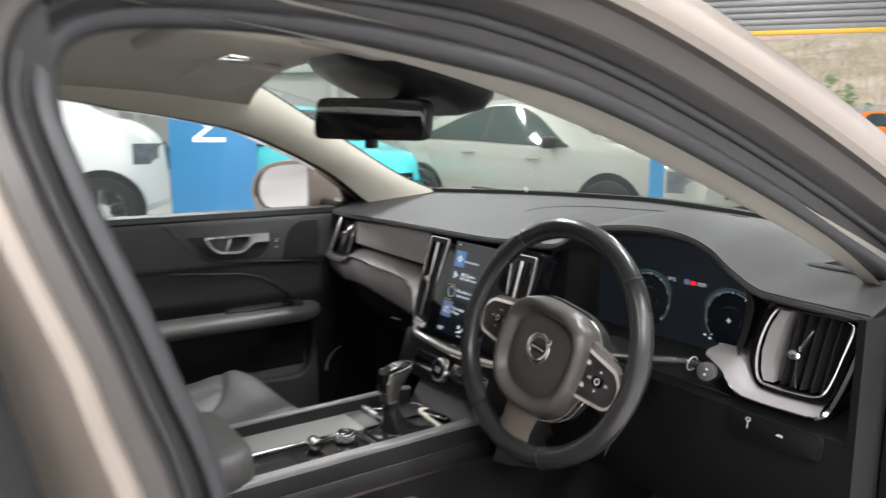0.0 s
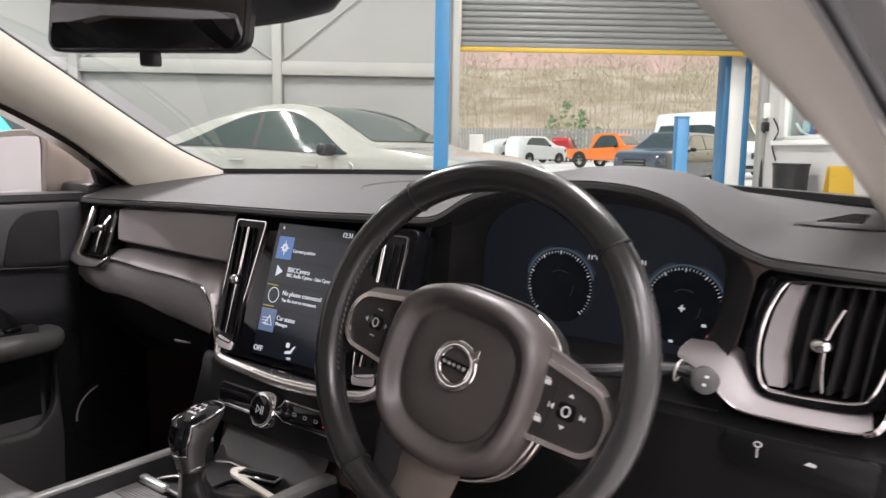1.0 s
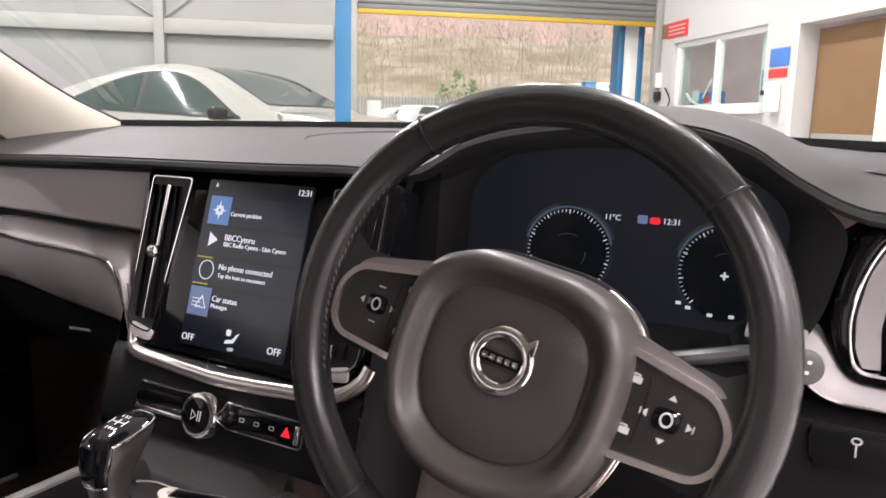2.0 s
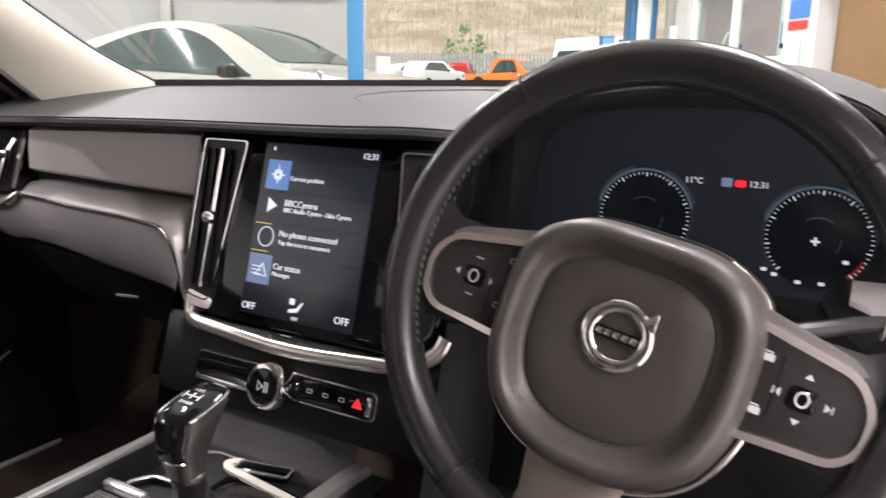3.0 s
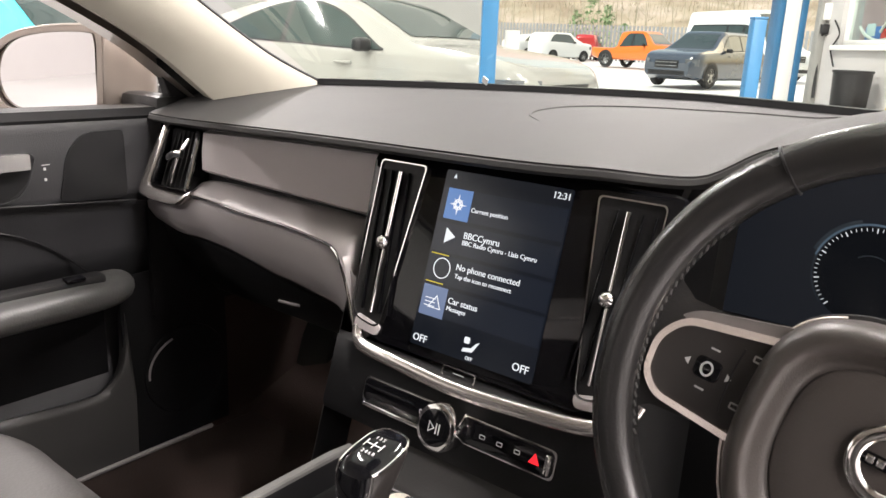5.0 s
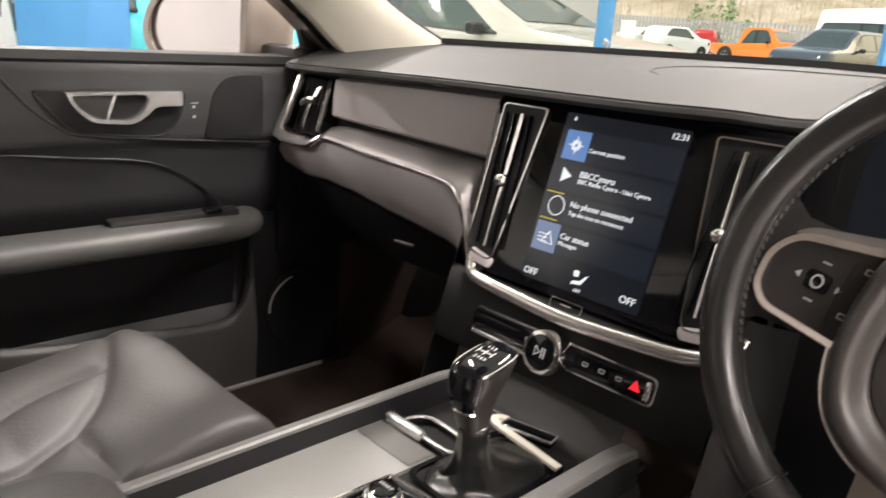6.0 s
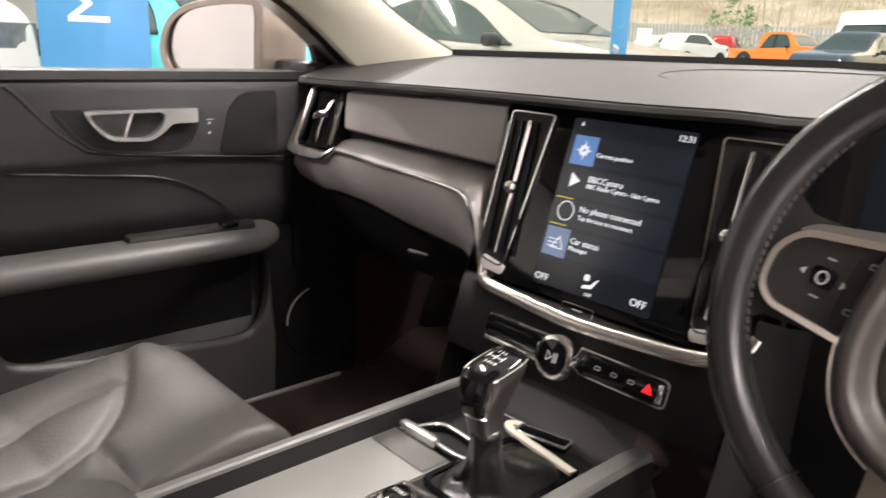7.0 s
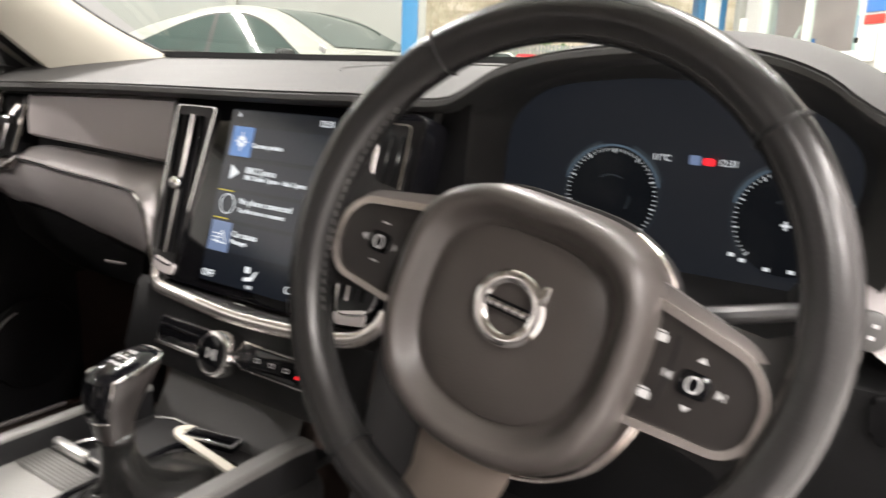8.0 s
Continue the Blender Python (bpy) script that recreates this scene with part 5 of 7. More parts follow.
def build_wheel():
    """Steering wheel; local x right, y up, z towards the driver."""
    R = .171
    rim_p = [WM @ Vector((R * math.cos(a), R * math.sin(a), 0)) for a in frange(0, math.tau * 95 / 96, 96)]
    axis = WM.to_3x3() @ Vector((0, 0, 1))
    w = part("steering_wheel", sweep(rim_p, ring_section(.0155, .0165, 16), up=axis, closed=True), M_LEATHER, CAR, "black leather three-spoke steering wheel")
    for a in (51, 133, 243, -63):
        c = Vector((R * math.cos(radians(a)), R * math.sin(radians(a)), 0))
        part("rim_seam", sweep([WM @ (c + Vector((math.cos(radians(a)) * .0162 * math.cos(q), math.sin(radians(a)) * .0162 * math.cos(q), .0172 * math.sin(q)))) for q in frange(0, math.tau * 15 / 16, 16)],
                               ring_section(.001, n=5), closed=True, up=axis.cross(Vector((0, .3, 1)))), M_BLACK, w)
    b = bmesh.new()
    for k in range(26):
        a = radians(150 + k * 2.3)
        q = Vector((math.cos(a) * (R - .0155), math.sin(a) * (R - .0155), .0045))
        join(b, box((.0012, .004, .001), WM @ Matrix.Translation(q) @ Matrix.Rotation(a + .4, 4, "Z")))
    part("stitching", b, M_STITCH, w, "grey stitching")
    # hub
    half = [(0, .056), (.03, .0555), (.05, .051), (.07, .04), (.082, .022), (.086, 0), (.0865, -.03), (.083, -.055), (.071, -.083), (.05, -.101), (.025, -.110)]
    hub = [(v.x, v.y) for v in spline([(x, y, 0) for x, y in half] + [(0, -.112, 0)] + [(-x, y, 0) for x, y in half[:0:-1]], 72, True)]
    HX, HY, HZ = .0015, -.022, -.0155

    def hub_ring(s, z, dy=0.0):
        return [WM @ Vector((HX + x * s * 1.03, HY + (y - HY) * s * 1.03 + dy, z + HZ)) for x, y in hub]
    prof = ((.97, -.025), (.995, -.012), (1.0, .0), (.992, .013), (.97, .0245), (.935, .0325), (.89, .037), (.845, .0382), (.81, .0368), (.775, .032), (.74, .0268), (.712, .0235), (.69, .0222), (.6, .022), (.4, .0224), (.2, .0227), (.05, .0228))
    part("airbag_cover", loft([hub_ring(s, z) for s, z in prof]), M_AIRBAG, w, "black airbag cover with a round badge", True, 60)
    part("hub_panel", loft([hub_ring(s, z) for s, z in ((.672, .021), (.670, .0232), (.66, .0238), (.4, .0248), (.1, .0252))]), M_AIRBAG, w, "", True, 60)
    low_arc = [k for k in range(72) if hub[k][1] < -.035]
    for gs, gz in ((1.03, .008), (1.042, -.004)):
        part("hub_edge", sweep([WM @ Vector((HX + hub[k][0] * gs * 1.03, HY + (hub[k][1] - HY) * gs * 1.03, gz + HZ)) for k in low_arc], ring_section(.0015, n=6), up=axis), M_SPOKE, w, "thin satin silver hub line")
    for lo, hi in ((52, 66), (6, 20)):
        arc_k = [k for k in range(lo, hi)]
        part("hub_edge", sweep([WM @ Vector((HX + hub[k][0] * 1.036, HY + (hub[k][1] - HY) * 1.036, -.004 + HZ)) for k in arc_k], ring_section(.0014, n=6), up=axis), M_SPOKE, w, "thin satin silver hub line")
    part("hub_tray", loft([hub_ring(s, z) for s, z in ((.9, -.03), (1.02, -.022), (1.035, -.012), (1.03, -.006), (.95, -.004))]), M_LOWER, w)
    bc = Vector((.0015, -.0145, HZ))
    part("badge", sweep([WM @ (bc + Vector((.0198 * math.cos(a), .0198 * math.sin(a), .0290))) for a in frange(0, math.tau * 47 / 48, 48)], ring_section(.0044, .0018, 10), up=axis, closed=True), M_CHROME, w, "chrome ring badge")
    part("badge_bar", box((.037, .0075, .003), WM @ Matrix.Translation(bc + Vector((0, 0, .0285))) @ pose(0, 0, 0, 0, 0, 0), .001), M_PIANO, w)
    part("badge_arrow", plate([(.0115, .0145), (.0215, .0225), (.0225, .0215), (.0225, .010), (.0205, .0095), (.0185, .0125)], .003, WM @ Matrix.Translation(bc + Vector((0, 0, .0312))), .0006), M_CHROME, w)
    for k in range(5):
        part("badge_mark", box((.0042, .0045, .0006), WM @ Matrix.Translation(bc + Vector((-.0116 + k * .0058, 0, .0301))), .0003), M_CHROME, w)
    for sd in (-1, 1):
        o = rounded([(sd * .075 + HX, .0215), (sd * .1355 + HX, .0095), (sd * .147 + HX, -.0065), (sd * .146 + HX, -.029), (sd * .1355 + HX, -.0393), (sd * .08 + HX, -.0425)], [.004, .012, .01, .01, .012, .004], 6)
        oo = rounded([(sd * .07 + HX, .0275), (sd * .137 + HX, .0145), (sd * .1515 + HX, -.004), (sd * .1505 + HX, -.031), (sd * .138 + HX, -.0435), (sd * .078 + HX, -.0475)], [.004, .016, .014, .014, .016, .004], 6)
        if sd < 0:
            o, oo = o[::-1], oo[::-1]
        m = WM @ Matrix.Translation((0, 0, .008)) @ pose(0, 0, 0, 0, 3 * sd, 0) @ Matrix.Scale(1.02, 4)
        cx, cy = sd * .112 + HX, -.0115
        part("spoke_trim", plate(oo, .014, m @ Matrix.Translation((0, 0, .0012)), .0024, 4, o), M_SPOKE, w, "satin silver spoke surround")
        wing = rounded([(sd * .066 + HX, .0365), (sd * .10 + HX, .0285), (sd * .134 + HX, .0205), (sd * .146 + HX, .0095), (sd * .145 + HX, .006), (sd * .136 + HX, .0142), (sd * .066 + HX, .0275)], [.003, .02, .012, .006, .004, .014, .003], 4)
        part("spoke_wing", plate(wing if sd > 0 else wing[::-1], .012, m @ Matrix.Translation((0, 0, -.006)), .003, 2), M_WING, w, "dark satin spoke shoulder")
        part("button_pad", plate(o, .014, m @ Matrix.Translation((0, 0, -.0012)), .0012), M_PAD, w, "black button pad with white symbols")
        part("button_key", plate(rounded([(cx - .0085, cy - .007), (cx + .0085, cy - .007), (cx + .0085, cy + .007), (cx - .0085, cy + .007)], .004), .003, m @ Matrix.Translation((0, 0, .0004)), .001), M_PIANO, w)
        part("button_ring", plate([(cx + .0042 * math.cos(a), cy + .005 * math.sin(a)) for a in frange(0, math.tau * 19 / 20, 20)], .0004, m @ Matrix.Translation((0, 0, .0008)), 0, 2,
                                  [(cx + .003 * math.cos(a), cy + .0037 * math.sin(a)) for a in frange(0, math.tau * 19 / 20, 20)]), M_WHITEPRINT, w)
        for a in (0, 90, 180, 270):
            part("arrow_mark", plate([(-.0027, 0), (.0027, 0), (0, .0036)] if sd > 0 or a in (90, 270) else [(-.003, .0005), (.003, .0005), (.003, .0016), (-.003, .0016)], .0004, m @ Matrix.Translation((cx, cy, -.0006)) @ pose(0, 0, 0, 0, 0, a) @ Matrix.Translation((0, .0125, 0))), M_WHITEPRINT, w)
        for px, py in ((-sd * .026, .019), (-sd * .024, -.014)):
            part("button_mark", plate(rounded([(-.0032, -.0022), (.0032, -.0022), (.0032, .0022), (-.0032, .0022)], .001), .0004, m @ Matrix.Translation((cx + px, cy + py, -.0006)), 0, 2,
                                      rounded([(-.0022, -.0012), (.0022, -.0012), (.0022, .0012), (-.0022, .0012)], .0006)), M_WHITEPRINT, w)
            if sd > 0 and px < 0:
                part("button_mark", plate(rounded([(-.0032, -.0022), (.0032, -.0022), (.0032, .0022), (-.0032, .0022)], .001), .0004, m @ Matrix.Translation((cx + px + .0016, cy + py - .0018, -.0007))), M_WHITEPRINT, w)
        if sd > 0:
            for a in (90, 270):
                part("skip_bar", box((.0008, .0046, .0004), m @ Matrix.Translation((cx, cy, -.0006)) @ pose(0, 0, 0, 0, 0, a) @ Matrix.Translation((0, .0168, 0)) @ pose(0, 0, 0, 0, 0, 90)), M_WHITEPRINT, w)
        part("pad_split", sweep([m @ Vector((cx - sd * .018 + .003 * sd * math.cos(q), cy + .026 * math.sin(q), -.0009)) for q in frange(-1.0, 1.0, 8)], ring_section(.0006, n=5), up=axis), M_BLACK, w)
        # leather bridge from pad to rim
        br = [[WM @ Vector((sd * x, y, z)) for y, z in ((yt, -.009), (yt * .7 + yb * .3, -.003), (yt * .3 + yb * .7, -.003), (yb, -.009), ((yt + yb) / 2, -.02))] for x, yt, yb in ((.06, .03, -.05), (.11, .026, -.05), (.14, .026, -.053), (.152, .034, -.062), (.159, .048, -.08), (.165, .066, -.1))]
        part("spoke", loft(br), M_LEATHER, w)
    # bottom spoke
    br = [[WM @ Vector((x, y, z)) for x, z in ((-wd, -.006), (-wd * .5, .002), (wd * .5, .002), (wd, -.006), (wd * .6, -.018), (-wd * .6, -.018))] for y, wd in ((-.08, .042), (-.11, .036), (-.14, .032), (-.165, .036))]
    part("lower_spoke", loft(br), M_TRIM_DARK, w, "bronze-grey lower spoke")
    # column shroud and stalks
    col = loft([[WM @ Vector((x * s, y * s - .02, z)) for x, y in hub] for s, z in ((.55, -.02), (.62, -.07), (.68, -.2))])
    part("column_shroud", col, M_LOWER, CAR)
    for sd in (1, -1):
        tip = WM.inverted() @ Vector((.566, .918, .845)) if sd > 0 else Vector((-.187, -.02, -.08))
        pth = [WM @ v for v in (Vector((sd * .04, 0, -.085)), Vector((sd * .1, tip.y * .5, -.085)), tip + Vector((-sd * .03, 0, 0)), tip)]
        st = part("stalk", sweep(spline(pth, 10), ring_section(.0065, .008, 10), up=axis), M_BLACK, CAR, "black stalk with a round end")
        part("stalk_end", cyl(.0135, .016, WM @ Matrix.Translation(tip) @ pose(0, 0, 0, 0, 22 * sd, 0), 28, .003), M_POCKET, st, "grey round stalk end")
        for k in (-1, 1):
            part("stalk_mark", box((.0032, .0026, .0006), WM @ Matrix.Translation(tip) @ pose(0, 0, 0, 0, 22 * sd, 0) @ Matrix.Translation((0, .004 * k, .0082))), M_WHITEPRINT, st)
        part("stalk_ring", sweep([WM @ (tip + Vector((-sd * .026, .0105 * math.cos(q), .0105 * math.sin(q)))) for q in frange(0, math.tau * 15 / 16, 16)], ring_section(.0012, n=6), up=WM.to_3x3() @ Vector((1, 0, 0)), closed=True), M_TRIM, st)


M_WING = node_mat("dark_satin_metal", (0.22, 0.205, 0.2), 0.32, metal=0.6, stain=0.08)
M_PAD = node_mat("button_pad_black", (0.022, 0.0195, 0.0185), 0.3, stain=0.1)
M_TRIM_DARK = node_mat("bronze_grey_spoke", (0.28, 0.235, 0.205), 0.35, metal=0.6, stain=0.08)


def build_cluster():
    edge = [(.165, .80), (.5, .80), (.53, .835), (.545, .87), (.55, .91), (.545, .945), (.51, .98), (.45, 1.0), (.39, 1.008), (.32, 1.004), (.25, .99), (.2, .972), (.165, .955)]
    cl = part("instrument_display", plate(rounded(edge, .012, 3), .004, Matrix.Translation((0, 1.1, 0)) @ pose(0, 0, 0, 90, 0, 0)), M_CLUSTER, CAR, "dark digital instrument cluster")
    # soft surround: from the hood's edge over a ridge down to the display
    ridge = [(.168, .80), (.169, .86), (.173, .93), (.187, .965), (.225, .993), (.296, 1.008), (.36, 1.013), (.43, 1.008), (.483, .995), (.528, .97), (.55, .938), (.546, .884), (.534, .847), (.505, .815)]
    rim = [(.158, .80), (.158, .86), (.158, .93), (.17, .968), (.213, .985), (.29, 1.008), (.36, 1.014), (.44, 1.014), (.51, .996), (.558, .966), (.584, .94), (.58, .90), (.566, .855), (.53, .805)]
    rc, oc = spline([(x, z, 0) for x, z in ridge], 90), spline([(x, z, 0) for x, z in rim], 90)
    mid = Vector((.36, .90, 0))
    rows = []
    for a, o in zip(rc, oc):
        i = a + (mid - a).normalized() * .014
        j = a + (mid - a).normalized() * .004
        rows.append([Vector((o.x, .992, o.y)), Vector((o.x * .5 + a.x * .5, 1.008, o.y * .5 + a.y * .5)), Vector((a.x, 1.026, a.y)), Vector((j.x, 1.033, j.y)), Vector((i.x, 1.06, i.y)), Vector((i.x, 1.102, i.y))])
    part("cluster_surround", loft(rows, False), M_DASH, cl, "soft black cluster surround", True, 60)
    part("cluster_cheek", sheet(lambda u, z: (.17 - .01 * u, .985 + .12 * u, z), frange(0, 1, 4), frange(.70, .84, 4), .004), M_LOWER, cl)
    part("cluster_sill", sheet(lambda x, v: (x, .985 + .12 * v, .795 + .02 * v), frange(.16, .56, 8), frange(0, 1, 4), .004), M_LOWER, cl)
    # lining between the hood's edge and the surround
    rows = []
    for x in frange(.14, .62, 60):
        p = lip(x)
        rows.append([p + Vector((0, .006, -.012)), Vector((x, 1.03, p.z - .013)), Vector((x, 1.105, p.z - .02))])
    part("hood_lining", loft(rows, False), M_LOWER, cl)

    def arc(r0, r1, a0, a1, m, n=40):
        return loft([[m @ Vector((r * math.cos(a), r * math.sin(a), 0)) for r in (r0, r1)] for a in frange(radians(a0), radians(a1), n)], False)
    for gx, gz, right in ((.312, .882, 0), (.481, .877, 1)):
        m = Matrix.Translation((gx, 1.092, gz)) @ Matrix.Rotation(radians(87), 4, "X")
        part("dial_glow", arc(.0495, .0515, 15, 165, m), M_DIALBLUE, cl)
        part("dial_halo", arc(.0515, .0555, 20, 70, m @ Matrix.Translation((0, 0, -.0006)), 16), M_DIALFAINT, cl)
        part("dial_halo", arc(.0515, .0555, 105, 160, m @ Matrix.Translation((0, 0, -.0006)), 16), M_DIALFAINT, cl)
        part("dial_disc", cyl(.0485, .0006, m @ Matrix.Translation((0, 0, -.001)), 48), M_DIALDARK, cl)
        part("dial_rim", arc(.0495, .0505, -40, 220, m @ Matrix.Translation((0, 0, -.0004)), 60), M_DIALFAINT, cl)
        part("dial_inner", arc(.0205, .0215, 60, 125, m, 12), M_DIALFAINT, cl)
        part("dial_inner", arc(.0195, .0205, -35, 5, m, 8), M_DIALFAINT, cl)
        b = bmesh.new()
        for k in range(49):
            a = radians(225 - k * 270 / 48)
            big = k % 6 == 0
            L = .0045 if big else .0028
            join(b, box((L, .0011 if big else .0006, .0004), m @ Matrix.Translation((math.cos(a) * (.0475 - L / 2), math.sin(a) * (.0475 - L / 2), .0006)) @ Matrix.Rotation(a, 4, "Z")))
        part("dial_scale", b, M_DIALINK, cl)
        if right:
            part("cross_mark", join(box((.008, .0022, .0004), m @ Matrix.Translation((-.002, -.002, .0008))), box((.0022, .008, .0004), m @ Matrix.Translation((-.002, -.002, .0008)))), M_DIALINK, cl)
            part("red_sector", arc(.0425, .0465, -50, -22, m @ Matrix.Translation((0, 0, .0004)), 8), M_DIALRED, cl)
    m = Matrix.Translation((0, 1.09, 0)) @ Matrix.Rotation(radians(87), 4, "X")
    part("temperature_text", text_bm("11°C", .0085, Matrix.Translation((.352, 1.091, .925)) @ Matrix.Rotation(radians(87), 4, "X")), M_INK, cl)
    part("clock_text", text_bm("12:31", .0085, Matrix.Translation((.414, 1.091, .925)) @ Matrix.Rotation(radians(87), 4, "X")), M_INK, cl)
    part("brake_lamp", plate(rounded([(-.0052, -.0034), (.0052, -.0034), (.0052, .0034), (-.0052, .0034)], .0026), .001, Matrix.Translation((.406, 1.091, .925)) @ Matrix.Rotation(radians(87), 4, "X")), M_REDLAMP, cl, "lit red warning lamp")
    part("belt_lamp", plate(rounded([(-.0052, -.0045), (.0052, -.0045), (.0052, .0045), (-.0052, .0045)], .0016), .001, Matrix.Translation((.393, 1.091, .9255)) @ Matrix.Rotation(radians(87), 4, "X")), M_SCRGREY, cl)
    for x, z in ((.436, .842), (.446, .838), (.468, .833), (.489, .834), (.507, .858)):
        part("tell_tale", box((.0055, .001, .0035), Matrix.Translation((x, 1.0905, z)), .0004, 1), M_DIALINK, cl)


def build_console():
    con = part("centre_console", box((.26, 1.05, .28), Matrix.Translation((-.015, .37, .473)), .02), M_LOWER, CAR, "black centre console between the seats")
    for x, y1, wide in ((-.139, .862, -.010), (.083, .882, .019)):
        sd = 1 if wide > 0 else -1
        rows = [[Vector((x + a, y, z + b)) for a, b in ((0, -.06), (0, -.001), (wide * .5, -.0004), (wide, -.001), (wide + sd * .004, -.012), (wide + sd * .008, -.09))]
                for y, z in ((-.1, .631), (.3, .641), (.6, .644), (y1 - .03, .645), (y1, .642))]
        part("console_rail", loft(rows), M_BLACK, con, "satin black console rail", True, 30)
        # Lighter strip paints the light that catches the rail's top edge.
        rows = [[Vector((x + a, y, z + b)) for a, b in ((-sd * .0012, -.004), (-sd * .001, .0), (sd * .001, .002), (wide - sd * .001, .002), (wide + sd * .001, .0), (wide + sd * .0025, -.006))]
                for y, z in ((-.1, .631), (.3, .641), (.6, .644), (y1 - .03, .645), (y1, .642))]
        part("rail_top_lit", loft(rows), M_RAIL_LIT, con, "console rail top, lightened as if lit", True, 30)
    part("armrest_lid", loft([[Vector((-.012 + x * q, .16 + y * q2, z)) for x, y in rounded([(-.118, -.27), (.118, -.27), (.118, .27), (-.118, .27)], .05, 6)] for q, q2, z in ((.97, .985, .63), (1.0, 1.0, .645), (1.0, 1.0, .675), (.97, .985, .69), (.9, .955, .697), (.5, .6, .70))]), M_SEAT, con, "charcoal leather armrest lid", True, 60)
    # tambour cover
    part("tambour_cover", sheet(lambda x, y: (x, y, .617), [-.1385, -.09, -.046], frange(.2, .737, 4), .004), M_TAMB, con, "grey ribbed sliding cover")
    for k in range(8):
        part("tambour_rib", box((.088, .0034, .003), Matrix.Translation((-.092, .703 + k * .0044, .6184)), .0012, 1), M_TAMB, con)
    part("tambour_handle", box((.06, .012, .012), pose(-.102, .741, .625, 0, 0, 0), .004, 3), M_SATIN, con, "chrome slide handle")
    part("piano_panel", sheet(lambda x, y: (x, y, .618), [-.042, .02, .088], frange(.2, .672, 4), .004), M_PIANO, con)
    part("panel_edge", sweep([(-.044, .2, .621), (-.044, .60, .621), (-.042, .672, .621), (.0, .677, .621), (.07, .677, .621)], ring_section(.0025, n=6)), M_CHROME, con)
    part("start_knob", cyl(.0175, .016, Matrix.Translation((-.012, .638, .628)), 30, .003), M_CHROME, con, "knurled chrome start knob")
    part("start_face", cyl(.0138, .003, Matrix.Translation((-.012, .638, .6370)), 30, .001), M_PIANO, con)
    for k in range(18):
        a = math.tau * k / 18
        part("knurl", box((.0022, .0035, .011), Matrix.Translation((-.012 + .0176 * math.cos(a), .638 + .0176 * math.sin(a), .6265)) @ Matrix.Rotation(a, 4, "Z"), .0008, 1), M_SATIN, con)
    part("start_text", text_bm("START", .006, Matrix.Translation((-.012, .641, .639)), align="CENTER"), M_WHITEPRINT, con)
    part("mode_roller", cyl(.012, .03, pose(-.008, .575, .63, 0, 90, 0), 24, .003), M_CHROME, con)
    # cup holder and tray well
    well = [(v.x, v.y) for v in spline([(-.116, .752, 0), (-.112, .772, 0), (-.098, .781, 0), (-.06, .780, 0), (-.035, .772, 0), (-.03, .76, 0), (-.04, .748, 0), (-.08, .747, 0)], 40, True)]
    part("cup_holder", plate([(-.075 + (x + .075) * 1.1, .764 + (y - .764) * 1.22) for x, y in well], .005, Matrix.Translation((0, 0, .6205)), .001, 2, well), M_BLACK, con)
    part("cup_rim", sweep([Vector((x, y, .6215)) for x, y in well], ring_section(.0026, .0018, 8), closed=True), M_SATIN, con, "satin rim of the cup holder")
    # Black plate imitates the darkness of a deep hole in a shallow cup.
    part("cup_floor_shade", plate([(-.075 + (x + .075) * 1.05, .764 + (y - .764) * 1.1) for x, y in well], .002, Matrix.Translation((0, 0, .6145))), M_BLACK_SHADE, con)
    part("tray_edge", sweep([(-.105, .842, .622), (-.094, .846, .623), (-.081, .851, .6235), (-.038, .851, .623)], ring_section(.0016, n=6)), M_SATIN, con)
    part("tray_floor", box((.22, .2, .01), pose(-.015, .82, .6065, 0), .003), M_BLACK, con)
    rows = [[Vector((x, y, z)) for x in frange(-.135, .083, 8)] for y, z in ((.858, .600), (.861, .617), (.866, .623), (.885, .655), (.905, .69))]
    part("console_front", loft(rows, False), M_POCKET, con, "grey slope under the centre stack", True, 30)
    # gear lever
    rings = []
    for rx, ry, dx, dy, z, fold in ((.045, .066, -.002, .02, .617, 0), (.0435, .063, -.002, .019, .622, .0), (.034, .048, .001, .014, .625, .16), (.0235, .032, .006, .002, .633, .24), (.0185, .022, .009, -.012, .65, .16), (.0155, .017, .010, -.017, .67, .08), (.0145, .0152, .010, -.018, .686, 0), (.0158, .0165, .010, -.018, .688, 0), (.0158, .0165, .010, -.018, .693, 0), (.0135, .014, .010, -.018, .695, 0)):
        ring = []
        for a in frange(0, math.tau * 39 / 40, 40):
            e = .7 if z < .635 else 1.0
            k = 1 + fold * (.6 * math.cos(5 * a + .6) + .4 * math.cos(3 * a + 2))
            c, sn = math.cos(a), math.sin(a)
            ring.append(Vector((.012 + dx + rx * k * math.copysign(abs(c) ** e, c), .735 + dy + ry * k * math.copysign(abs(sn) ** e, sn), z)))
        rings.append(ring)
    gl = part("gear_lever", loft(rings), M_GAITER, CAR, "black gear lever with a creased glossy gaiter", True, 60)
    secs = [(.69, .716, .0138, .0145), (.70, .716, .0144, .016), (.711, .718, .0155, .019), (.722, .722, .0178, .0245), (.733, .728, .0205, .0295), (.743, .7335, .0222, .032), (.750, .735, .0208, .0305), (.7535, .735, .0163, .025), (.755, .735, .008, .012)]

    def knob_at(a, sec, grow=0.0):
        z, yc, hx, hy = sec
        c, sn = math.cos(a), math.sin(a)
        e = .65
        x = (hx + grow) * math.copysign(abs(c) ** e, c)
        y = (hy + grow) * math.copysign(abs(sn) ** e, sn)
        return Vector((.012 + x + .011 * max(0, .745 - z) / .06, yc + y, z + (.22 * y if z > .73 else .1 * y if z > .715 else 0) + (grow if z > .753 else 0)))
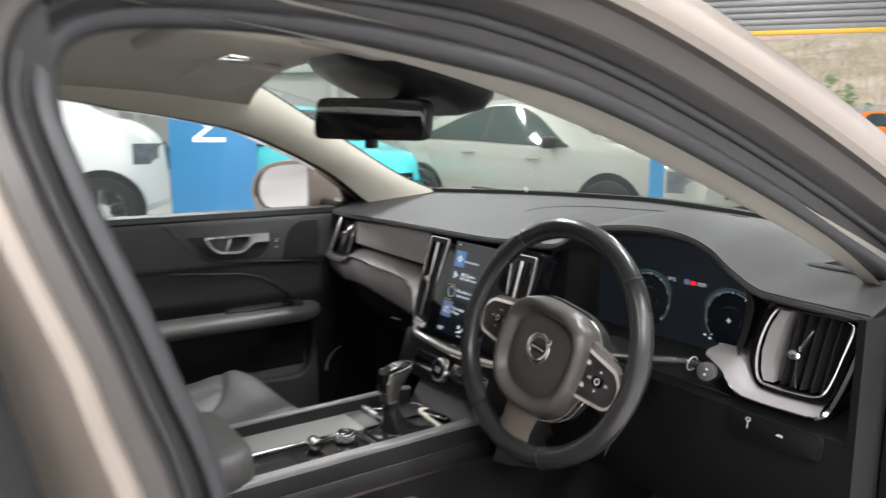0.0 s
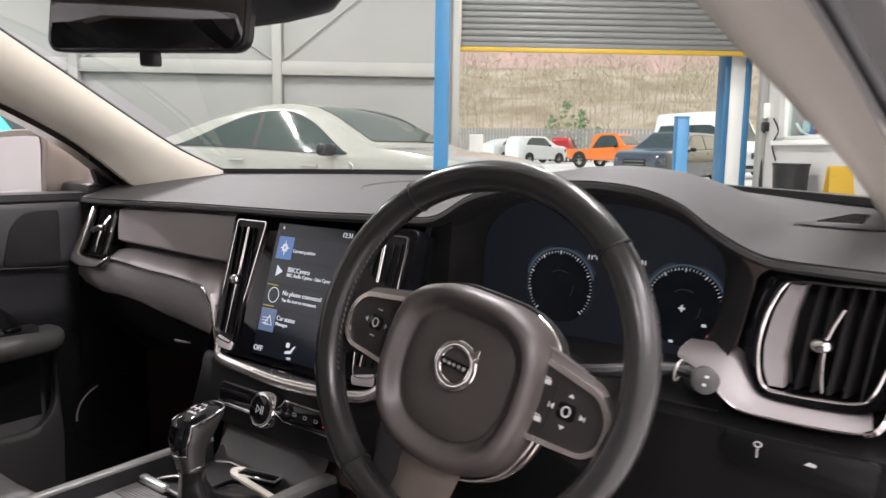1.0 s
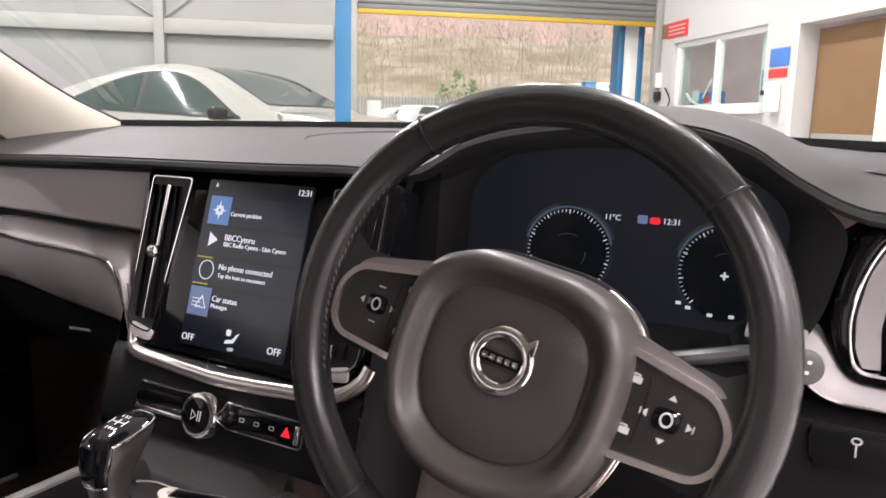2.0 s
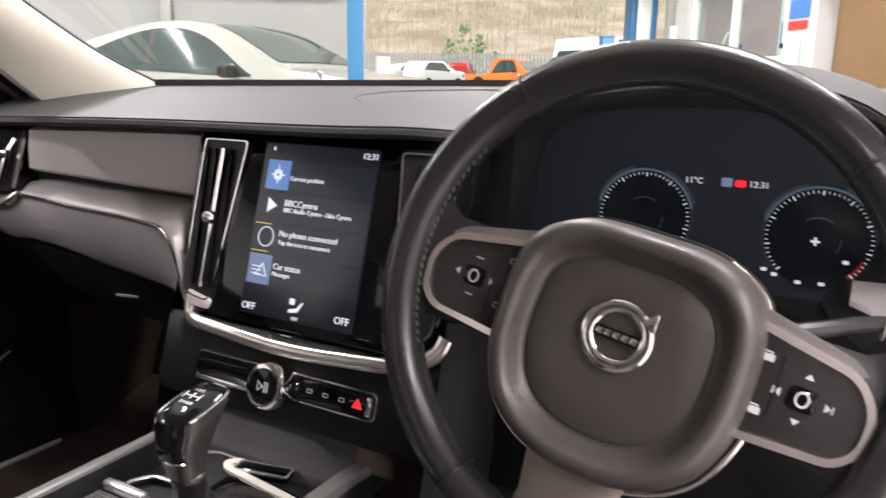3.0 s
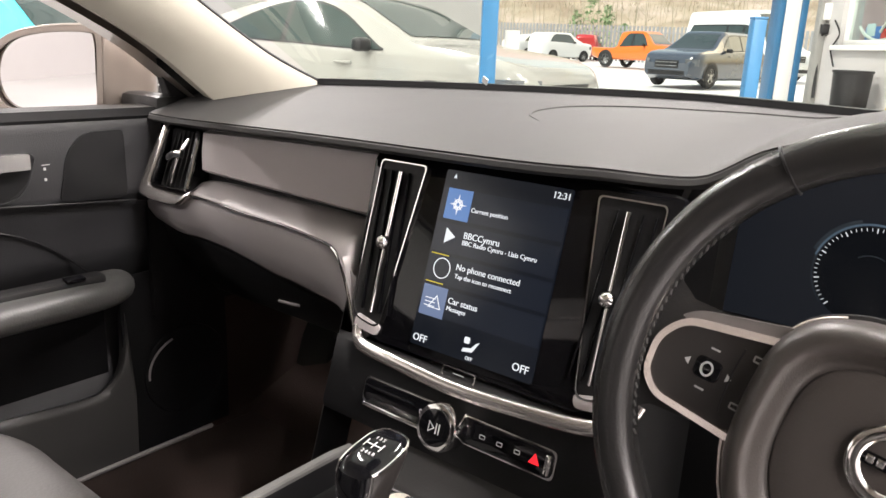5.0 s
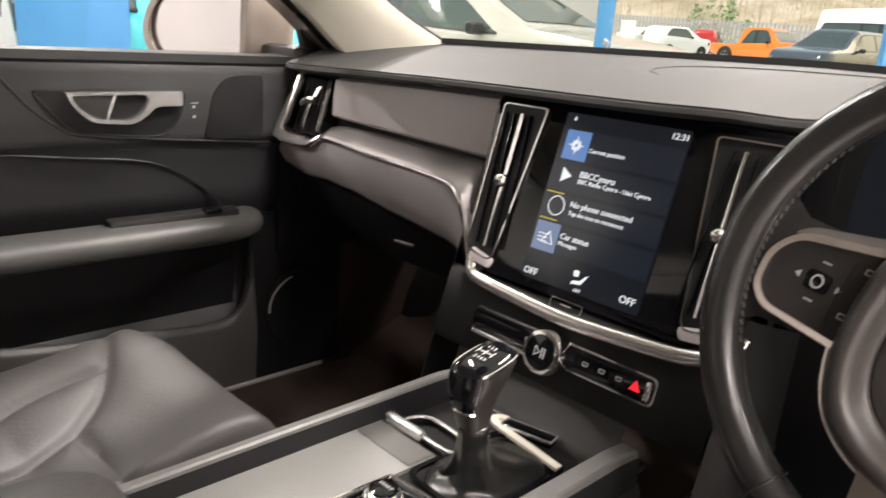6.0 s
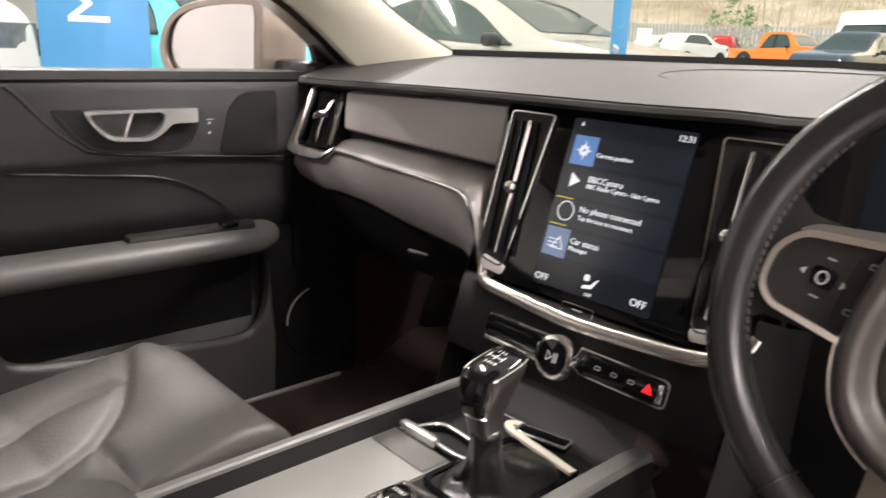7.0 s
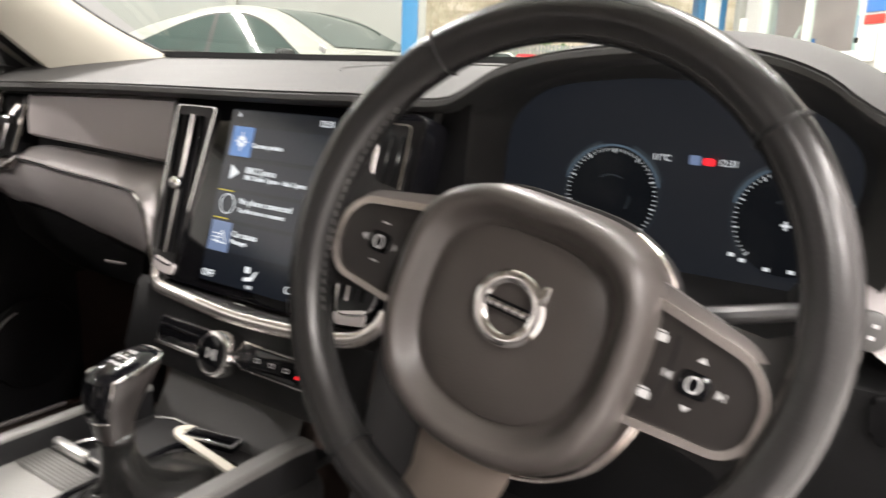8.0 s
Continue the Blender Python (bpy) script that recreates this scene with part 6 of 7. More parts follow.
    part("knob", loft([[knob_at(a, q) for a in frange(0, math.tau * 31 / 32, 32)] for q in secs]), M_PAD, gl, "", True, 60)
    arc = frange(radians(215), radians(325), 14)
    part("knob_panel", loft([[knob_at(a, q, .0012) for a in arc] for q in secs[2:7]], False), M_PIANO, gl, "gloss black panel on the lever")
    part("knob_cap", loft([[knob_at(a, q, .0012) for a in frange(0, math.tau * 31 / 32, 32)] for q in secs[6:]]), M_PIANO, gl, "gloss shift pattern cap", True, 60)
    for a in (arc[0], arc[-1]):
        part("knob_edge", sweep([knob_at(a, q, .0014) for q in secs[2:7]], ring_section(.0014, n=6), up=(1, 0, 0)), M_CHROME, gl)
    part("knob_edge", sweep([knob_at(a, secs[2], .0014) for a in arc], ring_section(.0014, n=6)), M_CHROME, gl)
    part("knob_edge", sweep([knob_at(a, secs[6], .0012) for a in frange(radians(-35), radians(215), 24)], ring_section(.0014, n=6)), M_CHROME, gl)
    m = Matrix.Translation((.012, .735, .7582)) @ pose(0, 0, 0, 12, 0, 0)
    part("shift_pattern", join(text_bm("1 3 5", .0052, m @ Matrix.Translation((0, .009, 0)), align="CENTER"), text_bm("2 4 6 R", .0052, m @ Matrix.Translation((.002, -.010, 0)), align="CENTER")), M_WHITEPRINT, gl)
    for dx in (-.009, 0, .009):
        part("shift_line", box((.001, .009, .0004), m @ Matrix.Translation((dx, 0, 0))), M_WHITEPRINT, gl)
    part("shift_line", box((.019, .001, .0004), m), M_WHITEPRINT, gl)
    part("gaiter_frame", plate(rounded([(-.05, -.07), (.05, -.07), (.05, .075), (-.05, .075)], .02), .004, Matrix.Translation((.01, .755, .6215)), .001, 2, rounded([(-.045, -.064), (.045, -.064), (.045, .069), (-.045, .069)], .018)), M_PIANO, gl)
    # key on a pale strap, lying in the tray
    key = thing("key", "black key with a pale strap lying in the console tray", "key")
    part("strap", sweep(spline([(.053, .818, .6215), (.02, .822, .622), (-.036, .829, .6225), (-.05, .832, .6235), (-.056, .839, .6235), (-.05, .846, .6235), (-.038, .846, .6235)], 24), [(-.0048, -.002), (.0048, -.002), (.0048, .002), (-.0048, .002)]), M_KEY, key, "pale strap")
    fm = pose(-.012, .846, .6215, 0, 0, 13)
    part("fob", box((.064, .02, .010), fm, .004, 3), M_PIANO, key, "gloss black key fob")
    part("fob_edge", plate(rounded([(-.032, -.010), (.032, -.010), (.032, .010), (-.032, .010)], .004), .0025, fm @ Matrix.Translation((0, 0, .0052)), .0006, 2, rounded([(-.0305, -.0085), (.0305, -.0085), (.0305, .0085), (-.0305, .0085)], .003)), M_SATIN, key, "bright outline of the fob")
    for o in (con, gl, key):
        o.location.z -= .018


M_RAIL_LIT = node_mat("console_rail_lit", (0.14, 0.138, 0.134), 0.36, grain=0.3, grain_scale=600, stain=0.08)
M_GAITER = node_mat("glossy_gaiter_leather", (0.014, 0.0137, 0.0133), 0.26, grain=0.25, grain_scale=260, stain=0.08)
M_KEY = node_mat("pale_key_strap", (0.62, 0.58, 0.5), 0.5, stain=0.08)
M_TAMB = node_mat("grey_tambour", (0.2, 0.197, 0.19), 0.55, grain=0.5, grain_scale=500, stain=0.06)


def build_seats():
    def seat(px, name, label):
        st = part(name, box((.31, .48, .14), Matrix.Translation((px, .36, .43)), .05, 4), M_SEAT, CAR, label)

        s = 1 if px < 0 else -1
        curves = [[(-.53, .575), (-.471, .554), (-.41, .524), (-.356, .479)], [(-.356, .479), (-.28, .482), (-.2, .484)], [(-.356, .479), (-.332, .43), (-.324, .39), (-.322, .1)],
                  [(-.471, .554), (-.474, .495), (-.46, .44), (-.43, .37), (-.42, .1)]]
        curves = [[(v.x, v.y) for v in spline([(x, y, 0) for x, y in c], 14)] for c in curves]

        def seam_depth(x, y):
            d = 9.0
            for c in curves:
                for (ax, ay), (bx, by) in zip(c, c[1:]):
                    ex, ey = bx - ax, by - ay
                    t = max(0, min(1, ((x - ax) * ex + (y - ay) * ey) / (ex * ex + ey * ey)))
                    d = min(d, (x - ax - t * ex) ** 2 + (y - ay - t * ey) ** 2)
            return d

        def top(u, v):
            # the front edge bows out in the middle of the cushion
            x = -.385 + (u - .5) * .335
            fr = .684 - .05 * max(0, (.25 - u) / .25) ** 2
            y = .10 + v * (fr - .10)
            e = (u - .5) * 2
            z = .565 + .03 * max(0, (v - .55) / .45) ** .8 * (1 - .3 * max(0, (v - .86) / .14) ** 2) + .018 * max(0, -e - .45) + .012 * max(0, e - .5)
            z += .008 * math.exp(-(((y - .585) / .05) ** 2))
            d = seam_depth(x, y)
            z -= .006 * math.exp(-d / .00005) + .0035 * math.exp(-d / .0006)
            z -= .075 * max(0, (v - .90) / .10) ** 2.2 + .05 * max(0, (abs(e) - .88) / .12) ** 2
            return (px + s * (x + .385), y, z)
        part("cushion", sheet(top, frange(0, 1, 80), frange(0, 1, 100), .03), M_SEAT, st, "charcoal leather cushion with side bolsters and a front roll")
        part("cushion_side", sheet(lambda u, v: (px + s * (.168 * math.cos(u)), .37 + .28 * math.sin(u), .36 + .185 * v), frange(-.4, math.pi + .4, 30), frange(0, 1, 5), .01), M_SEAT, st)
        def back(u, v):
            e = abs(u - .5) * 2
            x = px + (u - .5) * (.48 - .06 * v)
            y = .12 - .22 * v + .05 * max(0, (e - .5) / .5) ** 1.5
            return (x, y, .56 + .56 * v)
        part("backrest", sheet(back, frange(0, 1, 25), frange(0, 1, 21), .09), M_SEAT, st)
        return st
    seat(-.385, "passenger_seat", "charcoal leather front passenger seat")
    seat(.385, "driver_seat", "charcoal leather driver's seat")


def spline_2d(pts, n):
    return [(v.x, v.y) for v in spline([(x, y, 0) for x, y in pts], n)]


def build_doors():
    """Passenger door: trim, handle, armrest, pocket, glass, mirror."""
    prof = [(.958, -.80), (.962, -.765), (.955, -.745), (.94, -.737), (.90, -.734), (.86, -.734), (.825, -.736), (.812, -.745), (.77, -.757), (.72, -.765), (.66, -.80), (.60, -.82), (.56, -.82), (.52, -.81), (.47, -.78), (.40, -.765), (.33, -.77)]

    def panel(y, t):
        k = t * (len(prof) - 1)
        i = min(int(k), len(prof) - 2)
        f = k - i
        z = prof[i][0] * (1 - f) + prof[i + 1][0] * f
        x = prof[i][1] * (1 - f) + prof[i + 1][1] * f
        return (x, y, z)
    door = part("passenger_door", sheet(panel, frange(-.3, 1.12, 40), frange(0, 1, 65), .02), M_DOORT, CAR, "black passenger door trim with a silver pull handle")
    part("sill_cap", sweep([(-.768, y, .953) for y in frange(-.3, 1.04, 16)], [(-.03, -.012), (.026, -.014), (.032, -.004), (.02, .008), (-.03, .01)]), M_BLACK, door)
    # upper insert with its swept crease, handle recess and silver pull
    crease = spline([(-.735, .505, .94), (-.735, .521, .926), (-.735, .558, .882), (-.735, .596, .851), (-.735, .627, .838), (-.735, .747, .827), (-.735, 1.03, .806)], 50)
    part("insert_edge", sweep(crease, ring_section(.0022, n=8)), M_BLACK, door)

    def door_m(x):
        return Matrix.Translation((x, .70, .88)) @ pose(0, 0, 0, 90, 0, 90)
    rec = rounded([(-.14, .026), (-.096, -.023), (-.072, -.038), (.047, -.046), (.081, -.018), (.096, .024)], [.01, .02, .02, .03, .03, .02], 5)
    part("handle_recess", plate(rec, .003, door_m(-.7322), .001), M_BLACK, door)
    part("recess_lip", sweep([door_m(-.7318) @ Vector((x, y, 0)) for x, y in spline_2d([(-.135, .02), (-.1, -.022), (-.074, -.037), (-.02, -.043), (.045, -.046), (.075, -.026), (.09, .015)], 30)], ring_section(.0014, n=6), up=(1, 0, 0)), M_DOORT, door)
    o = rounded([(-.098, .024), (-.088, .004), (-.064, -.021), (-.001, -.025), (.02, -.012), (.034, .002), (.077, .002), (.077, .025)], [.004, .02, .014, .016, .012, .01, .004, .004], 4)
    h = rounded([(-.090, .019), (-.083, .004), (-.061, -.015), (-.004, -.019), (.012, -.009), (.022, .006), (.023, .015), (.018, .02)], [.004, .016, .012, .012, .01, .008, .004, .003], 4)
    part("door_handle", plate(o, .016, door_m(-.714), .0028, 3, h), M_SATIN, door, "satin chrome door pull")
    part("handle_plate", plate([(-.086, .018), (-.078, .003), (-.058, -.014), (-.042, -.015), (-.030, .018)], .004, door_m(-.7195), .001), M_POCKET, door, "dark satin inner plate")
    part("handle_web", plate([(-.042, -.016), (-.038, -.016), (-.025, .019), (-.030, .019)], .006, door_m(-.7155), .001), M_SATIN, door)
    part("handle_well", plate(h, .002, door_m(-.7285)), M_BLACK, door)
    part("corner_pad", plate(rounded([(.122, -.055), (.23, -.06), (.23, .05), (.165, .048), (.137, .02)], [.01, .01, .01, .03, .03], 5), .004, door_m(-.7315), .001), M_BLACK, door)
    for dz in (-.002, -.018):
        part("lock_mark", box((.001, .0035, .004), pose(-.7335, .804, .88 + dz)), M_WHITEPRINT, door)
    part("lock_mark", box((.001, .012, .001), pose(-.7335, .806, .884)), M_WHITEPRINT, door)
    # padded middle, armrest, pocket; a black line paints the shade of the pad's step
    part("pad_step_shade", sweep(spline([(-.744, .2, .83), (-.744, .42, .822), (-.746, .626, .802), (-.748, .709, .793), (-.752, .765, .776), (-.757, .815, .745), (-.760, .865, .70)], 40), ring_section(.0019, n=6)), M_BLACK, door)
    arm = spline([(-.70, -.2, .675), (-.70, .3, .683), (-.70, .55, .684), (-.703, .75, .682), (-.712, .85, .681), (-.733, .895, .68), (-.76, .905, .679)], 50)
    part("armrest", sweep(arm, [(-.035, -.03), (.006, -.032), (.018, -.029), (.026, -.022), (.0305, -.011), (.030, .0), (.025, .008), (.016, .013), (.004, .016), (-.035, .014)], up=(0, 0, 1)), M_SEATD, door, "charcoal padded armrest")
    part("armrest_seam", sweep([p + Vector((.0285, 0, -.012)) for p in arm[:40]], ring_section(.0011, n=5)), M_STITCH, door)
    part("armrest_cup", box((.03, .22, .016), pose(-.718, .76, .70, 0, 4, 0), .006), M_LOWER, door)
    part("window_switch", box((.02, .03, .008), pose(-.708, .82, .7075), .003), M_PIANO, door)
    pk = spline([(-.742, .30, .66), (-.74, .39, .645), (-.738, .426, .60), (-.736, .455, .555), (-.734, .486, .525), (-.733, .589, .508), (-.733, .706, .499), (-.734, .838, .488), (-.738, .88, .50), (-.745, .905, .53), (-.752, .915, .57), (-.756, .918, .62)], 60)
    rows = []
    for p in pk:
        d = max(.05, p.z - .36)
        rows.append([p + Vector(v) for v in ((-.02, 0, -.012), (-.010, 0, .0), (-.003, 0, .002), (.004, 0, -.003), (.007, 0, -.012))] + [Vector((-.73, p.y, p.z - .02 - d * .5)), Vector((-.737, p.y, .345))])
    part("door_pocket", loft(rows, False), M_POCKET, door, "charcoal door pocket edge")
    # Black sheet paints the shade that the armrest throws into the pocket.
    part("pocket_shade", sheet(lambda y, z: (-.80 + .04 * max(0, (.43 - y) / .05), y, z), frange(.38, .905, 10), frange(.46, .675, 6), .004), M_BLACK_SHADE, door)
    part("front_panel", sheet(lambda y, z: (-.754 - .02 * abs(z - .5), y, z), frange(.912, 1.12, 8), frange(.345, .68, 8), .004), M_BLACK_SHADE, door)
    part("speaker_cover", cyl(.085, .012, Matrix.Translation((-.752, 1.03, .48)) @ pose(0, 0, 0, 0, 90, 0), 40, .004), M_BLACK_SHADE, door)
    part("speaker_ring", sweep([(-.744, 1.03 + .078 * math.cos(a), .485 + .066 * math.sin(a)) for a in frange(radians(112), radians(184), 16)], ring_section(.0022, n=6), up=(1, 0, 0)), M_TRIM, door)
    part("corner_cover", plate([(.085, .0), (.20, .0), (.17, .02), (.068, .085), (.05, .098), (.062, .075)], .02, Matrix.Translation((-.745, .945, .957)) @ pose(0, 0, 0, 90, 0, 90), .004), M_BLACK, door, "black mirror corner cover")
    part("door_skin", sheet(lambda y, z: (-.87 - .05 * math.sin((z - .25) * 4), y, z), frange(-.3, 1.2, 16), frange(.25, .95, 12), .005), M_PAINT, door)
    gl = part("door_glass", sheet(lambda y, v: (-.795 + .16 * v ** 1.3, y, .95 + .29 * v - .0 * y), frange(-.1, .66, 8), frange(0, 1, 6)), M_GLASS, door)
    gl.visible_shadow = False
    # door mirror, turned to the driver
    mx = Matrix.Translation((-.915, .95, 1.008)) @ Matrix.Rotation(radians(27), 4, "Z") @ Matrix.Rotation(radians(90), 4, "X")
    mo = [(v.x, v.y) for v in spline([(-.184, -.025, 0), (-.172, .02, 0), (-.145, .05, 0), (-.10, .07, 0), (-.03, .081, 0), (.05, .083, 0), (.066, .07, 0), (.063, .0, 0), (.056, -.07, 0), (.03, -.084, 0), (-.12, -.082, 0), (-.168, -.066, 0)], 60, True)]
    back = ((-.006, .9, .88, 0), (.0055, .965, .95, 0), (.003, .99, .985, 0), (-.006, 1.0, 1.0, 0), (-.03, .97, .99, .02), (-.055, .9, .96, .045), (-.085, .8, .88, .062), (-.11, .66, .74, .068), (-.13, .45, .5, .062), (-.14, .15, .2, .055))
    part("mirror_housing", loft([[mx @ Vector(((x + .06) * sx - .06 + dx, y * sz, z)) for x, y in mo] for z, sx, sz, dx in back]), M_PAINT, door, "sand coloured door mirror housing", True, 50)
    rim = [((x + .06) * .955 - .06, y * .94) for x, y in mo]
    mg = [((x + .055) * .86 - .055, y * .84 - .001) for x, y in mo]
    part("mirror_bezel", plate(rim, .004, mx @ Matrix.Translation((0, 0, .0068)), .0012, 2, [(x * 1.0, y * 1.0) for x, y in mg]), M_PAINT, door)
    part("mirror_glass", plate([((x + .055) * .985 - .055, y * .985) for x, y in mg], .003, mx @ Matrix.Translation((0, 0, .0052)) @ pose(0, 0, 0, 2, -3, 0)), M_MIRROR, door)
    part("mirror_foot", box((.12, .05, .05), Matrix.Translation((-.80, 1.02, .955)), .012), M_BLACK, door)


def build_shell():
    # driver's door opening: up the B-pillar, along the roof, down the screen pillar
    loop = [(.70, .205, .62), (.70, .185, .90), (.685, .15, 1.03), (.655, .11, 1.15), (.63, .10, 1.215), (.615, .135, 1.253), (.61, .25, 1.262), (.61, .40, 1.25), (.625, .58, 1.215), (.655, .78, 1.14), (.69, .98, 1.045),
            (.715, 1.14, .955), (.72, 1.2, .88), (.72, 1.2, .65), (.72, 1.1, .45), (.71, .7, .42), (.70, .3, .43)]
    path = spline(loop, 140, True)
    cen = Vector((.66, .65, .9))

    def ribbon(offs, name, mat, label=""):
        rows = []
        n = len(path)
        for i, p in enumerate(path):
            t = (path[(i + 1) % n] - path[i - 1]).normalized()
            out = t.cross(Vector((1, 0, 0)))
            if out.dot(p - cen) < 0:
                out = -out
            out.normalize()
            k = .5 + .5 * max(0, min(1, (p.y - .14) / .3))
            rows.append([p + out * (a * k if a > .012 else a) + Vector((b * (.4 + .6 * k), 0, 0)) for a, b in offs])
        return part(name, loft(rows, len(offs) > 6 and offs[0] != offs[1] and abs(offs[0][0] - offs[-1][0]) < 1e-4, False, True), mat, CAR, label)
    tube = lambda c, x, r: [(c + r * math.cos(q), x + r * math.sin(q)) for q in frange(0, math.tau, 13)]
    ribbon(tube(.008, .002, .013), "door_seal", M_RUBBER, "black rubber door seal")
    ribbon([(.018, .0), (.028, .002), (.036, .008)], "door_flange", M_FRAME_SHADE)
    ribbon(tube(.041, .010, .0065), "outer_seal", M_RUBBER)
    ribbon([(.042, .008), (.052, .018), (.056, .03), (.060, .034)], "frame_step", M_FRAME_SHADE)
    ribbon([(.060, .034), (.085, .038), (.089, .046)], "frame_face", M_FRAME_SHADE2, "door frame with shade in its paint colour")
    ribbon([(.089, .046), (.096, .053), (.115, .054), (.14, .04), (.165, .0), (.185, -.06)], "body_frame", M_PAINT, "sand metallic body side")
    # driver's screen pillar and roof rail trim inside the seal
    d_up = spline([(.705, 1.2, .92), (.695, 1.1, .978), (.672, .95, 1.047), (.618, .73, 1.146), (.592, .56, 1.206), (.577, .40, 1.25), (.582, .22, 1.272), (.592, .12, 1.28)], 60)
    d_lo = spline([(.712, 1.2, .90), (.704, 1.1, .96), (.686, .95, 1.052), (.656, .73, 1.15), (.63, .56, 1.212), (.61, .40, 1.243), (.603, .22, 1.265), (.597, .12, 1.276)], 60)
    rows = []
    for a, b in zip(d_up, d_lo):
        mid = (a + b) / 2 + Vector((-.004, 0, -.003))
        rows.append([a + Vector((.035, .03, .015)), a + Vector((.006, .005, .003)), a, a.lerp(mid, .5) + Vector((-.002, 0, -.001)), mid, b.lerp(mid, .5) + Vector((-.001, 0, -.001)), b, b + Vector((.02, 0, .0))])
    part("driver_pillar", loft(rows, False), M_PILLAR_SHADED, CAR, "cream screen pillar trim with shade in its colour")
    part("b_pillar_trim", sheet(lambda u, v: (.66 - .05 * max(0, v - .5), .16 - .2 * u - .06 * v, .45 + .82 * v), frange(0, 1, 5), frange(0, 1, 10), .03), M_BLACK, CAR)
    # roof lining
    def roof(u, v):
        x = -.605 + 1.21 * u
        e = abs(u - .5) * 2
        y = -.9 + (1.53 - .0 * e) * v + .06 * e * e * v ** 6
        return Vector((x, y, 1.345 - .075 * e ** 3 - .03 * max(0, (v - .7) / .3) ** 2))
    part("headlining", sheet(roof, frange(0, 1, 24), frange(0, 1, 24), .012), M_HEAD, CAR, "cream fabric headlining")
    part("roof_panel", sheet(lambda u, v: (roof(u, v).x * 1.1, roof(u, v).y, roof(u, v).z + .06), frange(0, 1, 16), frange(0, 1, 16), .004), M_PAINT, CAR)
    # passenger side: screen pillar and roof rail between glass edge and door edge
    up_e = spline([(-.655, 1.36, .955), (-.634, 1.28, .997), (-.614, 1.113, 1.063), (-.583, .86, 1.201), (-.563, .69, 1.291), (-.555, .6, 1.315), (-.55, .3, 1.33), (-.55, -.3, 1.33)], 60)
    lo_e = spline([(-.69, 1.17, .90), (-.672, 1.06, .975), (-.652, .92, 1.07), (-.632, .71, 1.165), (-.618, .56, 1.20), (-.602, .42, 1.22), (-.588, .2, 1.248), (-.59, -.3, 1.25)], 60)
    rows = []
    for a, b in zip(up_e, lo_e):
        mid = (a + b) / 2 + Vector((.018, 0, 0))
        rows.append([a + Vector((-.03, .0, -.015)), a, a.lerp(mid, .4) + Vector((.005, 0, 0)), mid, b.lerp(mid, .4) + Vector((.005, 0, 0)), b, b + Vector((-.04, 0, .01))])
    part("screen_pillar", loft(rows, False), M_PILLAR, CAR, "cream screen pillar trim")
    part("pillar_gasket", sweep([p + Vector((-.002, .001, -.0005)) for p in up_e[:44]], ring_section(.003, n=6)), M_RUBBER, CAR)
    part("pillar_outer", loft([[a + Vector(v) for v in ((-.035, .0, -.016), (-.08, .0, -.02))] + [b + Vector(v) for v in ((-.10, 0, .0), (-.05, 0, .0))] for a, b in zip(up_e, lo_e)], False), M_PAINT, CAR)
    part("b_pillar", sweep([(-.73, -.15, .4), (-.73, -.16, .9), (-.66, -.18, 1.15), (-.61, -.2, 1.25)], [(-.05, -.08), (.03, -.08), (.03, .08), (-.05, .08)], up=(0, 1, 0)), M_PILLAR, CAR)

    # windscreen
    def screen(u, v):
        x = (u - .5) * 2
        base = Vector((x * .66, 1.48 - .19 * abs(x) ** 2.2, 1.006 - .01 * x * x))
        top = Vector((x * .57, .62 + .06 * x * x, 1.325 - .03 * x * x))
        p = base.lerp(top, v)
        p.z += .02 * math.sin(math.pi * v)
        return p
    ws = part("windscreen", sheet(screen, frange(0, 1, 24), frange(0, 1, 16)), M_WSGLASS, CAR)
    ws.visible_shadow = False
    # header, map light, sensor pod, mirror
    part("overhead_console", box((.34, .22, .03), pose(0, .44, 1.318, -4), .012, 3), M_HEAD, CAR, "cream overhead console")
    part("map_light", box((.09, .04, .012), pose(-.07, .47, 1.301, -4), .004), M_CHROME, CAR)
    for k in (-1, 1):
        part("sun_visor", box((.36, .13, .018), pose(k * .36 - .02, .55, 1.303 - .012, -8, k * 4, 0), .007, 3), M_HEAD, CAR, "cream folded sun visor")
    part("sensor_pod", loft([[Vector((x * s, .74 + (y - .74) * s, 1.335 - (y - .6) * .30 - d)) for x, y in rounded([(-.10, .60), (.10, .60), (.19, .72), (.17, .86), (-.17, .86), (-.19, .72)], .05)] for s, d in ((1.02, -.0), (1, .022), (.92, .04), (.7, .05))]), M_BLACK, CAR, "black sensor pod behind the mirror")
    mo = rounded([(-.125, -.036), (.12, -.038), (.128, .032), (-.112, .04)], .02, 5)
    mm = Matrix.Translation((.0, .69, 1.20)) @ pose(0, 0, 0, 93, 0, 28)
    mr = part("interior_mirror", loft([[mm @ Vector((x * s, y * s, z)) for x, y in mo] for s, z in ((.97, .004), (1.0, 0), (1.0, -.012), (.85, -.03), (.5, -.042))]), M_BLACK, CAR, "black framed interior mirror")
    part("reflector", plate([(x * .955, y * .92) for x, y in mo], .002, mm @ Matrix.Translation((0, 0, .0062)), .0005), M_MIRROR_DIM, mr)
    part("mirror_stem", sweep([mm @ Vector((.0, .01, -.03)), (.03, .76, 1.235), (.03, .78, 1.255)], ring_section(.016, n=10)), M_BLACK, mr)
    part("mirror_button", box((.018, .016, .02), mm @ pose(.0, -.044, -.006, 0), .003), M_BLACK, mr)
    # floor, footwell sides, bulkhead, rear closing
    part("cabin_floor", box((1.48, 2.6, .03), Matrix.Translation((0, .25, .33)), .01), M_CARPET, CAR, "dark brown carpet")
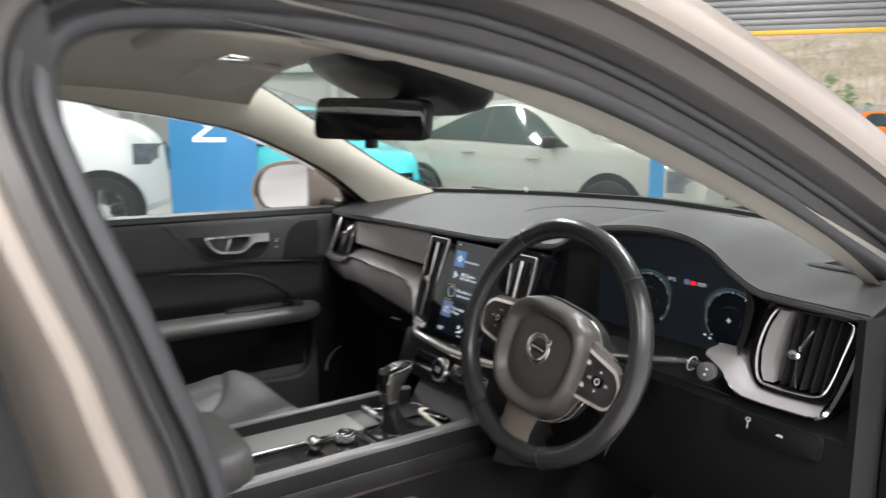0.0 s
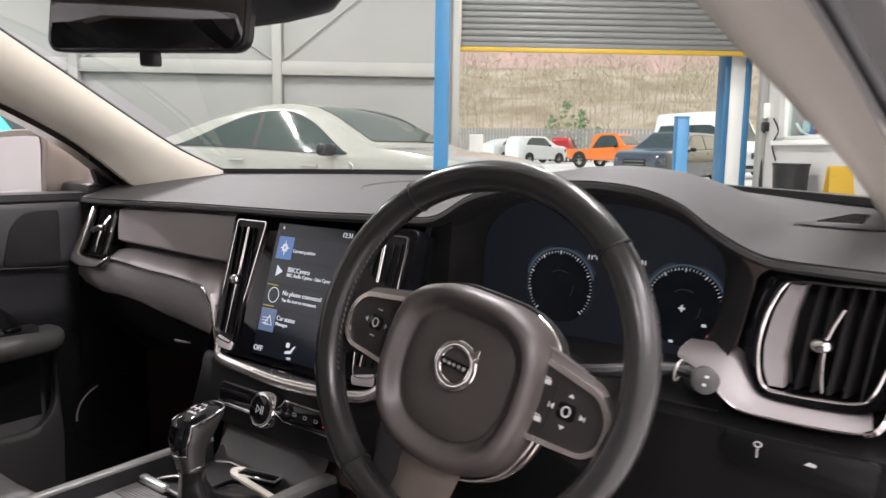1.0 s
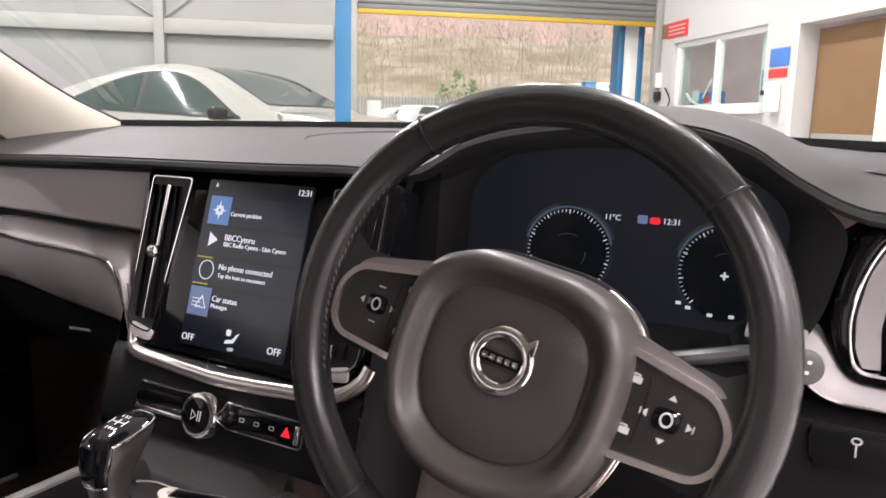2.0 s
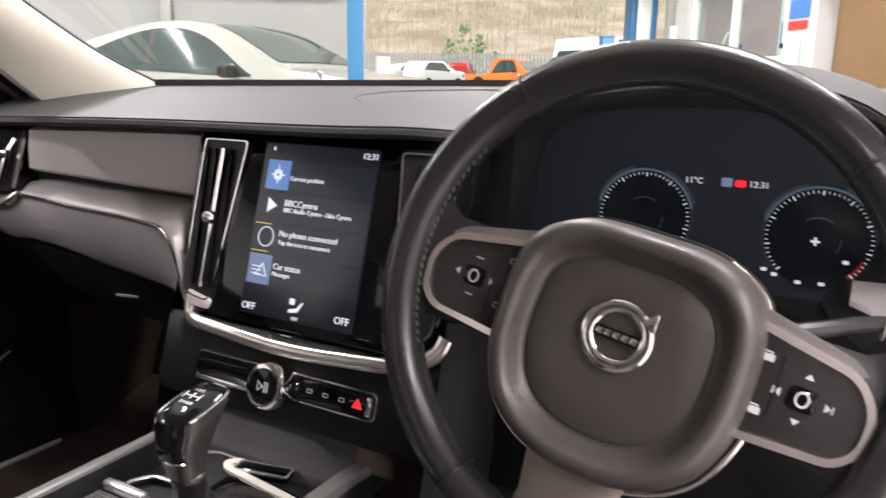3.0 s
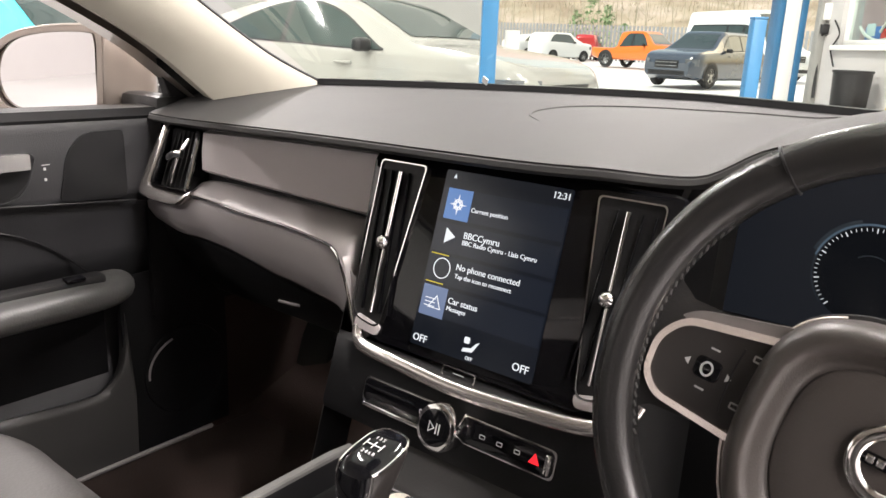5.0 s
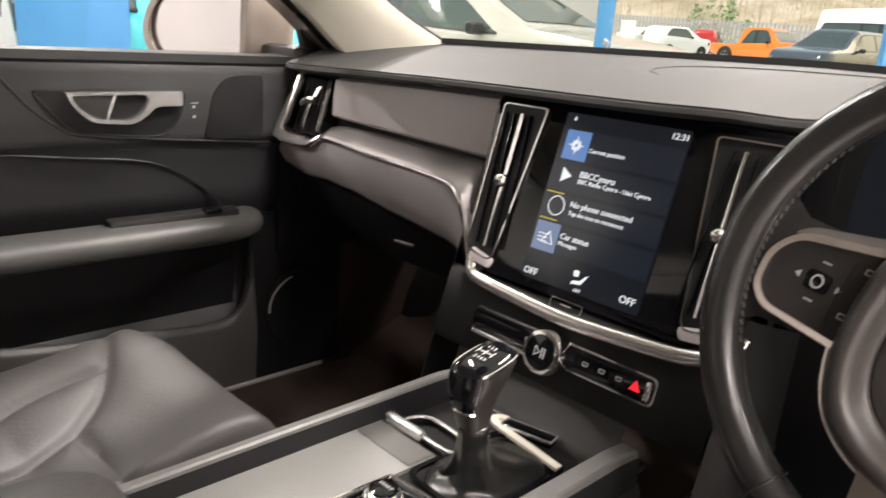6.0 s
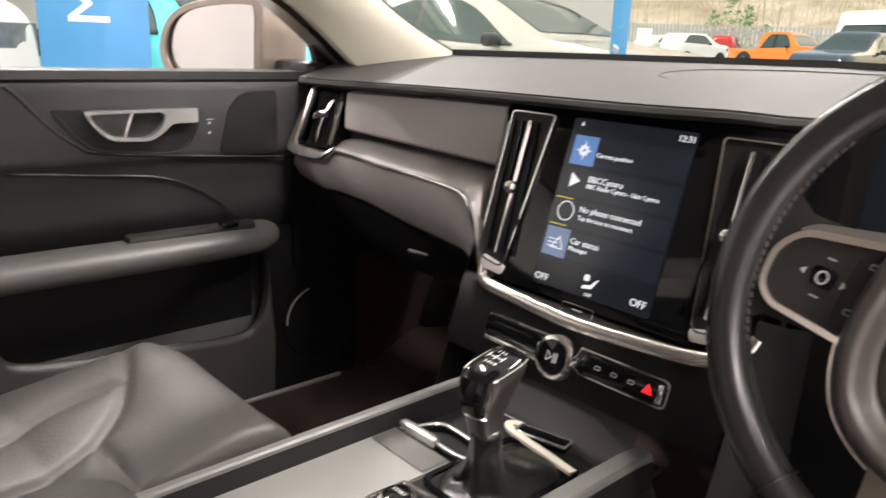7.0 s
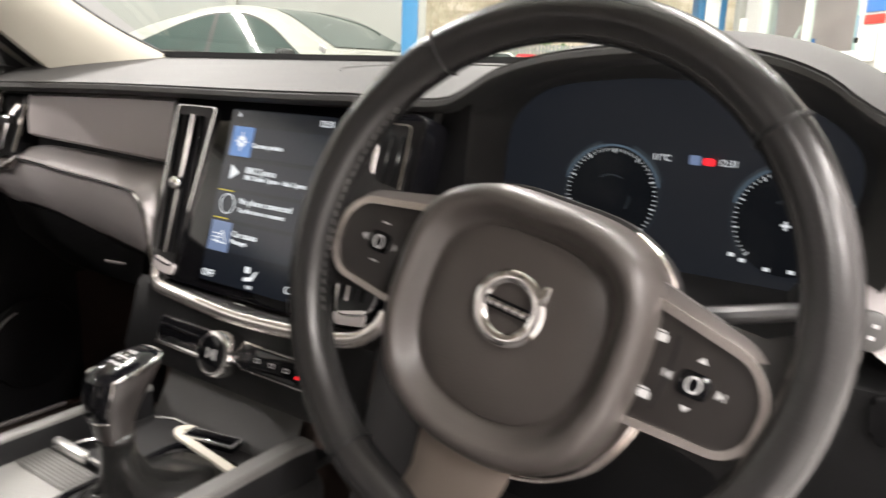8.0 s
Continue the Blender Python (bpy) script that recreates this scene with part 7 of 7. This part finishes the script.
    rows = [[Vector((x, y, z)) for x in frange(-.76, .76, 8)] for y, z in ((1.15, .34), (1.35, .42), (1.47, .6), (1.49, 1.0))]
    part("bulkhead", loft(rows, False), M_CARPET, CAR)
    for sd in (-1, 1):
        # The driver's footwell is darkened with the shade black instead of carpet.
        part("footwell_side", sheet(lambda y, z: (sd * .765, y, z), frange(1.04, 1.5, 6), frange(.33, .99, 6), .01), M_CARPET if sd < 0 else M_BLACK_SHADE, CAR)
        part("dash_end", sheet(lambda y, z: (sd * .752, y, z), frange(.97, 1.3, 6), frange(.6, .952, 6), .01), M_BLACK_SHADE, CAR)
    # Added panel that darkens the tunnel carpet on the driver's side.
    part("tunnel_shade", sheet(lambda y, v: (.198 - .056 * v + .008 * max(0, y - .8), y, .345 + .225 * v), frange(-.1, 1.45, 10), frange(0, 1, 4), .004), M_BLACK_SHADE, CAR, "added dark sheet over the tunnel's driver side")
    part("tunnel", loft([[Vector((s * x, y, z)) for x, z in ((-.2, .34), (-.15, .56), (.13, .56), (.18, .34))] for s, y in ((1, -.6), (1, .8), (1.05, 1.5))], False), M_CARPET, CAR)
    part("sill_plate", box((.008, .42, .008), pose(-.735, .86, .35, 0, 20, 0), .003), M_TRIM, CAR)
    # Made-up mat in shade black, so that the driver's floor reads dark.
    part("driver_floor_shade", box((.5, 1.12, .012), pose(.43, .67, .352), .004), M_BLACK_SHADE, CAR, "added dark sheet over the driver's carpet")
    part("floor_pan", box((1.62, 2.3, .1), Matrix.Translation((0, .15, .25)), .03), M_BLACK, CAR)
    # Out of view; closes the rear so that the mirror reflects dark.
    part("rear_partition", sheet(lambda x, z: (x, -.85 - .2 * (z - .4), z), frange(-.7, .7, 8), frange(.34, .98, 8), .08), M_SEAT, CAR, "unseen charcoal seat back, added to darken the rear")
    part("rear_side", sheet(lambda y, z: (-.72 + .15 * max(0, z - .95), y, z), frange(-1.1, -.1, 8), frange(.34, 1.0, 8), .03), M_LOWER, CAR)


def build_exterior():
    """Bonnet, wings, sills, tail and wheels that carry the cabin."""
    def side_z(y):
        return line([(-2.3, .9), (-1.0, .95), (1.2, .93), (1.55, .93), (2.2, .78), (2.38, .62)], y)

    def half_w(y):
        return line([(-2.35, .78), (-1.9, .88), (0, .93), (1.6, .92), (2.1, .84), (2.38, .66)], y)
    rows = []
    for y in frange(1.54, 2.38, 18):
        w, z = half_w(y), side_z(y)
        rows.append([Vector((w * u, y, z + .035 * (1 - u * u) * (1 if y < 2.2 else .5) - .03 * abs(u) ** 8)) for u in frange(-.97, .97, 19)])
    part("bonnet", loft(rows, False), M_PAINT, CAR, "sand metallic bonnet")
    for sd in (-1, 1):
        rows = []
        for y in frange(1.22, 2.38, 26):
            w, z = half_w(y), side_z(y) - .012
            lo = .24
            for wy in (1.62,):
                d = abs(y - wy)
                if d < .37:
                    lo = max(lo, .33 + math.sqrt(.37 ** 2 - d * d))
            rows.append([Vector((sd * (w - .04 * (1 - t) ** 2), y, lo + (z - lo) * t)) for t in frange(0, 1, 7)])
        part("front_wing", loft(rows, False), M_PAINT, CAR)
        rows = []
        for y in frange(-2.33, -.3 if sd < 0 else -.02, 36):
            w, z = half_w(y), side_z(y)
            lo = .24
            d = abs(y + 1.25)
            if d < .37:
                lo = max(lo, .33 + math.sqrt(.37 ** 2 - d * d))
            rows.append([Vector((sd * (w - .04 * (1 - t) ** 2), y, lo + (z - lo) * t)) for t in frange(0, 1, 7)])
        part("rear_side_panel", loft(rows, False), M_PAINT, CAR)
        part("sill", sweep([(sd * .86, y, .27) for y in frange(-.9, 1.25, 8)], [(-.05, -.05), (.05, -.05), (.06, .02), (.02, .07), (-.05, .07)]), M_PAINT, CAR)
        part("rear_pillar", sweep([(sd * .84, -1.75, .92), (sd * .72, -1.5, 1.2), (sd * .6, -1.35, 1.38)], [(-.03, -.12), (.02, -.12), (.02, .12), (-.03, .12)], up=(0, 1, 0)), M_PAINT, CAR)
        for y in (1.62, -1.25):
            wheel_at(CAR, Matrix.Translation((sd * .80, y, .33)) @ Matrix.Rotation(radians(90 if sd > 0 else -90), 4, "Z"), .33, .22)
    part("rear_roof", sheet(lambda u, v: (-.62 + 1.24 * u, -2.0 + 1.12 * v, 1.385 + .02 * v - .06 * abs(u - .5) ** 2), frange(0, 1, 12), frange(0, 1, 8), .02), M_PAINT, CAR)
    rows = [[Vector((half_w(-2.33) * u, -2.33 - .05 * (1 - u * u) + dy, z)) for u in frange(-1, 1, 13)] for z, dy in ((.25, .05), (.4, -.02), (.6, -.02), (.8, 0), (.93, .04))]
    part("tailgate", loft(rows, False), M_PAINT, CAR)
    rows = [[Vector((half_w(2.38) * u, 2.36 + .05 * (1 - u * u) + dy, z)) for u in frange(-1, 1, 13)] for z, dy in ((.22, -.06), (.32, .02), (.5, .03), (.63, 0))]
    part("front_bumper", loft(rows, False), M_PAINT, CAR)


build_dash()
build_vents()
build_centre()
build_cluster()
build_wheel()
build_console()
build_seats()
build_doors()
build_shell()
build_exterior()
